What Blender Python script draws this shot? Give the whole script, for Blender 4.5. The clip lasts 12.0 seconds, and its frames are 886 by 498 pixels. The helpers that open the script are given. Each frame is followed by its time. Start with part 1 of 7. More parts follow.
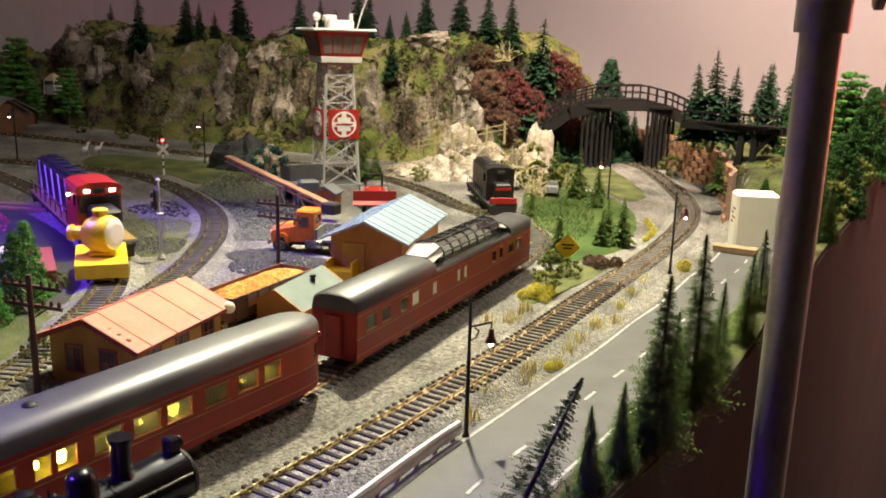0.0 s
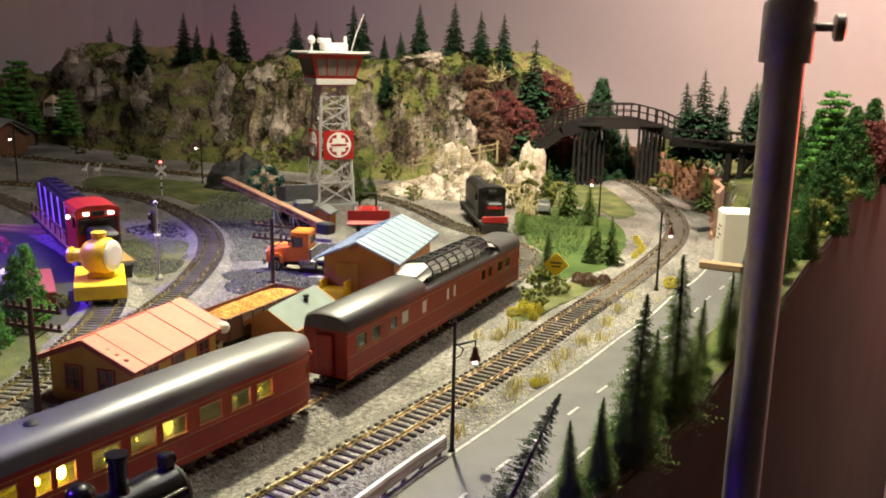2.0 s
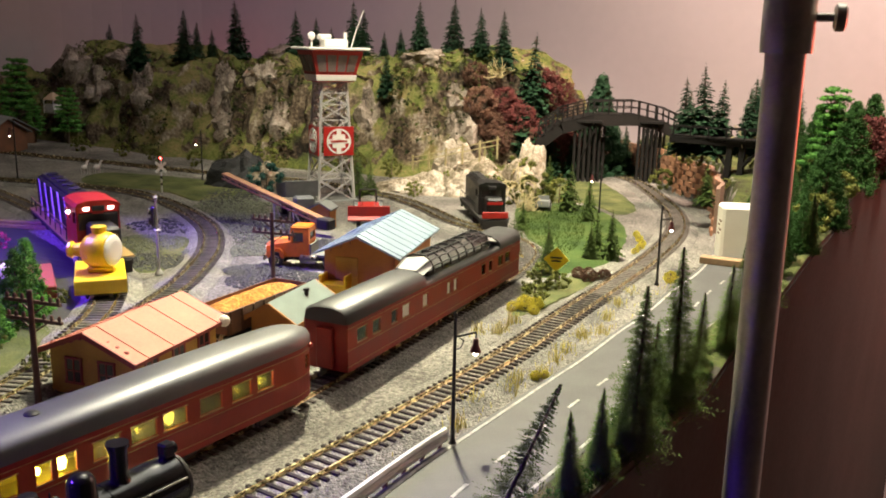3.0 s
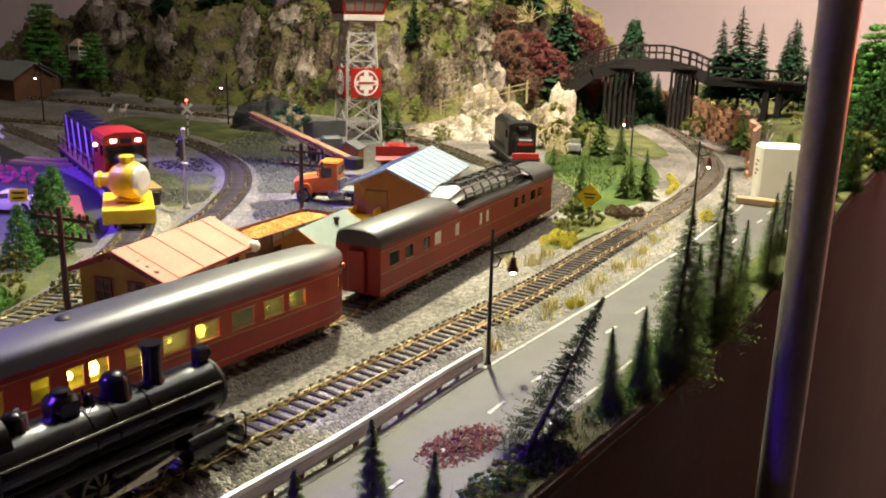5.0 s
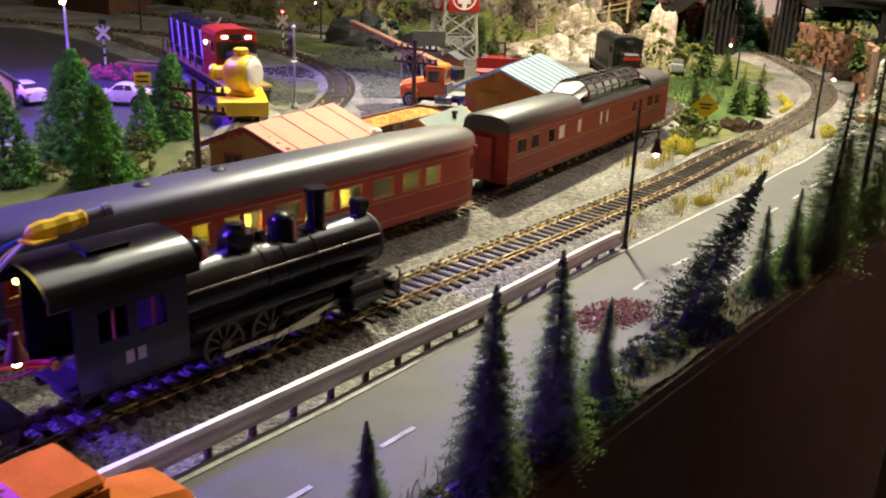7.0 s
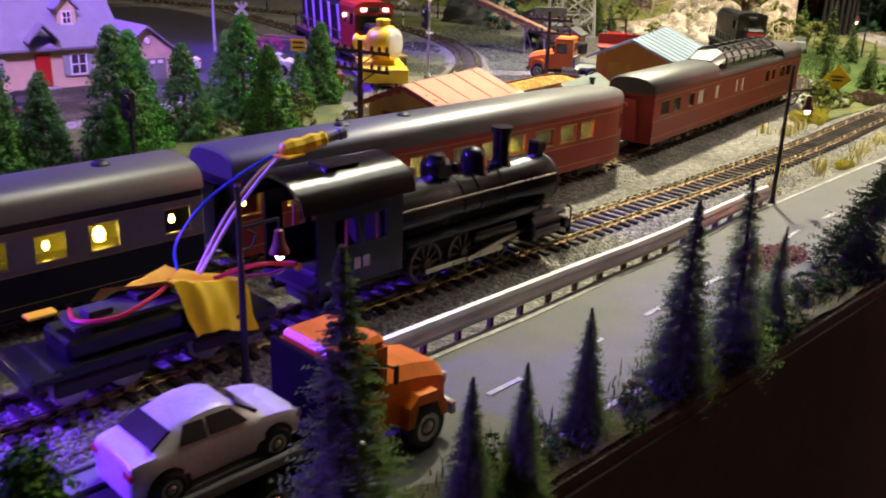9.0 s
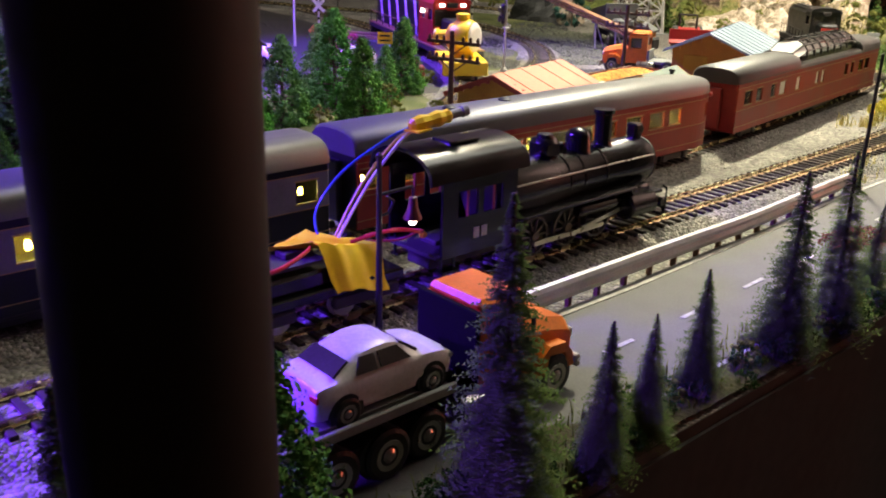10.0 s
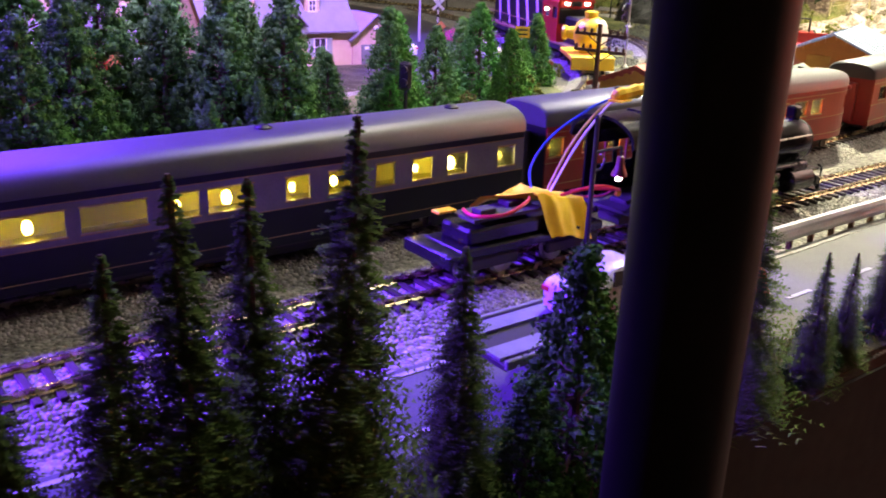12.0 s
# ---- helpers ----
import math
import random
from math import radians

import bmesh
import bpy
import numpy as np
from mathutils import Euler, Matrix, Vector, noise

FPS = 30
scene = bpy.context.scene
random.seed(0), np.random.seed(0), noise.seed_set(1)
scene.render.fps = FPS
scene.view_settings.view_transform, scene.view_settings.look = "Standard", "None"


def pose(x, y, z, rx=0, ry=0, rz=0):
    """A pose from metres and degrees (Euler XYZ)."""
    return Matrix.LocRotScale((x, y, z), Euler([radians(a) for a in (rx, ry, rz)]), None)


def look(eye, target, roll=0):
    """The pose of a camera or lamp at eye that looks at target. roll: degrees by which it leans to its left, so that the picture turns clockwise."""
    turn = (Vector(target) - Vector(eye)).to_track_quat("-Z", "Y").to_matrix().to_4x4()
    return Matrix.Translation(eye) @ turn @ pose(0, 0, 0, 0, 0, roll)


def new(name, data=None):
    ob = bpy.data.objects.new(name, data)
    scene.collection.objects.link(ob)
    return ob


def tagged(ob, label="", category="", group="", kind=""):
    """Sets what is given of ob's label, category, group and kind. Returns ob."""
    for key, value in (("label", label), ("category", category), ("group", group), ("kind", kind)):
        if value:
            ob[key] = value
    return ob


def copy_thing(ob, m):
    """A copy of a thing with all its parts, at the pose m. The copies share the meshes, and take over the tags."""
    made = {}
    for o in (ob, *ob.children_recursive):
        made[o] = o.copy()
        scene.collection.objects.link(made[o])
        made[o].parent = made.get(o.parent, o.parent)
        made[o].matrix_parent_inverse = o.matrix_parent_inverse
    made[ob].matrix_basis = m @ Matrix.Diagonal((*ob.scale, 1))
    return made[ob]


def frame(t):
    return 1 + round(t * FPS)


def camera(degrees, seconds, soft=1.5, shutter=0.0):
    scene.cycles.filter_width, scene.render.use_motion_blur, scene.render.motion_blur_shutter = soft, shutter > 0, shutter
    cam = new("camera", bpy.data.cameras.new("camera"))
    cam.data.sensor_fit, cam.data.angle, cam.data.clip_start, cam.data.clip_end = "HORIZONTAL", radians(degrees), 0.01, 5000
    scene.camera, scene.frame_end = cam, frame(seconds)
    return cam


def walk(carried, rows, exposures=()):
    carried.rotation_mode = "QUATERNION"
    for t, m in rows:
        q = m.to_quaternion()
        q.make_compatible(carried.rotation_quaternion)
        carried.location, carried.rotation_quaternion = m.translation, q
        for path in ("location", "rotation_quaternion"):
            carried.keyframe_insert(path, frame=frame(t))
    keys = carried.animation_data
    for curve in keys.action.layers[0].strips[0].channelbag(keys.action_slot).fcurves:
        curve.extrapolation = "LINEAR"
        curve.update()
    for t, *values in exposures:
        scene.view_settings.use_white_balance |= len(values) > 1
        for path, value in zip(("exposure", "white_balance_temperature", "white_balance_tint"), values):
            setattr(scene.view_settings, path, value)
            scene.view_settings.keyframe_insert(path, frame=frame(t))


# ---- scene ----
cam = camera(52.9, 12.0, 1.9, 0.3)
MM = 0.001
# seconds, eye, target (millimetres), roll
PATH = [
    (0, (-1.9, 8.8, 224.3), (-200.9, 306.1, 138.0), 1.65),
    (0.5, (1.5, 8.0, 223.6), (-198.0, 305.4, 138.8), 1.62),
    (1, (6.1, 4.1, 226.4), (-193.2, 301.9, 142.7), 1.49),
    (1.5, (7.7, 7.3, 226.1), (-191.1, 305.6, 142.8), 1.34),
    (2, (15.4, -2.0, 232.6), (-184.4, 296.5, 152.5), 1.24),
    (2.5, (15.6, -2.2, 230.6), (-184.0, 296.5, 150.6), 1.23),
    (4.5, (12.0, -4.7, 211.9), (-190.4, 289.5, 122.7), 1.25),
    (5, (4.6, -0.5, 199.2), (-200.1, 289.9, 103.4), 1.39),
    (5.5, (-5.2, -7.4, 187.0), (-214.1, 276.9, 82.2), 1.65),
    (6, (-13.6, -8.1, 173.7), (-224.7, 272.0, 62.4), 1.77),
    (6.5, (-20.3, -13.3, 163.9), (-234.2, 262.4, 47.2), 2.10),
    (7, (-26.2, -28.3, 159.8), (-246.4, 241.7, 41.2), 2.40),
    (7.2, (-28.9, -37.0, 155.5), (-252.4, 230.0, 36.4), 2.49),
    (8.8, (-30.0, -75.3, 148.7), (-270.5, 173.9, 24.1), 2.59),
    (9, (-28.7, -84.8, 146.6), (-273.6, 160.1, 22.5), 1.97),
    (9.5, (-26.5, -110.0, 143.8), (-279.6, 125.9, 18.5), 1.87),
    (10, (-26.7, -121.6, 142.6), (-285.7, 108.3, 18.1), 1.54),
    (10.5, (-17.6, -137.4, 149.3), (-280.8, 90.4, 29.8), 1.68),
    (11, (-9.1, -148.4, 153.4), (-275.9, 75.3, 34.3), 1.74),
    (11.5, (-14.3, -180.8, 139.8), (-286.7, 33.6, 16.2), 1.90),
    (12, (-19.9, -199.2, 136.2), (-296.9, 9.4, 13.0), 2.09),
]
walk(cam, [(t, look([v * MM for v in eye], [v * MM for v in target], roll)) for t, eye, target, roll in PATH], exposures=((0, 0.12), (2.5, 0.14), (5, 0.26), (6.5, 0.26), (7.2, 0.18), (9, 0.14), (9.5, 0.16), (10, 0.34), (10.5, 0.52), (11.5, 0.85), (12, 0.95)))


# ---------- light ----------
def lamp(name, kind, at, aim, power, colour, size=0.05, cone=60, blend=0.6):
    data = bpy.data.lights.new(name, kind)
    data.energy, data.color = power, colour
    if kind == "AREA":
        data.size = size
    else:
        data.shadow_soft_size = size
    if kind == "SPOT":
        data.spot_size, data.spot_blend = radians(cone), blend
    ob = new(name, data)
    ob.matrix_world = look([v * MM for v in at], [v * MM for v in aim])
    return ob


world = bpy.data.worlds.new("room_dark")
scene.world = world
world.use_nodes = True
world.node_tree.nodes["Background"].inputs[0].default_value = (0.55, 0.42, 0.5, 1)
world.node_tree.nodes["Background"].inputs[1].default_value = 0.04

lamp("ceiling_spot", "SPOT", (-765, 985, 1155), (-390, 620, 0), 218, (1.0, 0.93, 0.66), 0.04, 50, 1.0)
lamp("ceiling_spot_rear", "SPOT", (-450, 560, 1250), (-900, 1300, 120), 104, (1.0, 0.92, 0.68), 0.05, 40, 0.9)
lamp("blue_strip_lamp", "SPOT", (-720, -360, 480), (-350, -10, 0), 68, (0.12, 0.03, 1.0), 0.03, 47, 0.75)
lamp("blue_strip_lamp_end", "SPOT", (-430, -420, 190), (-352, -205, 56), 55, (0.13, 0.02, 1.0), 0.03, 36, 0.9)
lamp("blue_yard_lamp", "SPOT", (-1150, 200, 500), (-840, 480, 0), 58, (0.13, 0.03, 1.0), 0.03, 50, 0.7)
lamp("violet_house_lamp", "SPOT", (-480, -60, 620), (-880, 150, 20), 72, (0.42, 0.22, 1.0), 0.03, 54, 0.8)
lamp("red_wall_lamp", "POINT", (250, 1790, 150), (250, 1800, 30), 7.0, (1.0, 0.1, 0.04), 0.05)
lamp("red_corner_lamp", "POINT", (-2150, 1500, 60), (-2150, 1500, 0), 0.8, (1.0, 0.2, 0.25), 0.05)
lamp("backdrop_wash", "SPOT", (150, 1330, 1420), (0, 1890, 380), 225, (1.0, 0.72, 0.6), 0.08, 105, 1.0)
lamp("backdrop_wash_weak", "SPOT", (-1700, 1330, 1420), (-1700, 1890, 420), 14, (0.8, 0.45, 0.75), 0.08, 90, 1.0)
lamp("ceiling_spot_bridge", "SPOT", (-250, 640, 1250), (-420, 1300, 40), 105, (1.0, 0.92, 0.7), 0.05, 44, 0.9)
# Added overhead fill with no fixture seen; it lifts the shadows.
lamp("room_fill_light", "AREA", (-480, 860, 1380), (-430, 780, 0), 12, (0.97, 0.95, 0.82), 0.9)


# ---------- materials ----------
def mat(name, colour, rough=0.6, metal=0.0, dark=None, scale=120.0, fine=900.0, bump=0.25, bump_mm=0.3, spread=0.0, emit=0.0, trans=0.0, spec=0.5):
    """Procedural surface: two colours mixed by noise at two scales, grain relief, uneven gloss."""
    m = bpy.data.materials.new(name)
    m.use_nodes = True
    t = m.node_tree
    N, L = t.nodes, t.links
    b = N["Principled BSDF"]
    b.inputs["Metallic"].default_value = metal
    b.inputs["Specular IOR Level"].default_value = spec
    co = N.new("ShaderNodeTexCoord")
    dark = dark or tuple(c * 0.68 for c in colour)
    n1 = N.new("ShaderNodeTexNoise")
    n1.inputs["Scale"].default_value, n1.inputs["Detail"].default_value = scale, 4
    L.new(co.outputs["Object"], n1.inputs["Vector"])
    n2 = N.new("ShaderNodeTexNoise")
    n2.inputs["Scale"].default_value, n2.inputs["Detail"].default_value = fine, 3
    L.new(co.outputs["Object"], n2.inputs["Vector"])
    add = N.new("ShaderNodeMath")
    add.operation = "MULTIPLY_ADD"
    L.new(n2.outputs["Fac"], add.inputs[0])
    add.inputs[1].default_value = 0.5
    L.new(n1.outputs["Fac"], add.inputs[2])
    ramp = N.new("ShaderNodeValToRGB")
    ramp.color_ramp.elements[0].position, ramp.color_ramp.elements[1].position = 0.5, 0.98
    ramp.color_ramp.elements[0].color, ramp.color_ramp.elements[1].color = (*dark, 1), (*colour, 1)
    L.new(add.outputs[0], ramp.inputs[0])
    out = ramp.outputs[0]
    if spread:
        info, hsv, mul = N.new("ShaderNodeObjectInfo"), N.new("ShaderNodeHueSaturation"), N.new("ShaderNodeMapRange")
        L.new(info.outputs["Random"], mul.inputs[0])
        mul.inputs[3].default_value, mul.inputs[4].default_value = 1 - spread, 1 + spread
        L.new(mul.outputs[0], hsv.inputs["Value"])
        L.new(out, hsv.inputs["Color"])
        out = hsv.outputs[0]
    L.new(out, b.inputs["Base Color"])
    r = N.new("ShaderNodeMapRange")
    L.new(n1.outputs["Fac"], r.inputs[0])
    r.inputs[3].default_value, r.inputs[4].default_value = max(rough - 0.12, 0.03), min(rough + 0.12, 1)
    L.new(r.outputs[0], b.inputs["Roughness"])
    if bump:
        bp = N.new("ShaderNodeBump")
        bp.inputs["Strength"].default_value, bp.inputs["Distance"].default_value = bump, bump_mm * MM
        L.new(add.outputs[0], bp.inputs["Height"])
        L.new(bp.outputs[0], b.inputs["Normal"])
    if emit:
        b.inputs["Emission Color"].default_value, b.inputs["Emission Strength"].default_value = (*colour, 1), emit
    if trans:
        b.inputs["Transmission Weight"].default_value = trans
    return m


def mat_zones(name, cols, scale, fine, bump, bump_mm, rough=0.9, up=None, cells=0.0):
    """Ground and rock: several colours in patches; up: colours that take over where the surface lies flat."""
    m = bpy.data.materials.new(name)
    m.use_nodes = True
    N, L = m.node_tree.nodes, m.node_tree.links
    b = N["Principled BSDF"]
    b.inputs["Specular IOR Level"].default_value = 0.25
    b.inputs["Roughness"].default_value = rough
    co = N.new("ShaderNodeTexCoord")

    def noise_node(s, detail=5):
        n = N.new("ShaderNodeTexNoise")
        n.inputs["Scale"].default_value, n.inputs["Detail"].default_value = s, detail
        L.new(co.outputs["Object"], n.inputs["Vector"])
        return n

    def ramp_of(src, cs, lo=0.3, hi=0.72):
        r = N.new("ShaderNodeValToRGB")
        e = r.color_ramp.elements
        while len(e) < len(cs):
            e.new(0.5)
        for i, c in enumerate(cs):
            e[i].position = lo + (hi - lo) * i / (len(cs) - 1)
            e[i].color = (*c, 1)
        L.new(src, r.inputs[0])
        return r.outputs[0]

    big, small = noise_node(scale), noise_node(fine, 3)
    mixf = N.new("ShaderNodeMath")
    mixf.operation = "MULTIPLY_ADD"
    L.new(small.outputs["Fac"], mixf.inputs[0])
    mixf.inputs[1].default_value = 0.55
    L.new(big.outputs["Fac"], mixf.inputs[2])
    sub = N.new("ShaderNodeMath")
    sub.operation = "SUBTRACT"
    L.new(mixf.outputs[0], sub.inputs[0])
    sub.inputs[1].default_value = 0.27
    out = ramp_of(sub.outputs[0], cols)
    height = mixf.outputs[0]
    if cells:
        vor = N.new("ShaderNodeTexVoronoi")
        vor.inputs["Scale"].default_value = cells
        L.new(co.outputs["Object"], vor.inputs["Vector"])
        sep = N.new("ShaderNodeMix")
        sep.data_type, sep.blend_type = "RGBA", "MULTIPLY"
        sep.inputs[0].default_value = 0.75
        bw = N.new("ShaderNodeMapRange")
        rgb = N.new("ShaderNodeSeparateColor")
        L.new(vor.outputs["Color"], rgb.inputs[0])
        L.new(rgb.outputs[0], bw.inputs[0])
        bw.inputs[3].default_value, bw.inputs[4].default_value = 0.35, 1.5
        L.new(out, sep.inputs[6])
        L.new(bw.outputs[0], sep.inputs[7])
        out = sep.outputs[2]
        inv = N.new("ShaderNodeMath")
        inv.operation = "MULTIPLY_ADD"
        L.new(vor.outputs["Distance"], inv.inputs[0])
        inv.inputs[1].default_value = -1.2
        L.new(mixf.outputs[0], inv.inputs[2])
        height = inv.outputs[0]
    if up:
        geo, xyz, lim = N.new("ShaderNodeNewGeometry"), N.new("ShaderNodeSeparateXYZ"), N.new("ShaderNodeMapRange")
        L.new(geo.outputs["Normal"], xyz.inputs[0])
        wob = N.new("ShaderNodeMath")
        wob.operation = "MULTIPLY_ADD"
        L.new(big.outputs["Fac"], wob.inputs[0])
        wob.inputs[1].default_value = 0.9
        L.new(xyz.outputs["Z"], wob.inputs[2])
        L.new(wob.outputs[0], lim.inputs[0])
        lim.inputs[1].default_value, lim.inputs[2].default_value = 0.78, 0.98
        mx = N.new("ShaderNodeMix")
        mx.data_type = "RGBA"
        L.new(lim.outputs[0], mx.inputs[0])
        L.new(out, mx.inputs[6])
        L.new(ramp_of(sub.outputs[0], up), mx.inputs[7])
        out = mx.outputs[2]
    L.new(out, b.inputs["Base Color"])
    bp = N.new("ShaderNodeBump")
    bp.inputs["Strength"].default_value, bp.inputs["Distance"].default_value = bump, bump_mm * MM
    L.new(height, bp.inputs["Height"])
    L.new(bp.outputs[0], b.inputs["Normal"])
    return m


def glass(name, colour=(0.9, 0.95, 0.9), rough=0.05):
    m = bpy.data.materials.new(name)
    m.use_nodes = True
    N, L = m.node_tree.nodes, m.node_tree.links
    for n in [n for n in N if n.type == "BSDF_PRINCIPLED"]:
        N.remove(n)
    a, g, mix, fr = N.new("ShaderNodeBsdfTransparent"), N.new("ShaderNodeBsdfGlossy"), N.new("ShaderNodeMixShader"), N.new("ShaderNodeFresnel")
    a.inputs[0].default_value = (*colour, 1)
    g.inputs["Roughness"].default_value = rough
    fr.inputs[0].default_value = 1.5
    L.new(fr.outputs[0], mix.inputs[0])
    L.new(a.outputs[0], mix.inputs[1])
    L.new(g.outputs[0], mix.inputs[2])
    L.new(mix.outputs[0], N["Material Output"].inputs[0])
    return m


M_GRAVEL = mat_zones("gravel_soil", [(0.08, 0.073, 0.062), (0.18, 0.168, 0.145), (0.28, 0.262, 0.225)], 9, 260, 0.9, 1.0, cells=520)
M_BALLAST = mat_zones("ballast", [(0.11, 0.105, 0.09), (0.21, 0.2, 0.172), (0.32, 0.302, 0.26)], 22, 420, 1.0, 1.2, cells=640)
M_ROCK = mat_zones("cliff_rock_grass", [(0.018, 0.014, 0.01), (0.08, 0.056, 0.036), (0.2, 0.155, 0.105), (0.42, 0.36, 0.29)], 16, 160, 1.0, 6.0,
                   up=[(0.05, 0.06, 0.015), (0.1, 0.12, 0.025), (0.16, 0.15, 0.05), (0.22, 0.17, 0.07)])
M_BANK = mat_zones("grassy_bank", [(0.03, 0.025, 0.014), (0.05, 0.058, 0.018), (0.075, 0.092, 0.022), (0.13, 0.115, 0.045)], 26, 300, 1.0, 2.5)
M_PALEROCK = mat_zones("pale_outcrop_rock", [(0.12, 0.1, 0.06), (0.34, 0.28, 0.21), (0.56, 0.5, 0.42)], 30, 260, 1.0, 3.0)
M_BLACKROCK = mat_zones("black_boulder", [(0.012, 0.012, 0.013), (0.02, 0.02, 0.02), (0.04, 0.04, 0.04)], 25, 220, 1.0, 2.0, rough=0.6)
M_LAWN = mat_zones("lawn_flock", [(0.022, 0.045, 0.008), (0.042, 0.075, 0.013), (0.075, 0.1, 0.024)], 18, 800, 1.0, 0.8)
M_EDGESOIL = mat_zones("edge_soil_flock", [(0.012, 0.011, 0.007), (0.035, 0.034, 0.016), (0.09, 0.075, 0.045)], 30, 500, 1.0, 1.5)
M_SCRUB = mat_zones("scrub_flock", [(0.035, 0.045, 0.014), (0.08, 0.095, 0.03), (0.16, 0.15, 0.06)], 24, 600, 1.0, 1.2)
M_ASPHALT = mat("model_asphalt", (0.086, 0.084, 0.082), 0.66, dark=(0.045, 0.044, 0.043), scale=34, fine=1100, bump=0.5, bump_mm=0.25)
M_YARD = mat("dark_yard_paving", (0.032, 0.031, 0.033), 0.7, dark=(0.018, 0.017, 0.018), scale=24, fine=900, bump=0.3)
M_HILLROCK = mat_zones("hill_rock_face", [(0.07, 0.055, 0.042), (0.26, 0.21, 0.165), (0.46, 0.39, 0.33)], 26, 240, 1.0, 4.0)
M_LINE = mat("road_paint_white", (0.46, 0.45, 0.41), 0.75, dark=(0.17, 0.165, 0.15), scale=180)
M_TIE = mat("tie_brown_black", (0.04, 0.03, 0.025), 0.85, spec=0.2, dark=(0.018, 0.014, 0.012), scale=300, spread=0.45)
M_TIE_OLD = mat("tie_dusty_grey_brown", (0.11, 0.095, 0.08), 0.85, spec=0.25, dark=(0.045, 0.038, 0.033), scale=300, spread=0.35)
M_PINE = mat("pine_needles_dark", (0.034, 0.078, 0.038), 0.8, dark=(0.016, 0.04, 0.02), scale=220, fine=1500, bump=0, spread=0.25, spec=0.08)
M_RAIL = mat("rail_brass", (0.8, 0.7, 0.38), 0.26, 1.0, dark=(0.5, 0.43, 0.24), scale=120)
M_WALL = mat("backdrop_paint", (0.52, 0.46, 0.46), 0.9, dark=(0.47, 0.42, 0.42), scale=3, fine=40, bump=0.05)
# For the unseen walls; grey level set by the light they bounce back.
M_DARKROOM = mat("dark_room_paint", (0.2, 0.19, 0.175), 0.9, scale=4, bump=0.05)
M_CEIL = mat("ceiling_paint", (0.4, 0.37, 0.34), 0.9, scale=4, bump=0.05)
M_CARPET = mat("dark_carpet", (0.07, 0.055, 0.048), 0.95, scale=40, fine=400, bump=0.6, bump_mm=2)
M_FASCIA = mat("fascia_board_brown", (0.068, 0.066, 0.062), 0.88, spec=0.08, scale=9, fine=160, bump=0.1)
M_EDGEWOOD = mat("raw_plywood_edge", (0.34, 0.22, 0.12), 0.8, scale=60, fine=500)
M_EDGE = mat("dusty_dark_edge", (0.045, 0.034, 0.025), 0.85, dark=(0.03, 0.024, 0.018), scale=60)
M_STEEL = mat("brushed_steel", (0.6, 0.56, 0.51), 0.46, 1.0, dark=(0.42, 0.39, 0.36), scale=30, fine=300, bump=0.03)
# Shaded copy of the steel: the near post's unlit side painted as near black.
M_POSTUNLIT = mat("unlit_steel_tube", (0.018, 0.015, 0.013), 0.55, 0.0, spec=0.15, dark=(0.013, 0.011, 0.01), scale=30, fine=300, bump=0.03)
M_TUSCAN = mat("maroon_coach_paint", (0.26, 0.016, 0.013), 0.45, dark=(0.18, 0.012, 0.01), spec=0.3, scale=50, bump=0.05)
M_ORANGEBAND = mat("faded_orange_band", (0.3, 0.035, 0.014), 0.5, dark=(0.22, 0.022, 0.01), spec=0.3, scale=60, bump=0.05)
M_GOLD = mat("gold_stripe", (0.4, 0.25, 0.09), 0.5, scale=200, bump=0)
M_ROOF = mat("coach_roof_dark_grey", (0.04, 0.04, 0.039), 0.45, dark=(0.04, 0.04, 0.04), scale=40, bump=0.12)
M_ROOF_S = mat("coach_roof_silver_grey", (0.09, 0.09, 0.088), 0.42, spec=0.8, dark=(0.06, 0.06, 0.059), scale=26, bump=0.1)
M_BLACK = mat("black_plastic", (0.011, 0.011, 0.011), 0.42, dark=(0.007, 0.007, 0.007), scale=90, bump=0.1)
M_MATTE = mat("matte_black_steel", (0.008, 0.008, 0.008), 0.9, spec=0.05, scale=90, bump=0.1)
M_UNDER = mat("sooty_underframe", (0.028, 0.025, 0.023), 0.7, scale=120)
M_LOCO = mat("black_loco_enamel", (0.006, 0.006, 0.007), 0.22, spec=0.42, dark=(0.008, 0.007, 0.007), scale=60, bump=0.08)
M_WHEEL = mat("nickel_wheel", (0.5, 0.47, 0.42), 0.3, 1.0, scale=150)
M_NAVY = mat("navy_coach_paint", (0.008, 0.009, 0.016), 0.42, spec=0.25, scale=60, bump=0.05)
M_GREYBAND = mat("silver_grey_band", (0.17, 0.15, 0.18), 0.45, scale=60, bump=0.05)
M_GLASS = glass("window_glass")
# Greyish panes tinted yellow: the bulbs' glow put into the glass colour.
M_AMBER = glass("bulb_glow_window_glass", (0.92, 0.85, 0.45), 0.15)
M_BULB = mat("lit_coach_bulb", (1.0, 0.88, 0.34), emit=46, bump=0)
M_WARM = mat("lit_street_bulb", (1.0, 0.82, 0.55), emit=20, bump=0)
M_REDLED = mat("lit_red_signal", (1.0, 0.05, 0.04), emit=20, bump=0)
M_INTERIOR = mat("coach_interior_tan", (0.34, 0.3, 0.08), 0.7, scale=70)
M_STATROOF = mat("terracotta_roof", (0.6, 0.225, 0.16), 0.75, dark=(0.48, 0.165, 0.115), scale=45, fine=500, bump=0.2)
M_YELLOWWALL = mat("ochre_wall", (0.5, 0.3, 0.06), 0.75, dark=(0.36, 0.19, 0.04), scale=70)
M_OCHRE = mat("orange_ochre_wall", (0.46, 0.2, 0.04), 0.7, dark=(0.36, 0.14, 0.03), scale=60)
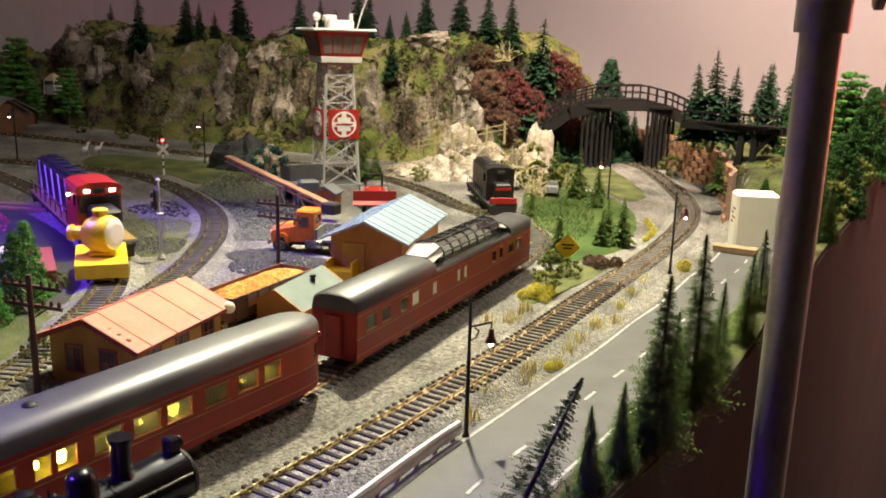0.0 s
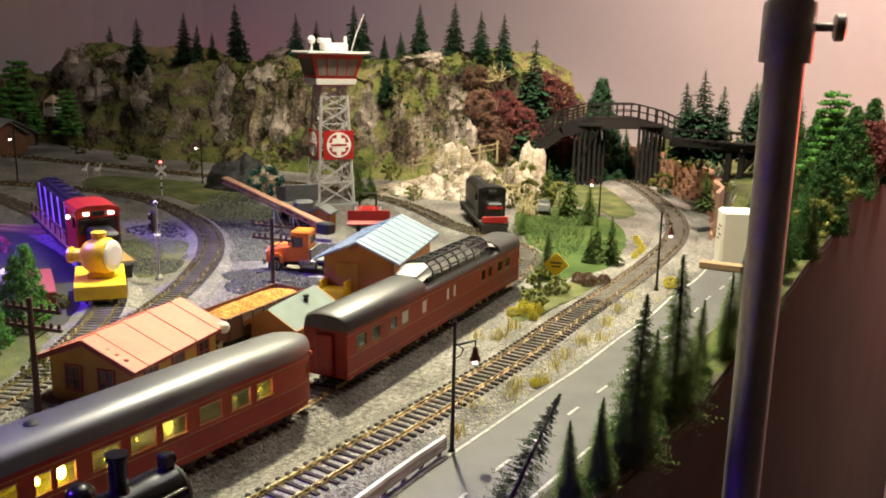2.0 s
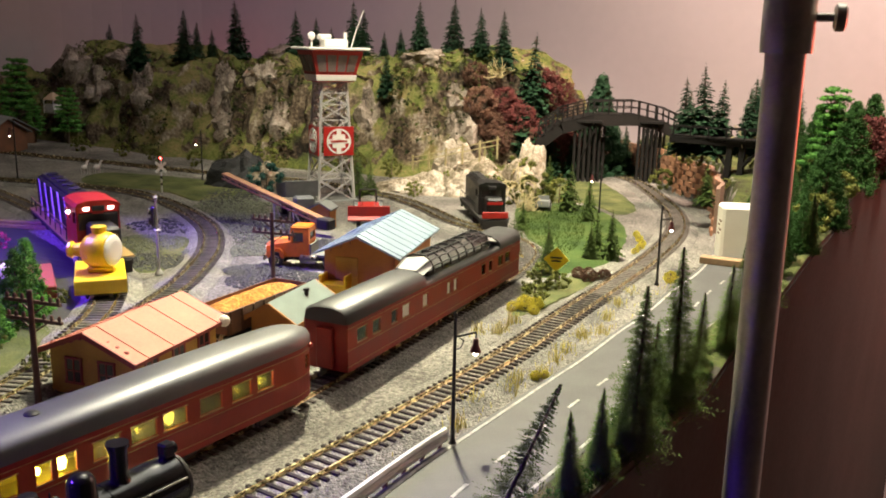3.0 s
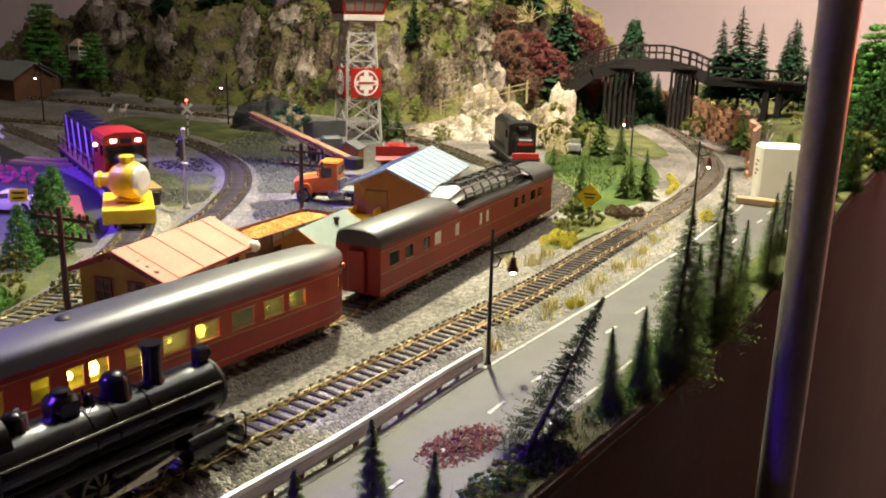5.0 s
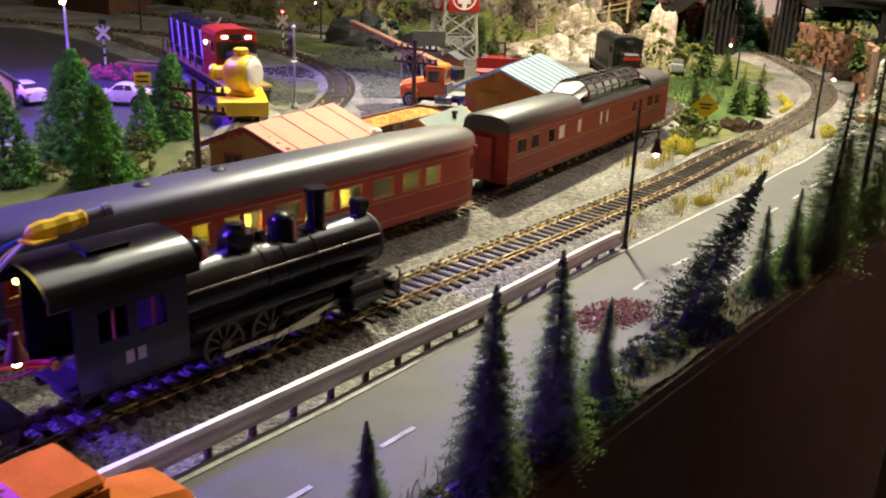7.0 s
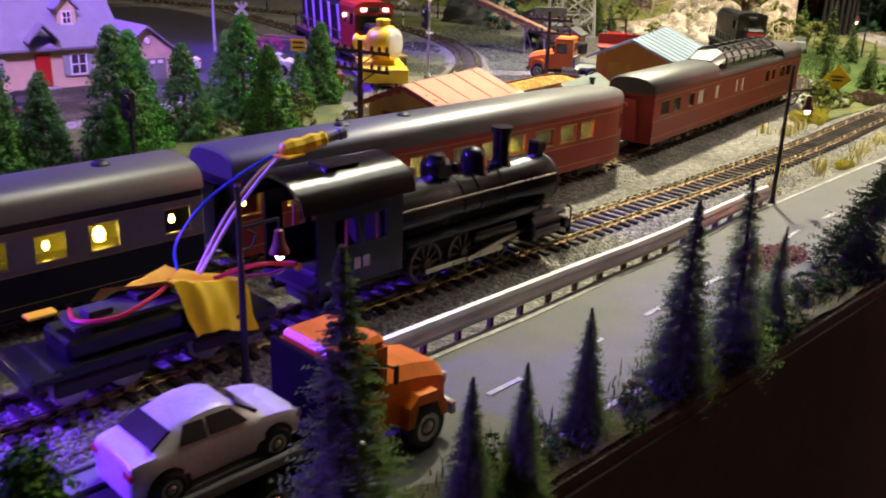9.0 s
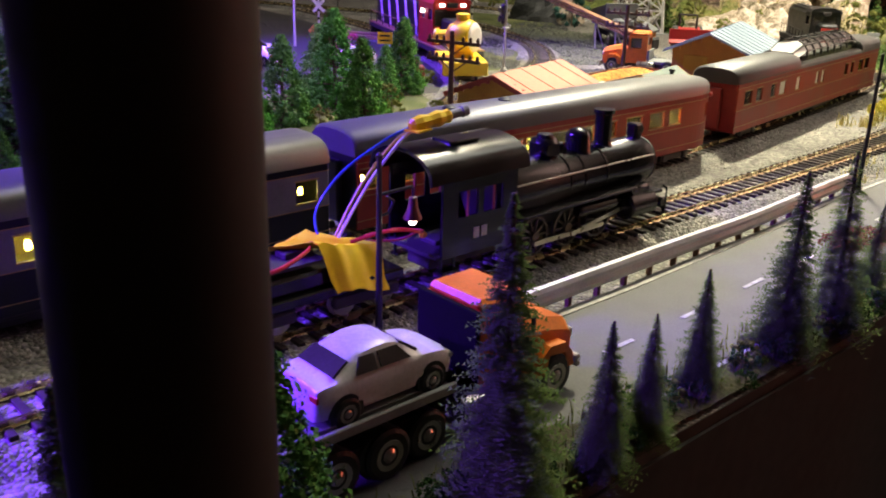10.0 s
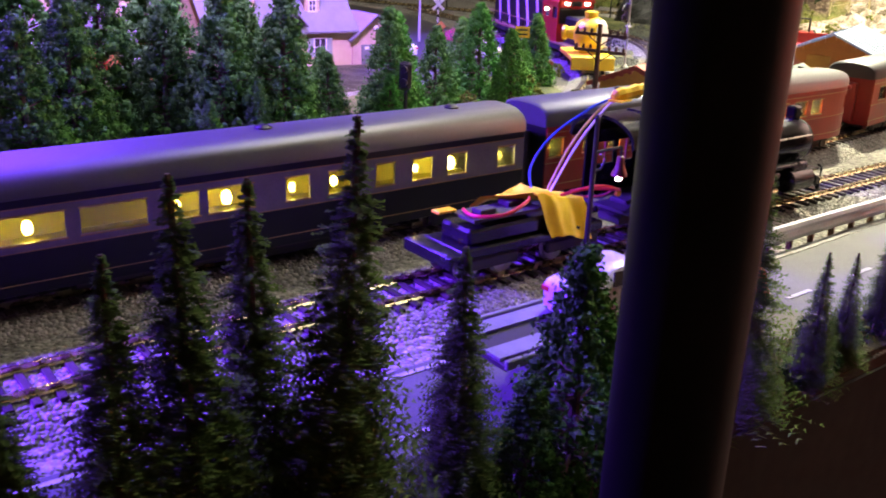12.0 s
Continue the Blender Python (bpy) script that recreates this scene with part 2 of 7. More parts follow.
M_REDTRIM = mat("dark_red_trim", (0.3, 0.05, 0.04), 0.6, scale=120)
M_TINROOF = mat("pale_blue_metal_roof", (0.3, 0.385, 0.44), 0.4, dark=(0.23, 0.3, 0.36), scale=30, bump=0.1, metal=0.2)
M_GREENROOF = mat("grey_green_roof", (0.17, 0.215, 0.19), 0.6, dark=(0.12, 0.155, 0.14), scale=50)
M_ORANGE = mat("orange_truck_plastic", (0.85, 0.22, 0.02), 0.35, scale=90, bump=0.03)
M_ORANGELOAD = mat_zones("orange_ore_load", [(0.35, 0.12, 0.02), (0.6, 0.24, 0.05), (0.72, 0.34, 0.09)], 60, 700, 1.0, 1.0, cells=700)
M_RUST = mat("rusty_brown_steel", (0.17, 0.075, 0.035), 0.75, dark=(0.1, 0.045, 0.025), scale=80)
M_YELLOW = mat("bright_yellow_plastic", (0.85, 0.6, 0.02), 0.35, dark=(0.75, 0.5, 0.02), scale=80, bump=0.03)
M_TAPE = mat("yellow_tape", (0.95, 0.72, 0.012), 0.38, dark=(0.82, 0.58, 0.01), scale=70, fine=300, bump=0.25, bump_mm=0.6)
M_RED = mat("signal_red_paint", (0.42, 0.016, 0.013), 0.4, dark=(0.33, 0.013, 0.01), scale=80, bump=0.04)
M_WHITE = mat("white_plastic", (0.8, 0.78, 0.74), 0.4, dark=(0.72, 0.7, 0.66), scale=60, bump=0.03)
M_CREAM = mat("cream_plastic_box", (0.78, 0.74, 0.64), 0.45, dark=(0.7, 0.66, 0.56), scale=40, bump=0.03)
M_LATTICE = mat("grey_lattice_steel", (0.5, 0.49, 0.48), 0.45, 0.0, scale=120, bump=0.1)
M_DARKGLASS = mat("dark_window", (0.06, 0.05, 0.05), 0.12, scale=60, bump=0)
M_CABGLASS = mat("dusky_cab_window", (0.22, 0.17, 0.16), 0.2, scale=80, bump=0)
M_BRIDGE = mat("black_stained_timber", (0.014, 0.012, 0.011), 0.8, spec=0.2, dark=(0.008, 0.007, 0.006), scale=200, spread=0.3)
M_BROWNPOLE = mat("brown_pole_plastic", (0.09, 0.04, 0.03), 0.6, scale=200)
M_BRICK = mat("red_brown_block", (0.4, 0.2, 0.11), 0.85, dark=(0.34, 0.17, 0.1), scale=160, fine=1200, bump=0.5, spread=0.3)
M_MORTAR = mat("block_mortar", (0.32, 0.2, 0.14), 0.9, scale=160)
M_CONIFER = mat("conifer_needles", (0.09, 0.14, 0.035), 0.85, dark=(0.045, 0.072, 0.018), scale=220, fine=1500, bump=0, spread=0.25, spec=0.08)
M_FOAM = mat("foam_foliage_green", (0.13, 0.31, 0.055), 0.85, dark=(0.03, 0.1, 0.03), scale=160, fine=1300, bump=0.4, spread=0.3, spec=0.08)
M_HEDGE = mat("dark_hedge_foliage", (0.05, 0.12, 0.03), 0.9, dark=(0.02, 0.05, 0.014), scale=160, fine=1300, bump=0.4, spread=0.35, spec=0.08)
M_LIME = mat("bright_lime_foliage", (0.1, 0.34, 0.045), 0.85, dark=(0.04, 0.16, 0.024), scale=160, fine=1300, bump=0.4, spread=0.15, spec=0.08)
M_OLIVE = mat("olive_bush_foliage", (0.18, 0.19, 0.05), 0.9, dark=(0.07, 0.08, 0.02), scale=160, fine=1300, bump=0.4, spread=0.4, spec=0.08)
M_REDLEAF = mat("autumn_red_foliage", (0.17, 0.05, 0.045), 0.9, dark=(0.08, 0.03, 0.028), scale=160, fine=1300, bump=0.4, spread=0.3, spec=0.08)
M_RUSTLEAF = mat("rust_brown_foliage", (0.2, 0.11, 0.075), 0.9, dark=(0.1, 0.055, 0.04), scale=160, fine=1300, bump=0.4, spread=0.3, spec=0.08)
M_SCRUBDARK = mat("dark_gully_scrub", (0.03, 0.04, 0.014), 0.95, dark=(0.015, 0.02, 0.008), scale=160, bump=0, spec=0.08)
M_SCRUBOLIVE = mat("olive_hill_scrub", (0.085, 0.1, 0.025), 0.95, dark=(0.045, 0.055, 0.014), scale=160, bump=0, spec=0.08)
M_RUSTSCRUB = mat("dry_brown_scrub", (0.13, 0.08, 0.035), 0.9, dark=(0.06, 0.036, 0.018), scale=160, bump=0)
M_TRUNK = mat("trunk_bark", (0.1, 0.065, 0.04), 0.85, scale=240)
M_STRAW = mat("straw_grass", (0.7, 0.6, 0.14), 0.8, dark=(0.4, 0.32, 0.08), scale=200, bump=0)
M_YFLOWER = mat("yellow_foam_flower", (0.74, 0.64, 0.06), 0.85, dark=(0.45, 0.4, 0.04), scale=200, bump=0.3)
M_DRYVINE = mat("dry_root_fibre", (0.42, 0.36, 0.18), 0.8, dark=(0.26, 0.21, 0.1), scale=250)
M_PILE = mat("red_brown_chips", (0.15, 0.042, 0.022), 0.85, dark=(0.08, 0.024, 0.014), scale=300)
M_COAL = mat("coal_lumps", (0.03, 0.03, 0.028), 0.6, dark=(0.015, 0.015, 0.014), scale=300)
M_RUBBLE = mat("green_grey_rubble", (0.16, 0.17, 0.11), 0.8, dark=(0.06, 0.065, 0.05), scale=200)
M_WHEELDARK = mat("sooty_driving_wheel", (0.12, 0.1, 0.085), 0.45, 0.6, scale=200)
M_ORANGERUST = mat("rusty_orange_lattice", (0.5, 0.27, 0.13), 0.7, dark=(0.3, 0.15, 0.07), scale=150)
M_STONE = mat("ballast_stone", (0.3, 0.282, 0.245), 0.85, dark=(0.15, 0.14, 0.125), scale=160, fine=600)
M_GREY = mat("grey_plastic", (0.2, 0.21, 0.2), 0.5, scale=90)
M_TEAL = mat("teal_bush_foliage", (0.02, 0.09, 0.07), 0.9, dark=(0.01, 0.045, 0.04), scale=200, bump=0.4)
M_HOUSEWALL = mat("cream_yellow_clapboard", (0.62, 0.5, 0.26), 0.7, dark=(0.52, 0.41, 0.2), scale=50)
M_HOUSEROOF = mat("grey_house_shingle", (0.19, 0.175, 0.2), 0.75, dark=(0.14, 0.13, 0.15), scale=60)
M_PEACH = mat("peach_wall", (0.62, 0.45, 0.3), 0.7, scale=60)
M_WIRE_R = mat("red_wire", (0.6, 0.03, 0.04), 0.4, bump=0)
M_WIRE_B = mat("blue_wire", (0.05, 0.12, 0.5), 0.4, bump=0)
M_WIRE_Y = mat("yellow_wire", (0.75, 0.62, 0.1), 0.4, bump=0)
M_PINK = mat("pink_flower_bush", (0.7, 0.1, 0.25), 0.8, scale=200, bump=0.3)
M_BEIGE = mat("beige_horse_white", (0.6, 0.58, 0.55), 0.6, scale=200, bump=0)


# ---------- mesh tools (millimetres) ----------
class Shape:
    """A growing list of vertices and faces in millimetres."""

    def __init__(self):
        self.v, self.f = [], []

    def add(self, verts, faces):
        n = len(self.v)
        self.v += [tuple(p) for p in verts]
        self.f += [tuple(i + n for i in f) for f in faces]
        return self

    def box(self, c, s, rz=0.0, b=0.0, m=None):
        """A box, its edges chamfered by b."""
        hx, hy, hz = (q / 2 for q in s)
        if b:
            pts, faces = [], []
            for z, k in ((-hz, b), (-hz + b, 0), (hz - b, 0), (hz, b)):
                for sx, sy, first in ((1, 1, 0), (-1, 1, 1), (-1, -1, 0), (1, -1, 1)):
                    p = [(sx * (hx - k), sy * (hy - k - (0 if k else b)), z), (sx * (hx - k - (0 if k else b)), sy * (hy - k), z)]
                    if k:
                        p = [(sx * (hx - b), sy * (hy - b), z)] * 2
                    pts += p[::-1] if first else p
            for r in range(3):
                for i in range(8):
                    j = (i + 1) % 8
                    faces.append((r * 8 + i, r * 8 + j, r * 8 + 8 + j, r * 8 + 8 + i))
            faces += [tuple(range(7, -1, -1)), tuple(range(24, 32))]
        else:
            pts = [(x, y, z) for z in (-hz, hz) for x, y in ((-hx, -hy), (hx, -hy), (hx, hy), (-hx, hy))]
            faces = [(3, 2, 1, 0), (4, 5, 6, 7), (0, 1, 5, 4), (1, 2, 6, 5), (2, 3, 7, 6), (3, 0, 4, 7)]
        r = Matrix.Translation(c) @ Matrix.Rotation(radians(rz), 4, "Z")
        if m is not None:
            r = r @ m
        return self.add([r @ Vector(p) for p in pts], faces)

    def beam(self, a, b, w, h=None):
        """A square bar from a to b."""
        a, b = Vector(a), Vector(b)
        d = b - a
        q = d.to_track_quat("Z", "Y").to_matrix().to_4x4()
        return self.box((a + b) / 2, (w, h or w, d.length), m=q)

    def tube(self, a, b, r0, r1=None, n=10, caps=True):
        a, b = Vector(a), Vector(b)
        r1 = r0 if r1 is None else r1
        q = (b - a).to_track_quat("Z", "Y").to_matrix()
        ring = [Vector((math.cos(2 * math.pi * i / n), math.sin(2 * math.pi * i / n), 0)) for i in range(n)]
        faces = [(i, (i + 1) % n, n + (i + 1) % n, n + i) for i in range(n)]
        if caps:
            faces += [tuple(range(n - 1, -1, -1)), tuple(range(n, 2 * n))]
        return self.add([a + q @ (p * r0) for p in ring] + [b + q @ (p * r1) for p in ring], faces)

    def pipe(self, pts, r, n=6):
        for a, b in zip(pts, pts[1:]):
            self.tube(a, b, r, n=n)
        return self

    def turned(self, c, axis, profile, n=14):
        """A body of revolution: profile of (along, radius) about an axis through c."""
        c = Vector(c)
        q = Vector(axis).to_track_quat("Z", "Y").to_matrix()
        pts, faces = [], []
        for h, r in profile:
            pts += [c + q @ Vector((r * math.cos(2 * math.pi * i / n), r * math.sin(2 * math.pi * i / n), h)) for i in range(n)]
        for k in range(len(profile) - 1):
            faces += [(k * n + i, k * n + (i + 1) % n, (k + 1) * n + (i + 1) % n, (k + 1) * n + i) for i in range(n)]
        faces += [tuple(range(n - 1, -1, -1)), tuple(range(len(pts) - n, len(pts)))]
        return self.add(pts, faces)

    def ball(self, c, r, n=10, k=6, s=(1, 1, 1)):
        prof = [(-r * math.cos(math.pi * (i + 0.15) / (k + 0.3)), r * math.sin(math.pi * (i + 0.15) / (k + 0.3))) for i in range(k + 1)]
        start = len(self.v)
        self.turned((0, 0, 0), (0, 0, 1), prof, n)
        for i in range(start, len(self.v)):
            p = self.v[i]
            self.v[i] = (c[0] + p[0] * s[0], c[1] + p[1] * s[1], c[2] + p[2] * s[2])
        return self

    def loft(self, rings, closed=True, caps=True):
        n = len(rings[0])
        pts = [p for r in rings for p in r]
        faces = []
        for k in range(len(rings) - 1):
            for i in range(n if closed else n - 1):
                j = (i + 1) % n
                faces.append((k * n + i, k * n + j, (k + 1) * n + j, (k + 1) * n + i))
        if caps and closed:
            faces += [tuple(range(n - 1, -1, -1)), tuple(range(len(pts) - n, len(pts)))]
        return self.add(pts, faces)

    def prism(self, outline, axis, a, b):
        """An outline of (u, v) pushed along axis x, y or z from a to b."""
        put = {"x": lambda u, v, w: (w, u, v), "y": lambda u, v, w: (u, w, v), "z": lambda u, v, w: (u, v, w)}[axis]
        return self.loft([[put(u, v, a) for u, v in outline], [put(u, v, b) for u, v in outline]])


def part(name, shape, material, parent=None, label="", smooth=False, at=None):
    """Links a shape as one mesh object, under a thing or part if given."""
    me = bpy.data.meshes.new(name)
    me.from_pydata([(x * MM, y * MM, z * MM) for x, y, z in shape.v], [], shape.f)
    bm = bmesh.new()
    bm.from_mesh(me)
    bmesh.ops.recalc_face_normals(bm, faces=bm.faces)
    bm.to_mesh(me)
    bm.free()
    if smooth:
        me.polygons.foreach_set("use_smooth", [True] * len(me.polygons))
        me.set_sharp_from_angle(angle=radians(40))
    me.materials.append(material)
    ob = new(name, me)
    if parent is not None:
        ob.parent = parent
    if at is not None:
        ob.matrix_basis = at
    if label:
        tagged(ob, label)
    return ob


def thing(name, label, category, at=None, group="", kind=""):
    ob = new(name)
    if at is not None:
        ob.matrix_basis = at
    return tagged(ob, label, category, group, kind)


def place(x, y, z=0.0, rz=0.0, rx=0.0, ry=0.0):
    return pose(x * MM, y * MM, z * MM, rx, ry, rz)


def sized(m, s):
    return m @ Matrix.Diagonal((s, s, s, 1)) if not isinstance(s, tuple) else m @ Matrix.Diagonal((*s, 1))


def path_wall(shape, pts, z0, z1, holes, thick):
    """An upright wall along plan points, with openings (from, to, low, high) by the length along it; thick to its left."""
    cum = [0.0]
    for a, b in zip(pts, pts[1:]):
        cum.append(cum[-1] + math.dist(a, b))
    norm = []
    for i in range(len(pts)):
        a, b = pts[max(i - 1, 0)], pts[min(i + 1, len(pts) - 1)]
        d = math.dist(a, b)
        norm.append((-(b[1] - a[1]) / d, (b[0] - a[0]) / d))

    def at(s, z, off):
        k = max(i for i in range(len(cum) - 1) if cum[i] <= s + 1e-6)
        f = (s - cum[k]) / (cum[k + 1] - cum[k])
        p = [pts[k][i] * (1 - f) + pts[k + 1][i] * f + off * (norm[k][i] * (1 - f) + norm[k + 1][i] * f) for i in (0, 1)]
        return (p[0], p[1], z)

    ss = sorted({round(v, 3) for v in cum} | {round(v, 3) for h in holes for v in h[:2]})
    zs = sorted({z0, z1} | {v for h in holes for v in h[2:4]})

    def solid(i, k):
        if not (0 <= i < len(ss) - 1 and 0 <= k < len(zs) - 1):
            return False
        s, z = (ss[i] + ss[i + 1]) / 2, (zs[k] + zs[k + 1]) / 2
        return not any(h[0] < s < h[1] and h[2] < z < h[3] for h in holes)

    for i in range(len(ss) - 1):
        for k in range(len(zs) - 1):
            if not solid(i, k):
                continue
            a, b, c, d = ss[i], ss[i + 1], zs[k], zs[k + 1]
            for off in (0, thick):
                shape.add([at(a, c, off), at(b, c, off), at(b, d, off), at(a, d, off)], [(0, 1, 2, 3)])
            for (di, dk), (p, q) in (((-1, 0), ((a, c), (a, d))), ((1, 0), ((b, c), (b, d))), ((0, -1), ((a, c), (b, c))), ((0, 1), ((a, d), (b, d)))):
                if not solid(i + di, k + dk):
                    shape.add([at(*p, 0), at(*q, 0), at(*q, thick), at(*p, thick)], [(0, 1, 2, 3)])
    return shape


def smooth_path(pts, step):
    """Points at even steps along a curve through pts."""
    out = []
    P = [Vector(p) for p in pts]
    P = [2 * P[0] - P[1]] + P + [2 * P[-1] - P[-2]]
    for i in range(1, len(P) - 2):
        a, b, c, d = P[i - 1], P[i], P[i + 1], P[i + 2]
        n = max(int((c - b).length / 2), 2)
        for k in range(n):
            t = k / n
            out.append(0.5 * (2 * b + (c - a) * t + (2 * a - 5 * b + 4 * c - d) * t * t + (3 * b - a - 3 * c + d) * t**3))
    out.append(P[-2])
    res, left = [out[0]], step
    for a, b in zip(out, out[1:]):
        d = (b - a).length
        while d >= left:
            a = a + (b - a) * (left / d)
            d = (b - a).length
            res.append(a)
            left = step
        left -= d
    return res


def frames(pts):
    """Each point with the unit directions along and to the right of the curve."""
    out = []
    for i, p in enumerate(pts):
        d = (pts[min(i + 1, len(pts) - 1)] - pts[max(i - 1, 0)]).normalized()
        out.append((p, d, Vector((d.y, -d.x))))
    return out


def wob(x, y, z=0.0, s=1.0):
    return noise.noise(Vector((x * s, y * s, z * s)))


def ease(t):
    t = min(max(t, 0.0), 1.0)
    return t * t * (3 - 2 * t)


def between(x, table):
    for (a, u), (b, v) in zip(table, table[1:]):
        if x <= b:
            return u + (v - u) * ease((x - a) / (b - a)) if x > a else u
    return table[-1][1]


# ---------- the room and the table ----------
def structure(name, shape, material, label, category="structure", smooth=False):
    return tagged(part(name, shape, material, smooth=smooth), label, category, kind="structure")


structure("floor", Shape().box((-500, 300, -960), (5200, 5200, 20)), M_CARPET, "dark brown carpet floor below the layout table", "floor")
# Unseen ceiling, added to close the room and bounce lamp light.
tagged(part("ceiling", Shape().box((-500, 300, 1510), (5200, 5200, 20)), M_CEIL), "plain unseen ceiling added to bounce light", "ceiling", kind="structure")

curve_pts = [(-2560, -2300), (-2560, 1250)] + [(-2060 - 500 * math.cos(radians(a)), 1400 + 500 * math.sin(radians(a))) for a in range(0, 91, 10)] + [(2000, 1900), (2100, 1890)]
structure("wall_backdrop", path_wall(Shape(), curve_pts, -950, 1500, [], 30), M_WALL, "smooth curved grey painted backdrop wall behind the layout", "wall", smooth=True)
# Two unseen walls, added to bounce light onto the near sides.
structure("wall_right", Shape().box((2080, -200, 275), (40, 4160, 2450)), M_DARKROOM, "plain unseen side wall added to bounce light", "wall")
structure("wall_near", Shape().box((-250, -2300, 275), (4620, 40, 2450)), M_DARKROOM, "plain unseen near wall added to bounce light", "wall")

# edge of the scenery above the table front, rising along the hillside
EDGE_Z = [(-600, -1), (560, -1), (720, 22), (960, 48), (1130, 88), (1300, 96), (1900, 92)]
TOP_Z = [(-2400, 45), (-2033, 150), (-1827, 222), (-1708, 192), (-1486, 186), (-1319, 192), (-1125, 203), (-1003, 206), (-879, 230), (-808, 205), (-765, 150), (-720, 60), (-680, 10), (-590, 0)]
FOOT_Y = [(-2400, 1130), (-1900, 1160), (-1600, 1180), (-1241, 1230), (-1000, 1270), (-850, 1320), (-800, 1390), (-745, 1465), (-690, 1530), (-600, 1570)]
WALL_X = [(1100, -318), (1180, -335), (1270, -365), (1355, -402), (1480, -500), (1700, -690), (1900, -830)]


def mountain(x, y):
    f = between(x, FOOT_Y) + 40 * wob(x, 7, 0, 0.006)
    t = (y - f) / (150 + 55 * wob(x, 3, 0, 0.008))
    if t <= 0:
        return 0.0
    top = between(x, TOP_Z)
    crag = noise.hetero_terrain(Vector((x * 0.012, y * 0.02, 1.7)), 0.9, 2.1, 5, 0.6)
    ridge = abs(wob(x, y, 3, 0.022)) * 34 + abs(wob(x, y, 9, 0.06)) * 16 + 5 * wob(x, y, 2, 0.15)
    prof = 0.62 * ease(t * 1.6) + 0.38 * min(t, 1.0)
    return top * prof + (ridge - 9 + 5 * crag) * min(t * 3, 1.0) * (1 - 0.6 * ease(t - 0.7)) * min(top / 60, 1)


def ground_z(x, y):
    z = 0.5 * wob(x, y, 0, 0.05) + 0.4 * wob(x, y, 4, 0.21) - 0.6
    z = max(z, mountain(x, y)) if y > 1050 else z
    if y > 1090:
        w = between(y, WALL_X)
        z = max(z, 62 * ease((y - 1095) / 150) * ease((x - w - 4) / 16) + 18 * ease((x + 330) / 160) * ease((y - 1150) / 200) + 4 * wob(x, y, 2, 0.03) if x > w else z)
    e = between(y, EDGE_Z)
    if e > 0:
        z = max(z, e * ease((x + 208) / 45) + 3 * wob(x, y, 5, 0.04) * ease((x + 208) / 45))
    if x < -1350:
        z = max(z, 10 * ease((-1350 - x) / 250) * ease((y - 1000) / 90))
    return z


def sheet(xs, ys, fn):
    s = Shape()
    n = len(ys)
    s.v = [(x, y, fn(x, y)) for x in xs for y in ys]
    s.f = [(i * n + k, (i + 1) * n + k, (i + 1) * n + k + 1, i * n + k + 1) for i in range(len(xs) - 1) for k in range(n - 1)]
    return s


def spaced(a, b, step):
    n = int(round((b - a) / step))
    return [a + (b - a) * i / n for i in range(n + 1)]


structure("ground", sheet(spaced(-2400, -900, 16)[:-1] + spaced(-900, -156, 6), spaced(-600, 1180, 7)[:-1] + spaced(1180, 1880, 12), lambda x, y: ground_z(x, y) if y < 1170 or x > -600 else min(ground_z(x, y), 0.0)),
          M_GRAVEL, "grey-brown gravel ground of the model railway", "ground", smooth=True)


def crag(x, y):
    z = mountain(x, y)
    return z if z > 0.5 else -6.0


hill = sheet(spaced(-2400, -590, 6.5), spaced(1120, 1640, 6.5), crag)
hill.v = [(x + (9 * wob(x, y, z, 0.05) + 5 * wob(x, y, z, 0.13)) * min(z / 20, 1) if z > 0 else x, y + (22 * wob(x, z, y, 0.03) + 11 * abs(wob(x, z, y, 0.08)) + 4 * wob(x, z, y, 0.2)) * min(z / 20, 1) if z > 0 else y, z) for x, y, z in hill.v]
structure("hillside", hill, M_ROCK, "craggy grey-brown rock hill with olive grass on top", "hill", smooth=True)

bank = sheet(spaced(-640, -156, 7), spaced(560, 1880, 9), lambda x, y: (lambda z: z + 0.8 if z > 2.5 else -4.0)(0.0 if y > 1100 and x < between(y, WALL_X) + 3 else ground_z(x, y)))
structure("embankment", bank, M_BANK, "olive green flocked bank along the layout edge", "hill", smooth=True)

fas = [(y, between(y, EDGE_Z) - 1.5) for y in spaced(-600, 1880, 40)]
structure("fascia", Shape().prism([(-600, -820)] + [(y, z - 3) for y, z in fas] + [(1880, -820)], "x", -156, -154.8), M_FASCIA, "dark brown board facing the front of the layout table", "fascia")
edge = Shape()
for (y0, z0), (y1, z1) in zip(fas, fas[1:]):
    edge.loft([[(-161, y0, z0 - 3), (-156.2, y0, z0 - 3), (-156.2, y0, z0 + 1.2), (-161, y0, z0 + 1.2)], [(-161, y1, z1 - 3), (-156.2, y1, z1 - 3), (-156.2, y1, z1 + 1.2), (-161, y1, z1 + 1.2)]])
structure("edge_trim", edge, M_EDGE, "rough dusty wood strip along the scenery edge", "trim")
structure("table_base", Shape().box((-1279, 640, -30), (2240, 2480, 44)), M_FASCIA, "plain board base under the scenery", "table")


# ---------- road ----------
ROAD_L = [(-600, -226), (0, -231), (150, -234), (260, -238), (400, -247), (560, -250), (700, -256), (870, -268), (1100, -292)]
road = Shape()
ys = spaced(-600, 1090, 10)
road.loft([[(between(y, ROAD_L) - 5, y, 1.1), (between(y, ROAD_L) - 4, y, 1.9), (between(y, ROAD_L) + 66, y, 1.9), (between(y, ROAD_L) + 67, y, 1.0)] for y in ys], closed=False)
road_ob = structure("road", road, M_ASPHALT, "dark grey two-lane model asphalt road", "road")


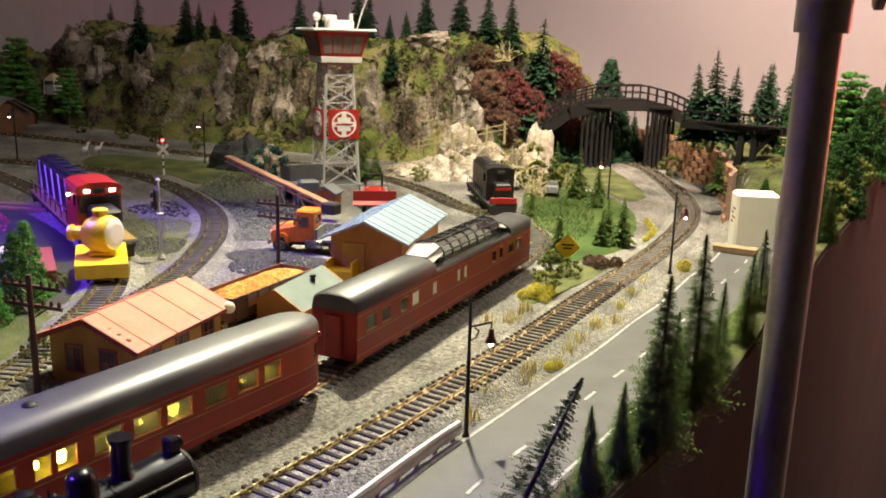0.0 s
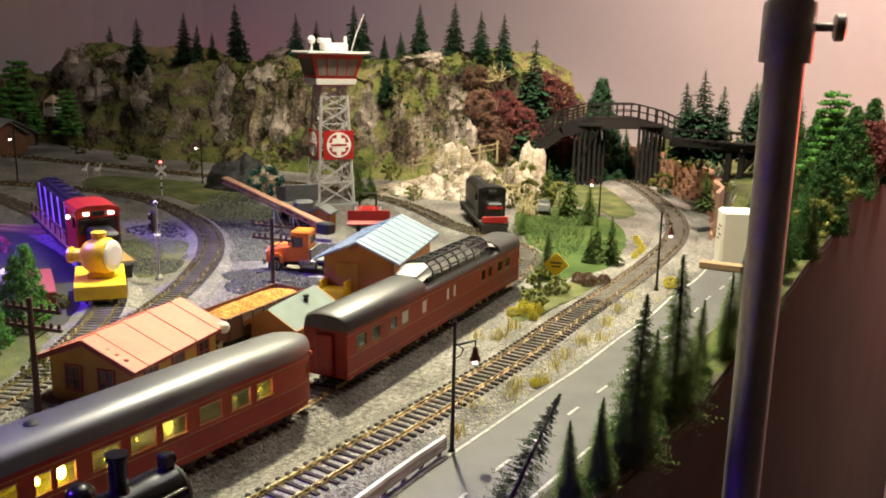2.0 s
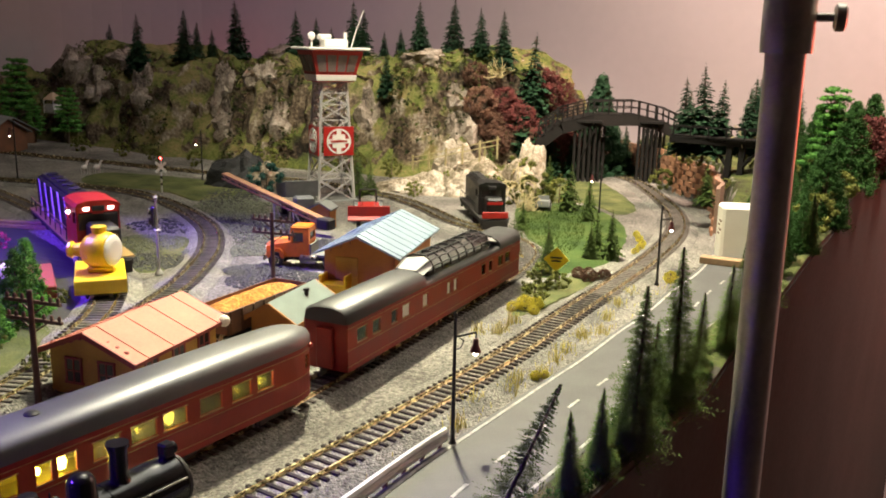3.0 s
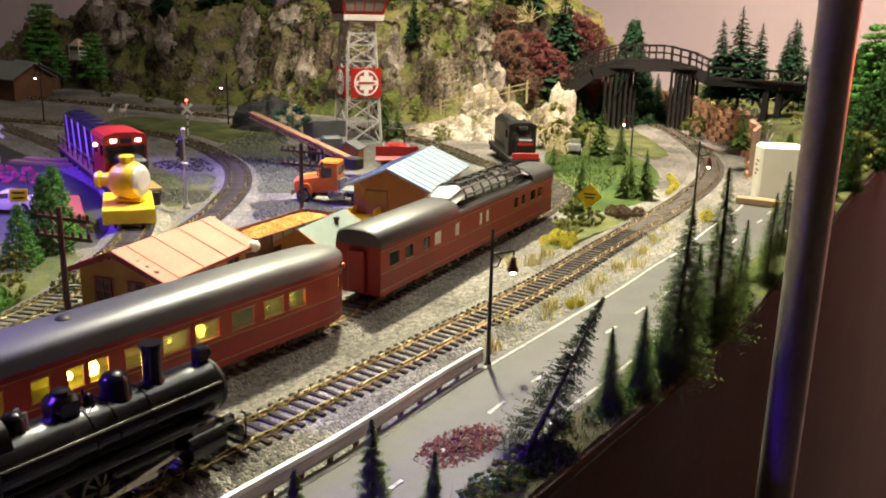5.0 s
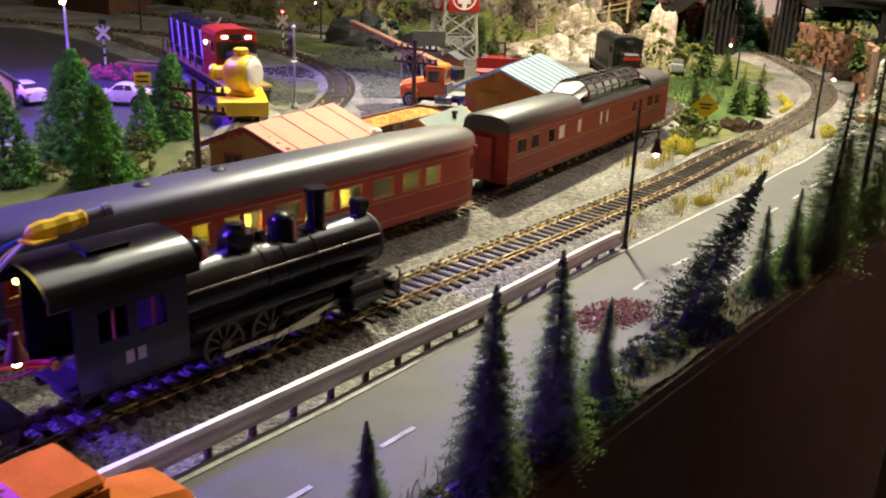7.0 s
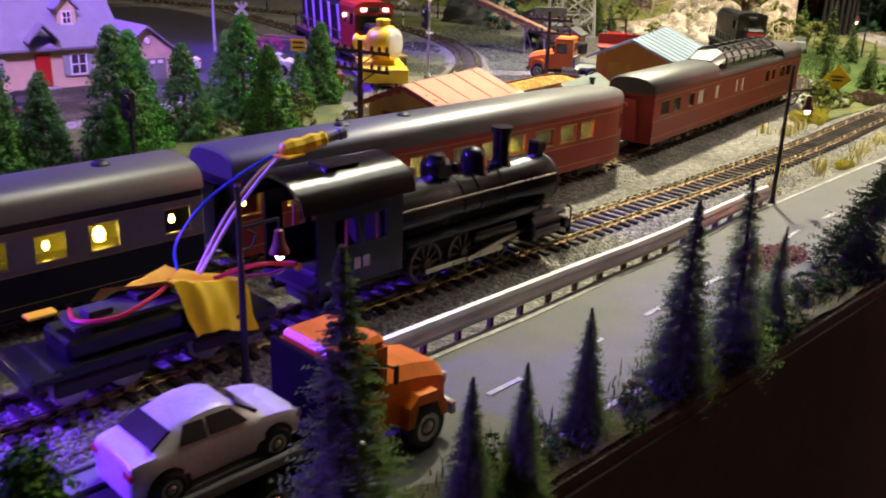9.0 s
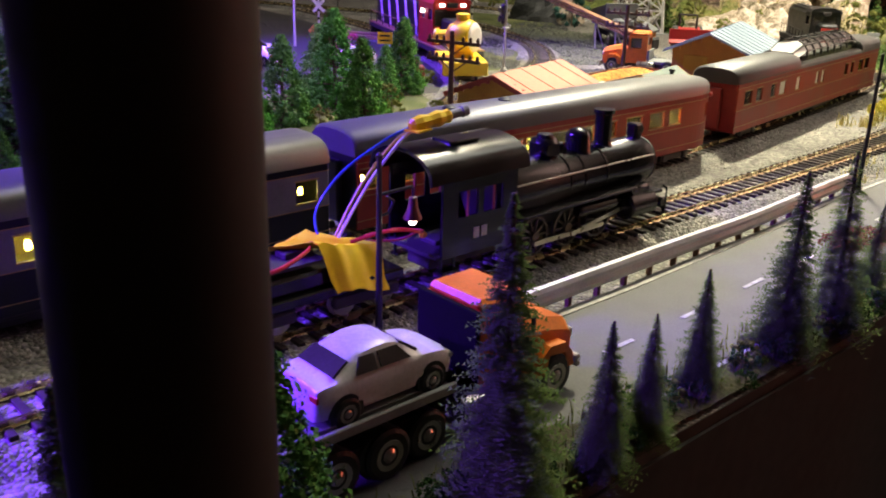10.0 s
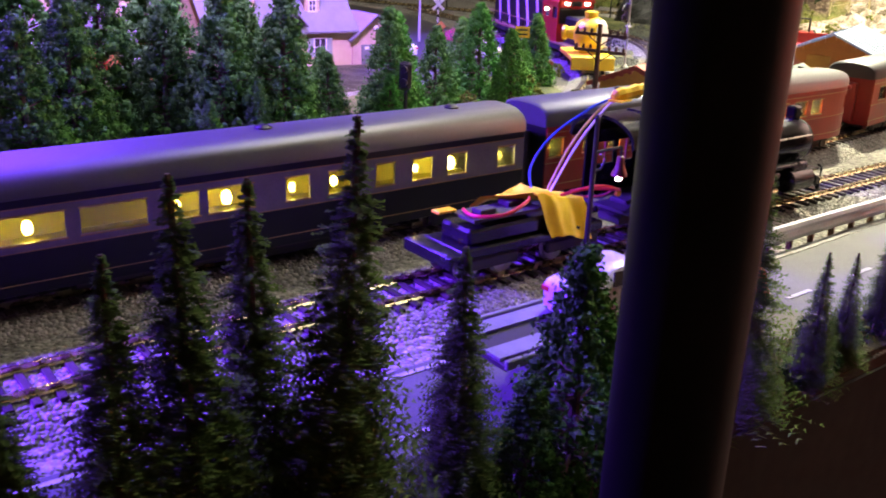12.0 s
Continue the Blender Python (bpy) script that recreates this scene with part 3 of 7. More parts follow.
def stripe(y0, y1, off, w):
    s, n = Shape(), max(int((y1 - y0) / 8), 1)
    s.loft([[(between(y, ROAD_L) + off - w / 2, y, 2.1), (between(y, ROAD_L) + off + w / 2, y, 2.1), (between(y, ROAD_L) + off + w / 2, y, 2.3), (between(y, ROAD_L) + off - w / 2, y, 2.3)] for y in [y0 + (y1 - y0) * i / n for i in range(n + 1)]])
    return s


part("road_marking", stripe(-600, 1080, 0, 2.2), M_LINE, road_ob, "solid white edge line")
part("road_marking", stripe(-600, 1080, 63, 2.0), M_LINE, road_ob, "solid white edge line")
for i in range(34):
    part("road_dash", stripe(-560 + i * 48, -560 + i * 48 + 17, 31.5, 2.0), M_LINE, road_ob)

# ---------- tracks ----------
LINES = {
    "front": [(-280, -600), (-282, -200), (-284, 0), (-287, 200), (-290, 400), (-297, 560), (-308, 680), (-319, 810), (-331, 930), (-354, 1070), (-392, 1190), (-450, 1305), (-562, 1480), (-620, 1540), (-700, 1605), (-860, 1690)],
    "coach": [(-346, -600), (-352, -200), (-355, 0), (-358, 200), (-362, 350), (-372, 440), (-392, 590), (-417, 752), (-452, 870), (-510, 930), (-625, 978), (-717, 1038), (-825, 1086), (-1000, 1112), (-1224, 1072), (-1437, 1045), (-1700, 1010), (-2100, 980)],
    "spur": [(-452, 840), (-500, 890), (-560, 960), (-615, 1040), (-660, 1130)],
    "siding": [(-488, 432), (-498, 490), (-516, 560), (-545, 640)],
    "curve": [(-556, 345), (-592, 436), (-628, 508), (-680, 585), (-750, 668), (-848, 748), (-984, 815), (-1113, 850), (-1240, 842), (-1420, 790), (-1700, 700)],
    "yard": [(-455, 60), (-490, 200), (-532, 309), (-580, 378), (-640, 450), (-720, 515), (-850, 590), (-1000, 645), (-1150, 690), (-1400, 750)],
}
tie_shape = Shape().box((0, 0, 0), (31, 2.7, 2.0), b=0.25)
tie_mesh = {}
TRACK = {}
for name, pts in LINES.items():
    fr = frames(smooth_path(pts, 6.0))
    near = name == "front"
    tie_m = M_TIE if near else M_TIE_OLD
    bed = Shape()
    rings = []
    for p, d, r in fr:
        row = []
        for off, h in ((-29, -0.8), (-23, 1.9), (-17.5, 3.7), (-9, 4.25), (0, 4.25), (9, 4.25), (17.5, 3.7), (23, 1.9), (29, -0.8)):
            q = p + r * (off + 1.6 * wob(p.x, p.y, off, 0.07))
            row.append((q.x, q.y, h + 0.35 * wob(q.x, q.y, off, 0.19)))
        rings.append(row)
    bed.loft(rings, closed=False)
    structure("track_bed", bed, M_BALLAST, "grey stone ballast bed under the track", "ballast", smooth=True)
    track = thing("track", "model railway track with brassy rails and dark ties", "track", group="tracks", kind="structure")
    TRACK[name] = track
    for side in (-1, 1):
        rail = Shape()
        rail.loft([[((p + r * (side * 8.75 + o)).x, (p + r * (side * 8.75 + o)).y, h) for o, h in ((-1.1, 5.0), (1.1, 5.0), (0.35, 5.6), (0.5, 7.3), (-0.5, 7.3), (-0.35, 5.6))] for p, d, r in fr])
        part("rail", rail, M_RAIL, track)
    rest = Shape()
    for k, (p, d, r) in enumerate(frames(smooth_path(pts, 7.4))):
        ang = math.degrees(math.atan2(d.y, d.x)) - 90 + random.uniform(-2, 2)
        if near and -180 < p.y < 760 or name == "curve" and 480 < p.y < 760 and p.x > -860 or name == "yard" and p.x > -700 and p.y > 280:
            if near not in tie_mesh:
                ob = part("tie", tie_shape, tie_m, track)
                tie_mesh[near] = ob.data
            else:
                ob = new("tie", tie_mesh[near])
                ob.parent = track
            ob.matrix_basis = place(p.x, p.y, 4.35, ang)
        else:
            rest.box((p.x, p.y, 4.0), (31, 2.7, 2.0), ang)
    if rest.v:
        tagged(part("ties", rest, M_TIE_OLD, track), "dark brown ties", kind="stuff")


# ---------- posts in front of the table ----------
def steel_post(x, y, ring, M_STEEL, label):
    post = thing("steel_post", label, "post", place(x, y, -200), group="steel posts")
    part("tube", Shape().turned((0, 0, 0), (0, 0, 1), [(-1, 10), (0, 10.0), (431, 10.0)], 32), M_STEEL, post, smooth=True)
    part("base_flange", Shape().turned((0, 0, 0), (0, 0, 1), [(0, 22), (4, 22), (6, 12), (14, 11.5)], 32), M_STEEL, post, smooth=True)
    part("collar", Shape().turned((0, 0, 0), (0, 0, 1), [(430, 12.6), (432, 13.0), (458, 13.0), (460, 12.6), (460, 11), (700, 10.9)], 32), M_STEEL, post, "wider polished steel collar", smooth=True)
    if ring:
        part("thumb_screw", Shape().tube((10, 3, 448), (20, 6, 448), 2.2, n=12).turned((20, 6, 448), (1, 0.3, 0), [(0, 5), (1, 7), (5, 7), (6, 5)], 18), M_STEEL, post, "round steel thumb screw", smooth=True)
    return post


steel_post(-100, 480, True, M_STEEL, "brushed steel tube post standing before the table")
# Same kind of post, its shade painted in by the dark colour.
steel_post(-100, -91, False, M_POSTUNLIT, "steel tube post before the table, shade put into its dark colour")


# ---------- passenger cars ----------
def roof_section(y, w, z0, h, k=9):
    """Arched roof outline at y: half width w, from z0, height h."""
    pts = []
    for i in range(k + 1):
        a = math.pi * i / k
        c, s = math.cos(a), math.sin(a)
        pts.append((w * abs(c) ** 0.75 * (1 if c >= 0 else -1), y, z0 + h * abs(s) ** 0.62))
    return pts + [(-w + 1.5, y, z0 - 0.5), (w - 1.5, y, z0 - 0.5)]


def bogie(car, y):
    b = part("bogie", Shape().box((0, y, 8.2), (21, 30, 2.5), b=0.5).box((11.2, y, 6.5), (2, 32, 4), b=0.6).box((-11.2, y, 6.5), (2, 32, 4), b=0.6)
             .box((12, y - 11, 6.5), (2, 6, 5), b=0.6).box((12, y + 11, 6.5), (2, 6, 5), b=0.6).box((-12, y - 11, 6.5), (2, 6, 5), b=0.6).box((-12, y + 11, 6.5), (2, 6, 5), b=0.6), M_UNDER, car)
    for dy in (-11, 11):
        w = Shape()
        for sx in (-1, 1):
            w.turned((sx * 8.2, y + dy, 0), (sx, 0, 0), [(-1.4, 6.3), (-0.6, 6.3), (-0.5, 5.5), (1.4, 5.4), (1.5, 3)], 18)
        w.tube((-9, y + dy, 0), (9, y + dy, 0), 1.1)
        w.v = [(x, yy, z + 5.6) for x, yy, z in w.v]
        part("wheel_set", w, M_WHEEL, b)


def coach(at, length, windows, paint, band, roof, label, lit, observation=False, dome=None, vents=(), band_z=(26.5, 42), group="passenger cars", pane=M_AMBER):
    """A passenger car about the origin, its floor end at -length/2; windows are (along, width, lit), with lit below
    zero for a pane painted white as glare.
    """
    car = thing("passenger_car", label, "train car", at, group)
    L2, hw, z0, z1 = length / 2, 17.6, 11.0, 45.5
    if observation:
        end = [(hw * math.cos(radians(a)) ** 0.75, L2 - 29 + 29 * math.sin(radians(a)) ** 0.95) for a in range(0, 90, 10)] + [(0, L2)]
        plan = [(hw, -L2)] + end + [(-x, y) for x, y in end[::-1][1:]] + [(-hw, -L2)]
    else:
        plan = [(hw, -L2), (hw, L2 - 1.2), (hw - 1.2, L2), (-hw + 1.2, L2), (-hw, L2 - 1.2), (-hw, -L2)]
    holes = [(s + L2 - w / 2, s + L2 + w / 2, 29.5, 39.0) for s, w, on in windows]
    total = sum(math.dist(a, b) for a, b in zip(plan, plan[1:]))
    holes += [(total - b, total - a, c, d) for a, b, c, d in holes]
    if observation:
        mid = total / 2
        holes += [(mid + o - 4.2, mid + o + 4.2, 29.5, 39.0) for o in (-19, -9.4, 0, 9.4, 19)]
    for nm, lo, hi, m in (("lower_side", z0, band_z[0], paint), ("window_band", band_z[0], band_z[1], band), ("upper_side", band_z[1], z1, paint)):
        part(nm, path_wall(Shape(), plan, lo, hi, [h for h in holes if lo <= h[2] and h[3] <= hi], 1.1), m, car)
    for zz in (band_z[0], band_z[1], z0 + 4):
        part("stripe", path_wall(Shape(), [(x * 1.006, y * 1.001) for x, y in plan], zz - 0.17, zz + 0.17, [], 0.4), M_GOLD, car, "thin gold line")
    part("end_wall", Shape().box((0, -L2 + 0.6, 28), (2 * hw - 2, 1.2, 34), b=0.3).box((0, -L2 - 1.4, 27), (13, 3.4, 29), b=0.8), M_BLACK if observation else paint, car)
    if not observation:
        part("end_wall", Shape().box((0, L2 - 0.6, 28), (2 * hw - 2, 1.2, 34), b=0.3).box((0, L2 + 1.4, 27), (13, 3.4, 29), b=0.8), paint, car)
    rings = [roof_section(-L2 - 0.6, hw * 0.96, 45.2, 9.8), roof_section(-L2 + 1.2, hw + 0.5, 45.2, 11.2)]
    if observation:
        rings += [roof_section(L2 - 58, hw + 0.5, 45.2, 11.2), roof_section(L2 - 48, hw + 0.5, 45.2, 10.7)]
        for a in (0, 15, 30, 45, 58, 70, 80, 88):
            rings.append(roof_section(L2 - 29 + 29.6 * math.sin(radians(a)), max((hw + 0.5) * math.cos(radians(a)) ** 0.75, 0.8), 45.2, 10.4 * math.cos(radians(a * 0.9)) ** 0.5))
    else:
        rings += [roof_section(L2 - 1.2, hw + 0.5, 45.2, 11.2), roof_section(L2 + 0.6, hw * 0.96, 45.2, 9.8)]
    if dome:
        a, b = dome
        part("roof", Shape().loft(rings[:2] + [roof_section(a, hw + 0.5, 45.2, 11.2)]).loft([roof_section(b, hw + 0.5, 45.2, 11.2)] + rings[2:]).loft([roof_section(a, hw + 0.5, 45.2, 4), roof_section(b, hw + 0.5, 45.2, 4)]), roof, car, smooth=True)
        dw = 14.5
        prof = lambda y, k=1.0, zt=64.5: [(dw, y, 49), (dw, y, 52), (dw * 0.94, y, 57), (dw * 0.74 * k, y, zt - 3), (dw * 0.35 * k, y, zt), (-dw * 0.35 * k, y, zt), (-dw * 0.74 * k, y, zt - 3), (-dw * 0.94, y, 57), (-dw, y, 52), (-dw, y, 49)]
        ribs = [a + 20 + (b - a - 40) * i / 7 for i in range(8)]
        dm = part("dome", Shape().loft([prof(ribs[0]), prof(ribs[-1])], closed=False), M_GLASS, car, "clear glazed dome on the roof", smooth=True)
        dm.visible_shadow = False
        fb = Shape()
        for y in ribs:
            row = prof(y)
            for p, q in zip(row[1:], row[2:-1]):
                fb.beam(p, q, 1.3)
        for i in (2, 3, 4, 5, 6, 7):
            p, q = prof(ribs[0])[i], prof(ribs[-1])[i]
            fb.beam(p, q, 0.9)
        part("dome_ribs", fb, M_ROOF, car)
        for y, yy, s in ((ribs[0], a, -1), (ribs[-1], b, 1)):
            row = prof(y)
            w1 = [(13.5, yy, 52), (9, yy, 56), (-9, yy, 56), (-13.5, yy, 52)]
            part("dome_windscreen", Shape().add([row[2], row[3], row[4], row[5], row[6], row[7], w1[3], w1[2], w1[1], w1[0]], [(0, 1, 8, 9), (1, 2, 3, 4, 7, 8), (4, 5, 6, 7)]), M_WINDSCREEN, car, "pale glossy sloped dome windscreen")
            part("dome_frame", Shape().beam(row[3], w1[1], 1.2).beam(row[6], w1[2], 1.2).beam(w1[0], w1[1], 1.2).beam(w1[1], w1[2], 1.2).beam(w1[2], w1[3], 1.2), M_ROOF, car)
        part("dome_seats", Shape().box((0, (a + b) / 2, 51), (24, b - a - 30, 4)), M_UNDER, car)
    else:
        part("roof", Shape().loft(rings), roof, car, smooth=True)
    for y in vents:
        part("roof_vent", Shape().turned((0, y, 55), (0, 0, 1), [(-1, 2.0), (0.9, 2.0), (1.0, 3.6), (1.9, 3.5), (2.8, 2.2), (3.1, 0.4)], 16), M_BLACK, car)
    part("floor_pan", Shape().box((0, 0, 12), (2 * hw - 4, length - (40 if observation else 6), 1.4)), M_UNDER, car)
    part("interior", Shape().box((-4, 0, 27), (1, length - 50, 28)).box((4, 0, 24.6), (16, length - 50, 0.8)), M_INTERIOR, car, "tan interior partition")
    part("skirt", Shape().box((0, 0, 9.8), (26, length * 0.42, 6), b=1).box((8, length * 0.1, 8), (9, 40, 7), b=1).box((-8, -length * 0.1, 8), (9, 36, 7), b=1), M_UNDER, car)
    for s, w, on in windows:
        for sx in (1, -1):
            # Below zero: opaque white pane, a bright reflection painted as colour.
            g = part("window", Shape().box((sx * (hw - 0.7), s, 34.25), (0.3, w, 9.5)), pane if on >= 0 else M_WHITE, car)
            g.visible_shadow = False
            part("window_frame", Shape().box((sx * (hw + 0.15), s, 29.2), (0.5, w + 0.8, 0.6)).box((sx * (hw + 0.15), s, 39.3), (0.5, w + 0.8, 0.6)), M_GOLD if sx > 0 else paint, g)
        if on > 0:
            part("bulb", Shape().turned((11, s + 0.8, 33), (0, 0, 1), [(-2.4 * on, 0.5), (-1.8 * on, 1.3 * on), (0, 1.7 * on), (1.7 * on, 1.2 * on), (2.3 * on, 0.4)], 10), M_BULB, car, "glowing yellow bulb")
    if observation:
        g = part("end_windows", path_wall(Shape(), [(x * 0.95, y - 0.9) for x, y in plan[1:-1]], 29.5, 39, [], 0.3), pane, car, "curved rear windows")
        g.visible_shadow = False
        for sx in (-13.5, 13.5):
            part("tail_light", Shape().ball((sx, L2 - 6.5, 43.5), 1.7), M_RED, car)
    for y in (-L2 + 38, L2 - 38):
        bogie(car, y)
    for cy in (-L2 - 5, L2 + 4):
        part("coupler", Shape().box((0, cy, 10), (3, 9, 3), b=0.5), M_UNDER, car)
    return car


M_WINDSCREEN = mat("pale_windscreen", (0.6, 0.6, 0.58), 0.12, dark=(0.5, 0.5, 0.48), scale=90, bump=0)


def on_line(p, q):
    """Pose of a car of which the rear end is at p and the far end at q."""
    a = math.degrees(math.atan2(q[1] - p[1], q[0] - p[0])) - 90
    return place((p[0] + q[0]) / 2, (p[1] + q[1]) / 2, 1.7, a), math.dist(p, q)


at, ln = on_line((-356.5, 103), (-363, 401))
coach(at, ln, [(-142, 10, 0.6), (-119, 8, 0.7), (-99, 9, 1.1), (-83, 8, 0), (-62, 9, 0), (-45, 8, 0.8), (-33, 10, 1.6), (-11, 16, 0), (11, 16, 0.5), (31, 16, 1.7), (56, 16, 0), (79, 15, 0.7), (98, 13, 1.1)],
      M_TUSCAN, M_ORANGEBAND, M_ROOF_S, "maroon observation car with silver-grey roof and lit yellow windows", True, observation=True, vents=(-78, -38))
at, ln = on_line((-371, 434), (-417, 752))
dome_car = coach(at, ln, [(-142, 13, 0), (-122, 11, 0), (-96, 9, 0), (-78, 11, -1), (-46, 8, -1), (-3, 6, -1), (10, 6, -1), (70, 8, 0), (86, 7, 0), (110, 12, 0), (128, 12, 0)],
                 M_TUSCAN, M_ORANGEBAND, M_ROOF, "maroon dome passenger car with black roof, stopped on the track", False, dome=(-45, 108), pane=M_GLASS)
at, ln = on_line((-350, -214), (-355.5, 88))
coach(at, ln, [(139, 11, 0.7), (109, 11, 1.3), (89, 11, 0.7), (69, 10, 0), (46, 11, 0.9), (26, 11, 0.8), (-3, 19, 1.2), (-23, 14, 0.7), (-48, 24, 0), (-77, 24, 1.1), (-107, 24, 0), (-132, 14, 0)],
      M_NAVY, M_GREYBAND, M_ROOF_S, "navy passenger car with a grey band and lit yellow windows", True, vents=(118, 20))
at, ln = on_line((-346, -530), (-350, -229))
coach(at, ln, [(i * 24 - 120, 14, 0) for i in range(11)], M_NAVY, M_GREYBAND, M_ROOF_S, "navy passenger car with a grey band and silver roof", False)


# ---------- lamps and poles ----------
def street_lamp(x, y, h=80, turn=0.0, tall=False):
    L = thing("street_lamp", "thin black street lamp with a hanging lit shade", "street lamp", place(x, y, 0.5, turn), group="street lamps")
    part("pole", Shape().turned((0, 0, 0), (0, 0, 1), [(0, 2.6), (1.5, 2.6), (3, 1.6), (6, 1.3), (h, 0.9), (h + 2, 1.2), (h + 3, 0.4)], 10), M_BLACK, L, smooth=True)
    part("arm", Shape().tube((0, 0, h - 12), (14, 0, h - 11), 0.6, n=6).pipe([(0, 0, h - 20), (4, 0, h - 19), (6, 0, h - 15), (3, 0, h - 13)], 0.45).pipe([(14, 0, h - 11), (14, 0, h - 15)], 0.5), M_BLACK, L)
    part("shade", Shape().turned((14, 0, h - 23), (0, 0, 1), [(0, 3.4), (1, 3.2), (4, 1.9), (8, 1.5), (8.5, 0.6)], 12), M_SHADE, L, "small dark red bell shade", smooth=True)
    part("bulb", Shape().ball((14, 0, h - 24), 1.4), M_WARM, L, "glowing warm bulb")
    return L


M_SHADE = mat("maroon_lamp_shade", (0.12, 0.03, 0.03), 0.4, scale=100, bump=0)
for x, y, h, turn in ((-249, 407, 79, 62), (-289, 842, 79, 62), (-263, 58, 67, 84)):
    street_lamp(x, y, h, turn)
street_lamp(-1171, 1025, 84, 180)
street_lamp(-505, 1180, 70, 180)
street_lamp(-1400, 828, 96, 180)


def telegraph_pole(x, y, h, turn):
    p = thing("telegraph_pole", "brown telegraph pole with two cross arms and insulators", "telegraph pole", place(x, y, 0, turn), group="telegraph poles")
    part("pole", Shape().tube((0, 0, 0), (0, 0, h), 2.2, 1.7, 10), M_BROWNPOLE, p, smooth=True)
    for z in (h - 8, h - 20):
        arm = part("cross_arm", Shape().box((0, 2, z), (44, 2, 2.4), b=0.3).beam((0, 2, z - 8), (12, 2, z), 0.8).beam((0, 2, z - 8), (-12, 2, z), 0.8), M_BROWNPOLE, p)
        for i in (-20, -14, -8, 8, 14, 20):
            part("insulator", Shape().turned((i, 2, z + 1), (0, 0, 1), [(0, 1.0), (1.5, 1.3), (3, 0.9), (3.6, 0.4)], 8), M_BROWNPOLE, arm)


telegraph_pole(-498, 300, 76, 15)
telegraph_pole(-560, 575, 80, 15)

# ---------- guard rail ----------
guard = thing("guard_rail", "pale steel guard rail on short rust-brown posts beside the road", "guard rail")
gy = spaced(60, 402, 6)
GX = lambda y: between(y, [(60, -240), (250, -243), (402, -251)])
beam = Shape().loft([[(GX(y) + 1.2, y, 4.5), (GX(y) + 2.2, y, 7.0), (GX(y) + 1.2, y, 9.0), (GX(y) + 2.2, y, 11.0), (GX(y) + 1.4, y, 12.8), (GX(y) - 0.4, y, 13.2), (GX(y) + 0.3, y, 9.6), (GX(y) - 0.4, y, 4.5)] for y in gy])
M_GALV = mat("galvanised_rail", (0.74, 0.73, 0.7), 0.4, 0.0, scale=60, bump=0.05)
part("beam", beam, M_GALV, guard, smooth=True)
for y in spaced(64, 398, 19):
    part("guard_post", Shape().box((GX(y) - 0.9, y, 5.2), (2.2, 2.2, 11.5), b=0.2), M_RUST, guard)


# ---------- control tower ----------
tw = thing("control_tower", "red and white yard control tower on a steel lattice", "tower", place(-886, 1030, 0, 59))
H0, H1, B0, B1 = 0, 180, 28, 19
for sx in (-1, 1):
    for sy in (-1, 1):
        part("leg", Shape().beam((sx * B0, sy * B0, H0), (sx * B1, sy * B1, H1), 3.4), M_LATTICE, tw)
levels = [0, 34, 66, 96, 122, 145, 162, 176]
wid = lambda z: B0 + (B1 - B0) * z / H1
for f in range(4):
    rot = Matrix.Rotation(radians(90 * f), 4, "Z")
    for za, zb in zip(levels, levels[1:]):
        s = Shape()
        for (xa, zz), (xb, z2) in (((-1, za), (1, zb)), ((1, za), (-1, zb)), ((-1, zb), (1, zb))):
            s.beam(rot @ Vector((xa * wid(zz), -wid(zz), zz)), rot @ Vector((xb * wid(z2), -wid(z2), z2)), 1.9)
        part("brace", s, M_LATTICE, tw)
part("base_slab", Shape().box((0, 0, 0.6), (70, 70, 3), b=0.6), M_GREY, tw)
cabw = [(28, 178), (29, 180), (30, 188), (39, 222), (39, 223.5)]
ring = lambda w, z: [(w, -w, z), (w, w, z), (-w, w, z), (-w, -w, z)]
cabin = part("cabin", Shape().loft([ring(w, z) for w, z in cabw]), M_RED, tw, "flared red cabin")
part("white_band", Shape().loft([ring(29.2, 179.5), ring(30.2, 180.5), ring(31.2, 188), ring(30.4, 188.5)]), M_WHITE, cabin)
for f in range(4):
    rot = Matrix.Rotation(radians(90 * f), 4, "Z")
    for i in range(4):
        x0, x1 = -28 + i * 14.4, -28 + i * 14.4 + 12
        wz = lambda z: 30 + 9 * (z - 188) / 34 + 0.7
        q = [rot @ Vector((x * (wz(z) / 33), -wz(z) - o, z)) for o in (0, 0.4) for x, z in ((x0, 193), (x1, 193), (x1, 217), (x0, 217))]
        part("window", Shape().loft([q[:4], q[4:]]), M_CABGLASS, cabin)
roofp = part("roof", Shape().box((0, 0, 226), (94, 94, 4), b=1.2), M_WHITE, tw, "flat white roof with a red underside")
part("roof_house", Shape().box((6, 0, 234), (36, 28, 12), b=1.5).box((-8, 2, 243), (18, 18, 8), b=2).tube((24, 0, 238), (24, 0, 250), 3), M_WHITE, roofp)
part("radome", Shape().ball((-30, -6, 244), 6).tube((-30, -6, 228), (-30, -6, 240), 1.6), M_WHITE, roofp)
part("antenna", Shape().pipe([(30, -10, 228), (36, -14, 252), (46, -20, 282)], 0.9), M_WHITE, roofp)
part("lamp", Shape().ball((0, -36, 216), 1.4), M_WARM, tw, "small warm lamp")
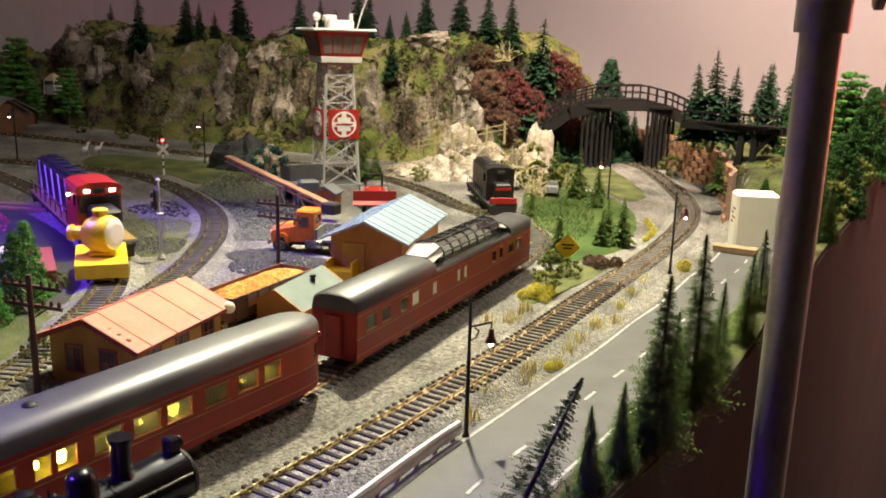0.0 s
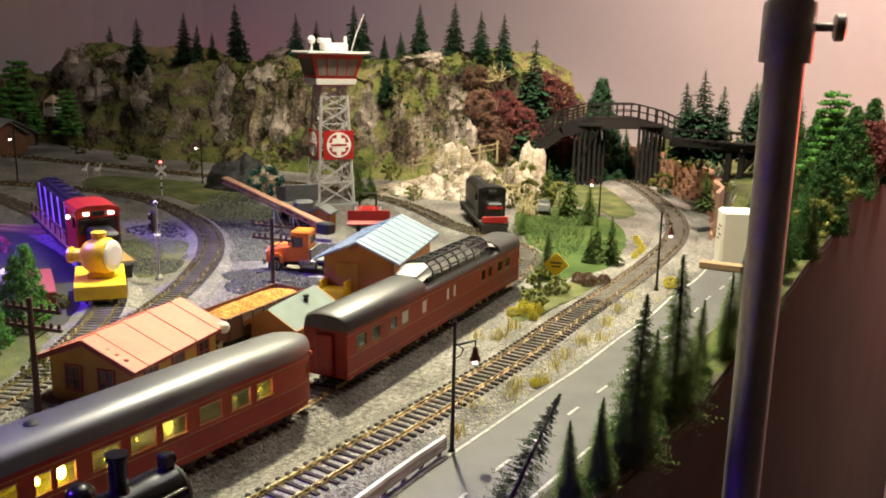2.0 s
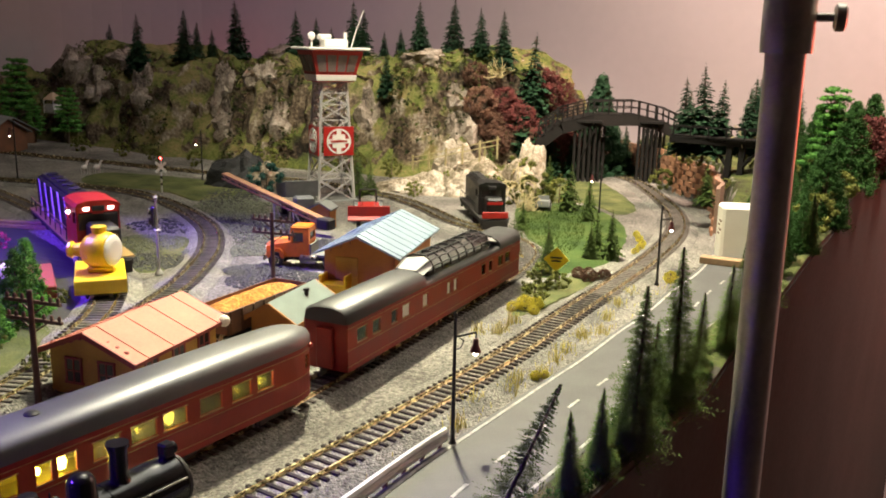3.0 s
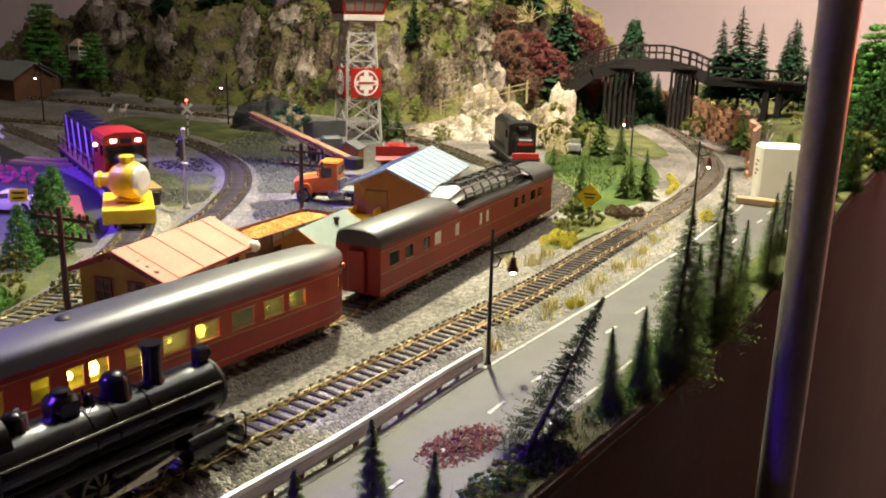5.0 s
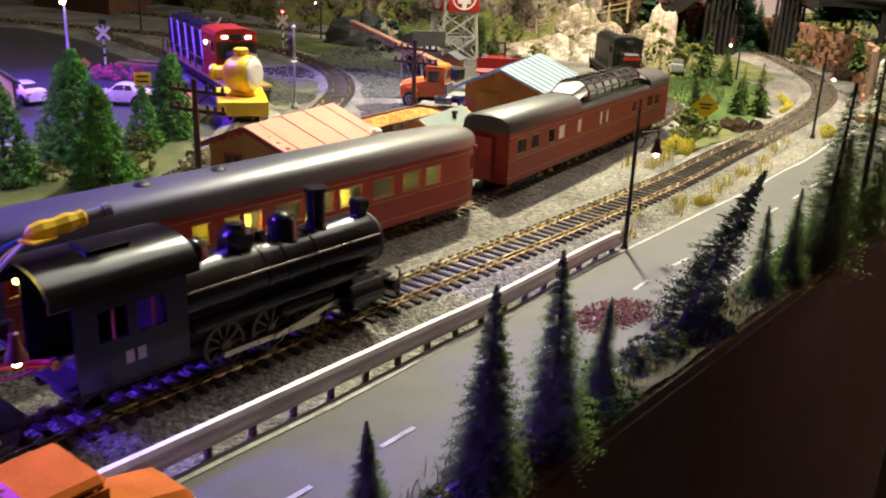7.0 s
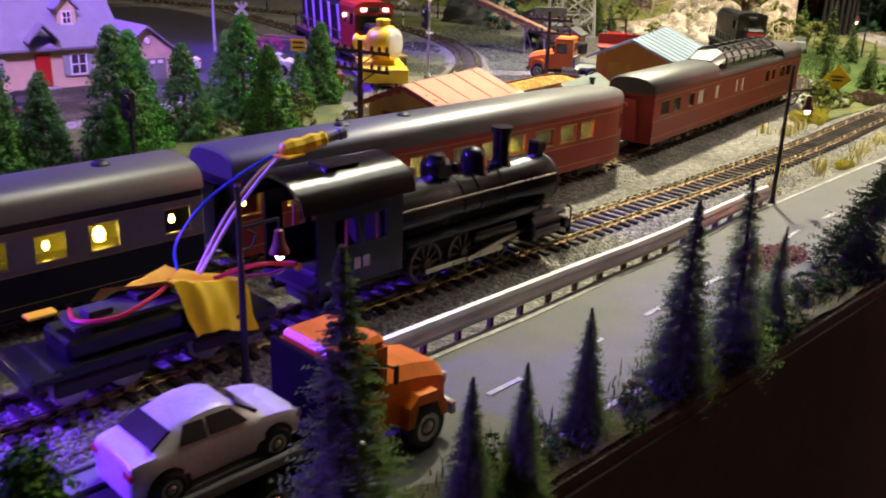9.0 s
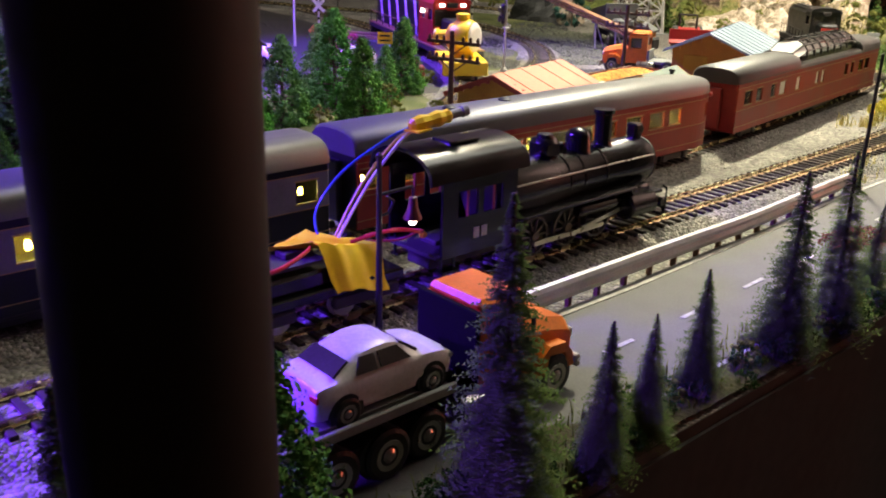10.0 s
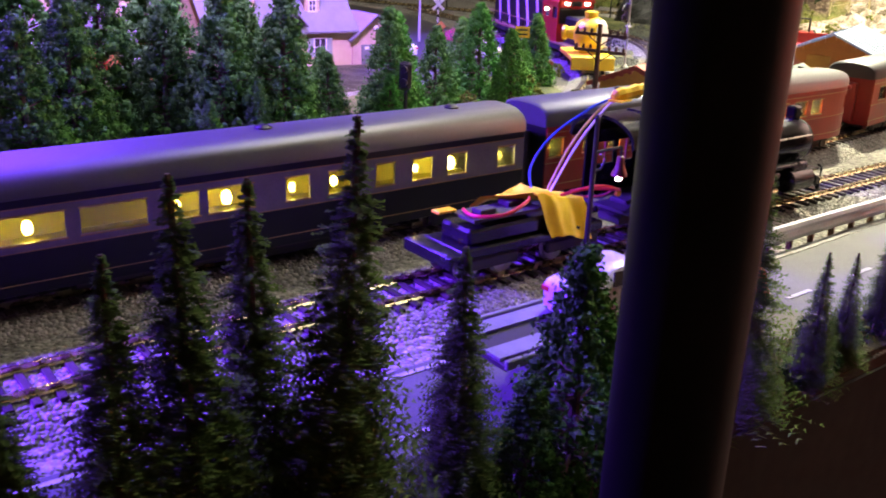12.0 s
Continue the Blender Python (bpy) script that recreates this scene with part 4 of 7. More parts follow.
for f in (0, 3):
    rot = Matrix.Rotation(radians(90 * f), 4, "Z")
    yy = -wid(95) - 4

    def turn(s, rot=rot):
        s.v = [tuple(rot @ Vector(p)) for p in s.v]
        return s
    sg = part("sign", turn(Shape().box((4, yy, 91), (47, 2, 43), b=0.4)), M_RED, tw, "square red sign board with a white cross in a ring")
    ringpts = [[(4 + r * math.cos(2 * math.pi * i / 28) * 1.0, yy - 1.3 - d, 91 + r * math.sin(2 * math.pi * i / 28) * 1.0) for r, d in ((19, 0), (19, 0.5), (16.5, 0.5), (16.5, 0))] for i in range(29)]
    part("emblem", turn(Shape().loft(ringpts, caps=False).box((4, yy - 1.6, 91), (7, 0.8, 33)).box((4, yy - 1.6, 91), (33, 0.8, 7)).box((4, yy - 1.4, 91), (20, 0.6, 20))), M_WHITE, sg)
    part("emblem_bar", turn(Shape().box((4, yy - 2.2, 91), (26, 0.4, 2.6))), M_RED, sg)


# ---------- buildings ----------
def gable_house(name, label, at, L, W, wall_h, roof_h, over, wall_m, roof_m, holes=(), thick=2.0, trim=None, seams=0):
    """A gabled building, ridge along y."""
    h = thing(name, label, "building", at)
    plan = [(W / 2, -L / 2), (W / 2, L / 2), (-W / 2, L / 2), (-W / 2, -L / 2), (W / 2, -L / 2)]
    part("wall", path_wall(Shape(), plan, 0, wall_h, list(holes), thick), wall_m, h)
    for y in (-L / 2, L / 2):
        part("gable", Shape().prism([(-W / 2, wall_h), (W / 2, wall_h), (0, wall_h + roof_h)], "y", y - (thick if y > 0 else 0), y + (thick if y < 0 else 0)), wall_m, h)
    k = roof_h / (W / 2)
    for sx in (-1, 1):
        ex = W / 2 + over
        s = Shape().prism([(0, wall_h + roof_h + 0.4), (sx * ex, wall_h + roof_h - k * ex + 0.4), (sx * ex, wall_h + roof_h - k * ex + 2.4), (0, wall_h + roof_h + 2.6)], "y", -L / 2 - over, L / 2 + over)
        r = part("roof", s, roof_m, h)
        for i in range(seams):
            y = -L / 2 - over + (L + 2 * over) * (i + 0.5) / seams
            part("seam", Shape().beam((0, y, wall_h + roof_h + 2.7), (sx * ex, y, wall_h + roof_h - k * ex + 2.5), 0.9), roof_m, r)
        if trim:
            for y in (-L / 2 - over - 0.6, L / 2 + over + 0.6):
                part("verge_board", Shape().beam((0, y, wall_h + roof_h + 0.6), (sx * ex, y, wall_h + roof_h - k * ex + 0.6), 1.2, 3.4), trim, r)
            part("eave_board", Shape().box((sx * ex, 0, wall_h + roof_h - k * ex + 1.2), (1.0, L + 2 * over, 2.4)), trim, r)
    return h


def framed_window(parent, c, w, h, axis, frame_m=None, glass_m=None):
    """A window set into a wall: frame bars and a pane; axis is the wall's normal."""
    frame_m, glass_m = frame_m or M_WHITE, glass_m or M_DARKGLASS
    x, y, z = c
    n = {"x": (0.8, 0), "-x": (-0.8, 0), "y": (0, 0.8), "-y": (0, -0.8)}[axis]
    alongx = axis in ("y", "-y")
    dim = lambda a, b: (a, 1.2, b) if alongx else (1.2, a, b)
    off = lambda a, b: (x + n[0] + (a if alongx else 0), y + n[1] + (0 if alongx else a), z + b)
    wd = part("window", Shape().box((x + n[0] * 0.3, y + n[1] * 0.3, z), dim(w, h)), glass_m, parent)
    part("window_frame", Shape().box(off(0, h / 2), dim(w + 2, 1.4)).box(off(0, -h / 2), dim(w + 3, 1.6)).box(off(w / 2, 0), dim(1.3, h)).box(off(-w / 2, 0), dim(1.3, h)).box(off(0, 0), dim(0.8, h)).box(off(0, 0), dim(w, 0.8)), frame_m, wd)


station = gable_house("station", "ochre station house with a salmon terracotta roof and red trim", place(-492, 373, 0, 15.4), 94, 66, 31, 13.5, 7, M_YELLOWWALL, M_STATROOF, trim=M_REDTRIM, seams=4)
for x in (-14, 12):
    framed_window(station, (x, -47, 17), 12, 17, "-y", M_REDTRIM)
for y in (-30, 0, 30):
    framed_window(station, (33, y, 17), 13, 17, "x", M_REDTRIM)
for i in range(-4, 5):
    part("eave_bracket", Shape().box((i * 7.2, -48.5, 31 + (5 - abs(i)) * 2.6), (3.2, 3, 4.5), b=0.6), M_REDTRIM, station)
part("eave_lamp", Shape().ball((40, 48, 30), 4.5).tube((34, 46, 26), (39, 48, 29), 1.4), M_CREAM, station, "round cream lamp under the eave")

hut = gable_house("tool_hut", "small orange-brown hut with a grey-green roof", place(-467, 503, 0, 15), 66, 37, 24, 11, 6, M_OCHRE, M_GREENROOF, trim=M_OCHRE)
part("roof_vent", Shape().turned((8, 8, 33), (0, 0, 1), [(-4, 1.8), (3, 1.8), (3.4, 2.8), (5, 2.4)], 10), M_BLACK, hut)
framed_window(hut, (4, -33, 12), 9, 10, "-y", M_REDTRIM)

shed = gable_house("freight_shed", "ochre freight shed with a pale blue metal roof", place(-528, 696, 0, 20.5), 137, 69, 40, 15, 8, M_OCHRE, M_TINROOF, seams=9)
part("door", Shape().box((-12, -69, 18), (22, 1.6, 34), b=0.4), M_YELLOWWALL, shed, "yellow sliding door")
part("loading_dock", Shape().box((-20, -78, 6), (26, 18, 12), b=0.6).box((-32, -78, 15), (2, 18, 10)).box((-8, -78, 15), (2, 18, 10)), M_YELLOW, shed, "small yellow dock with side boards")
for i in range(-3, 4):
    part("eave_bracket", Shape().box((i * 9.5, -70, 40 + (3.5 - abs(i)) * 3.8), (3, 4, 4)), M_OCHRE, shed)

# ---------- steam locomotive with its stripped tender ----------
loco = thing("steam_locomotive", "glossy black steam switcher with an open-backed cab, stopped on the track", "locomotive", place(-285.8, 92, 7.3, 1.0))
# y = 0 is the back edge of the cab; the front is +y
part("frame", Shape().box((0, 74, 9), (14, 142, 5), b=0.6).box((0, 74, 14), (10, 132, 6), b=0.5), M_UNDER, loco)
part("boiler", Shape().turned((0, 40, 30), (0, 1, 0), [(0, 13), (28, 13), (34, 12.2), (86, 11.6), (87, 12), (104, 12), (105, 11)], 26), M_LOCO, loco, smooth=True)
for y in (52, 66, 82, 92, 108):
    part("boiler_band", Shape().turned((0, y, 30), (0, 1, 0), [(0, 12.9 - (y - 52) * 0.012), (1.1, 12.9 - (y - 52) * 0.012)], 26), M_LOCO, loco)
part("smokebox_front", Shape().turned((0, 145, 30), (0, 1, 0), [(0, 11.6), (1.5, 11.6), (2.2, 8.5), (3.6, 7.5), (4, 2)], 24), M_UNDER, loco, smooth=True)
part("chimney", Shape().turned((0, 117, 40), (0, 0, 1), [(0, 5.5), (2, 4.3), (4, 3.9), (15.5, 4.0), (16, 4.9), (18, 4.9), (18, 3.6)], 18), M_LOCO, loco, "tall black chimney", smooth=True)
part("sand_dome", Shape().box((0, 76, 45.2), (11, 12, 9.5), b=2.2).turned((0, 76, 50), (0, 0, 1), [(0, 4), (1.5, 3.5), (2, 1)], 12), M_LOCO, loco, smooth=True)
part("steam_dome", Shape().turned((0, 99, 40), (0, 0, 1), [(0, 7), (2, 6), (8, 5.8), (10.5, 4.2), (11.5, 1.5)], 18), M_LOCO, loco, smooth=True)
part("rear_dome", Shape().turned((0, 57, 40), (0, 0, 1), [(0, 5.5), (1.5, 4.6), (7, 4.5), (9, 3), (9.6, 1)], 16), M_LOCO, loco, smooth=True)
for x in (-5, 5):
    part("safety_valve", Shape().tube((x * 0.5, 60, 42), (x * 0.5, 60, 49), 1.3, 1.0, 8), M_WHEEL, loco)
part("headlamp", Shape().box((0, 142, 45), (6, 6, 7), b=0.8).turned((0, 145, 45), (0, 1, 0), [(0, 2.6), (1, 2.8)], 12), M_LOCO, loco)
part("bell", Shape().turned((0, 87, 42), (0, 0, 1), [(0, 2.8), (1, 2.2), (4, 1.4), (4.5, 0.5)], 12).beam((-3.2, 87, 40), (-3.2, 87, 47), 0.6).beam((3.2, 87, 40), (3.2, 87, 47), 0.6), M_LOCO, loco)
for sx in (-1, 1):
    part("running_board", Shape().box((sx * 14, 84, 22.5), (8, 80, 1.5), b=0.3).box((sx * 15, 137, 18), (7, 14, 1.4)).beam((sx * 16, 131, 18), (sx * 16, 123, 22.4), 1.2, 4), M_LOCO, loco, "pale-edged running board")
    part("handrail", Shape().tube((sx * 12.4, 42, 35), (sx * 11.9, 143, 35), 0.45, n=6), M_WHEEL, loco)
    part("cylinder", Shape().turned((sx * 15, 118, 13.5), (0, 1, 0), [(0, 4.5), (1, 6.2), (19, 6.2), (20, 4.5)], 16).box((sx * 14, 128, 20.5), (7, 14, 5), b=1), M_LOCO, loco, smooth=True)
    part("air_tank", Shape().turned((sx * 14.5, 84, 17.5), (0, 1, 0), [(0, 2), (1, 3), (26, 3), (27, 2)], 12), M_LOCO, loco, smooth=True)
    for y in (62, 84, 106):
        prof = [(0, 9.2), (1.6, 9.2), (1.7, 8.0), (0.2, 8.0)]
        rings = [[(sx * (8 + a), y + r * math.cos(2 * math.pi * i / 26), 9.2 + r * math.sin(2 * math.pi * i / 26)) for a, r in prof] for i in range(27)]
        dw = part("driving_wheel", Shape().loft(rings, caps=False), M_WHEELDARK, loco)
        part("hub", Shape().tube((sx * 7.6, y, 9.2), (sx * 10.6, y, 9.2), 2.2, n=12), M_WHEELDARK, dw)
        for i in range(10):
            a = 2 * math.pi * i / 10
            part("spoke", Shape().beam((sx * 9, y + 1.5 * math.cos(a), 9.2 + 1.5 * math.sin(a)), (sx * 9, y + 8.2 * math.cos(a), 9.2 + 8.2 * math.sin(a)), 0.9), M_WHEELDARK, dw)
    part("side_rod", Shape().beam((sx * 11.3, 60, 6.4), (sx * 11.3, 108, 6.4), 1.0, 2.2).beam((sx * 12.4, 84, 6.4), (sx * 12.4, 118, 12), 1.0, 2.0), M_WHEEL, loco, "bright steel rods")
    part("cab_step", Shape().box((sx * 14, 6, 8), (5, 8, 1)).beam((sx * 14, 2.5, 8), (sx * 14, 2.5, 18), 1).beam((sx * 14, 9.5, 8), (sx * 14, 9.5, 18), 1), M_LOCO, loco)
part("pilot", Shape().box((0, 150, 10), (32, 3, 5), b=0.6).box((0, 153, 4), (30, 6, 1.4)).beam((-14, 151, 8), (-14, 154, 4), 1).beam((14, 151, 8), (14, 154, 4), 1).box((0, 155, 9), (3.4, 8, 3.4), b=0.5), M_LOCO, loco)
for sx in (-1, 1):
    part("pilot_rail", Shape().pipe([(sx * 15, 153, 5), (sx * 15, 153, 17), (sx * 13, 152, 18)], 0.5), M_LOCO, loco)
cabp = [(16.5, 1), (16.5, 42), (-16.5, 42), (-16.5, 1)]
cab = part("cab", path_wall(Shape(), cabp, 14, 46, [(8, 19, 29.5, 40), (22, 33, 29.5, 40), (46, 52, 34, 42), (62, 68, 34, 42), (82, 93, 29.5, 40), (96, 107, 29.5, 40)], 1.2), M_LOCO, loco)
roofs = [[(19.2 * math.cos(math.pi * i / 12), y, 45.5 + 11.5 * math.sin(math.pi * i / 12) ** 0.85) for i in range(13)] + [(17.6 * math.cos(math.pi * i / 12), y, 44.6 + 11 * math.sin(math.pi * i / 12) ** 0.85) for i in range(12, -1, -1)] for y in (-7, 46)]
part("cab_roof", Shape().loft(roofs), M_LOCO, loco, "arched glossy black cab roof", smooth=True)
part("roof_hatch", Shape().box((2, 20, 57), (12, 15, 1.2), b=0.3), M_LOCO, loco)
part("cab_floor", Shape().box((0, 21, 14.5), (31, 44, 1.4)), M_UNDER, loco)
part("backhead", Shape().turned((0, 36, 30), (0, 1, 0), [(0, 11), (3, 12), (6, 12)], 20), M_UNDER, loco)
for sx in (-1, 1):
    part("cab_sash", Shape().beam((sx * 16, 14.5, 29.5), (sx * 16, 14.5, 40), 0.8).beam((sx * 16, 29, 29.5), (sx * 16, 29, 40), 0.8), M_REDTRIM, cab)
    for i in range(2):
        part("number_bar", Shape().box((sx * 16.75, 19 + i * 4.4, 22), (0.3, 3, 4.4)), M_LATTICE, cab, "pale painted mark")
part("tail_lamp", Shape().ball((8, -1.5, 23), 1.6), M_YELLOW, cab)

tender = thing("tender_chassis", "bare black tender frame taped over, with loose wires on top", "tender", place(-284.3, 38, 7.3, 0.6))
part("deck", Shape().box((0, 0, 12), (25, 78, 4), b=0.6).box((0, -2, 17), (19, 62, 7), b=1.2).box((0, -41, 12.5), (30, 9, 2), b=0.4), M_LOCO, tender)
part("circuit_board", Shape().box((1, -12, 23.4), (15, 36, 1.2)).box((2, -20, 25), (6, 8, 2.4), b=0.3).box((-2, -2, 25), (7, 9, 2.4), b=0.3), M_UNDER, tender, "dark circuit board")
part("buffer_plate", Shape().box((0, -46, 11), (30, 1.4, 5), b=0.3), M_LOCO, tender)
for y in (-24, 22):
    b = part("bogie", Shape().box((11, y, 7), (2.4, 30, 5), b=0.7).box((-11, y, 7), (2.4, 30, 5), b=0.7).box((0, y, 8), (20, 5, 4)), M_UNDER, tender)
    for dy in (-9, 9):
        w = Shape()
        for sx in (-1, 1):
            w.turned((sx * 8.2, y + dy, 5.9), (sx, 0, 0), [(-1.2, 6.2), (-0.5, 6.2), (-0.4, 5.6), (1.2, 5.5), (1.3, 3)], 18)
        part("wheel_set", w, M_WHEEL, b)
tp = []
for i in range(17):
    y = 5 + i * 23 / 16
    row = []
    for k in range(13):
        u = k / 12
        x = 15 - 29 * u
        drop = 17 * ease((x - 8) / 7.0) + 3.5 * ease((-x - 9) / 5)
        row.append((x + 1.5 * wob(y, k, 1, 0.2), y - 20 * ease(u * 1.3 - 0.2) + (3 * wob(x, y, 2, 0.12) if 0 < k < 12 else 0) + (x - 8) * 0.25 * (x > 8), 27.5 + 2.2 * math.sin(u * 3.3 + y * 0.16) - drop + 0.9 * wob(x, y, 5, 0.25)))
    tp.append(row)
tape = Shape().loft(tp, closed=False)
tape.v += [(x, y, z - 0.5) for x, y, z in tape.v]
nT = len(tape.v) // 2
tape.f += [tuple(i + nT for i in f[::-1]) for f in tape.f]
part("tape", tape, M_TAPE, tender, "crumpled bright yellow tape", smooth=True)


def loop(pts, r, m, label):
    """A wire: one smooth tube swept through pts."""
    P, out = [Vector(p) for p in pts], []
    for i in range(len(P) - 1):
        a, b = P[max(i - 1, 0)], P[i]
        c2, d = P[i + 1], P[min(i + 2, len(P) - 1)]
        for k in range(6):
            t = k / 6
            out.append(0.5 * (2 * b + (c2 - a) * t + (2 * a - 5 * b + 4 * c2 - d) * t * t + (3 * b - a - 3 * c2 + d) * t**3))
    out.append(P[-1])
    rings = []
    for i, p in enumerate(out):
        q = (out[min(i + 1, len(out) - 1)] - out[max(i - 1, 0)]).to_track_quat("Z", "Y").to_matrix()
        rings.append([p + q @ Vector((r * math.cos(math.pi * k / 3), r * math.sin(math.pi * k / 3), 0)) for k in range(6)])
    part("wire", Shape().loft(rings), m, tender, label, smooth=True)


loop([(4, 20, 26), (12, 34, 30), (13, 46, 27), (6, 50, 25), (0, 40, 25), (2, 28, 26)], 0.75, M_WIRE_R, "red looped wire")
loop([(-4, 8, 26), (8, -2, 28), (13, -18, 26), (6, -28, 25), (-4, -26, 25)], 0.75, M_WIRE_R, "red looped wire")
loop([(0, 16, 28), (-3, 30, 44), (-2, 44, 58), (0, 52, 63)], 0.6, M_WIRE_Y, "yellow wire")
loop([(2, 16, 28), (0, 32, 46), (1, 46, 60), (1, 52, 63)], 0.6, M_WHITE, "white wire")
loop([(-5, 12, 27), (-9, 14, 36), (-10, 26, 48), (-5, 42, 59), (-1, 52, 64)], 0.55, M_WIRE_B, "blue wire")
loop([(-2, 20, 25), (6, 40, 23), (0, 56, 22)], 0.5, M_PINK, "pink wire")
plug = part("taped_plug", Shape().turned((0, 51, 64.5), (0.1, 1, 0.14), [(0, 1.2), (1.5, 2.8), (5, 3.4), (9, 2.7), (13, 3.3), (16, 2.5), (18, 2.9), (19, 2.0)], 9).box((1.5, 54, 63.2), (7, 9, 0.7), 14).box((-2.5, 68, 66), (4.5, 6, 0.7), -20), M_TAPE, tender, "plug wrapped in yellow tape")
part("plug_tip", Shape().turned((1.9, 69.8, 67.1), (0.1, 1, 0.16), [(0, 1.9), (5, 1.9), (5.5, 2.4), (8, 2.4), (8.5, 1.6)], 12), M_GREY, plug, "grey plug tip")
part("tape_flag", Shape().box((-6, -34, 25), (5, 9, 1.0), b=0.2), M_TAPE, tender)


# ---------- trees ----------
def conifer_shapes(h, r, seed, levels, per, droop=0.25, gap=0.1, fat=1.0):
    rnd = random.Random(seed)
    trunk, crown = Shape().tube((0, 0, -1), (0, 0, h * 0.97), h * 0.022, h * 0.006, 6), Shape()
    for l in range(levels):
        f = l / (levels - 1)
        z = h * (gap + (1 - gap) * f)
        rad = r * (1 - f) ** 0.85 * rnd.uniform(0.8, 1.12) + 0.03 * r
        n = max(int(per * (1 - 0.55 * f)), 5)
        for i in range(n):
            a = 2 * math.pi * (i + rnd.random()) / n
            rr, dz = rad * rnd.uniform(0.65, 1.15), rnd.uniform(-0.01, 0.015) * h
            c, s = math.cos(a), math.sin(a)
            root = Vector((0, 0, z + dz + rr * 0.1))
            tip = Vector((c * rr, s * rr, z + dz - droop * rr))
            side = Vector((-s, c, 0))
            w = rr * 0.13 * fat + 0.35
            for q in range(5):
                t0, t1 = 0.12 + 0.17 * q, 0.38 + 0.165 * q
                a0, a1 = root.lerp(tip, t0), root.lerp(tip, t1)
                ww = w * (1.25 - 0.16 * q) * rnd.uniform(0.7, 1.3)
                up = Vector((0, 0, rnd.uniform(-0.5, 0.7) * w))
                sw = side * ww
                crown.add([a0, a1 + sw * 1.2 + up, a1 + sw * 0.3 + (tip - root) * 0.07, a1 - sw * 0.3 + (tip - root) * 0.07, a1 - sw * 1.2 + up], [(0, 1, 2), (0, 2, 3), (0, 3, 4)])
    return trunk, crown


def brush_tree_shapes(h, r, seed, layers=60, per=30):
    """A bottle-brush tree: a dark stem set with fine drooping twigs that carry short needles, with gaps between the whorls."""
    rnd = random.Random(seed)
    trunk, crown = Shape().tube((0, 0, -1), (0, 0, h), h * 0.02, h * 0.006, 6), Shape()
    for l in range(layers):
        f = l / (layers - 1)
        rad = r * (1 - f) ** 0.9 * (0.86 + 0.2 * math.sin(l * 1.9) + rnd.uniform(-0.1, 0.1)) + 0.015 * r
        for i in range(max(int(per * (1 - 0.5 * f)), 7)):
            a = rnd.uniform(0, 2 * math.pi)
            rr = rad * rnd.uniform(0.6, 1.12)
            z = h * (0.04 + 0.95 * f) + rnd.uniform(-0.008, 0.008) * h
            out, side = Vector((math.cos(a), math.sin(a), 0)), Vector((-math.sin(a), math.cos(a), 0))
            root, tip = Vector((0, 0, z)), out * rr + Vector((0, 0, z - 0.2 * rr + rnd.uniform(-0.1, 0.12) * rr))
            w = side * 0.2
            crown.add([root - w, root + w, tip], [(0, 1, 2)])
            for q in range(6):
                t = 0.36 + 0.115 * q
                p = root.lerp(tip, t)
                for sg in (-1, 1):
                    d = (side * sg * rnd.uniform(0.7, 1.2) + out * 0.7 + Vector((0, 0, rnd.uniform(-0.35, 0.5)))) * rnd.uniform(1.2, 2.6) * (1.25 - 0.5 * t) * (1.05 - 0.8 * f)
                    crown.add([p, p + out * 0.6, p + d], [(0, 1, 2)])
    return trunk, crown


def clump_tree_shapes(h, r, seed, shape="cone", clumps=70, leaves=30, lsize=1.2, clear=0.06, core=0.72, puff=1.0):
    """A crown of many leaf clumps round a trunk with limbs."""
    rnd = random.Random(seed)
    trunk, crown = Shape().tube((0, 0, -1), (0, 0, h * 0.85), h * 0.028, h * 0.01, 7), Shape()
    for i in range(clumps):
        f = rnd.random() ** (1.5 if shape == "cone" else 0.9)
        z = h * (clear + (0.95 - clear) * f)
        if shape == "cone":
            rad = r * (1.02 - f) ** 0.8
        elif shape == "round":
            rad = r * math.sqrt(max(1 - (2 * f - 1) ** 2, 0.02))
        else:
            z = h * (clear + (0.97 - clear) * (round(f * 9) / 9 + rnd.uniform(-0.02, 0.02)))
            rad = r * (1.05 - 0.6 * f) * rnd.uniform(0.4, 1)
        a, q = rnd.uniform(0, 2 * math.pi), rad * rnd.uniform(0.62, 0.98)
        c = Vector((q * math.cos(a), q * math.sin(a), z))
        cr = puff * r * rnd.uniform(0.14, 0.27) * (1.1 - 0.35 * f)
        if i % 5 == 0:
            trunk.tube((0, 0, z * 0.9), c, h * 0.008, h * 0.003, 4)
        flat = 0.45 if shape == "pads" else 0.9
        crown.ball(c, cr * core, 5, 3, (1, 1, flat))
        for k in range(leaves):
            d = Vector((rnd.gauss(0, 1), rnd.gauss(0, 1), rnd.gauss(0, 1))).normalized()
            p = c + Vector((d.x, d.y, d.z * flat)) * cr * rnd.uniform(0.75, 1.15)
            t = d.orthogonal().normalized()
            t.rotate(Matrix.Rotation(rnd.uniform(0, 6.28), 3, d))
            u = d.cross(t)
            s = lsize * rnd.uniform(0.6, 1.3)
            crown.add([p - t * s, p + u * s * 0.7 + d * s * 0.5, p + t * s, p - u * s * 0.7 - d * s * 0.2], [(0, 1, 2, 3)])
    return trunk, crown


def tree_kind(name, label, shapes, leaf, category="tree"):
    """The first of a kind, kept far below the table top plane at its own first place by the caller."""
    def make(at, group):
        t = thing(name, label, category, at, group)
        part("trunk", shapes[0], M_TRUNK, t)
        part("crown", shapes[1], leaf, t)
        return t
    return make


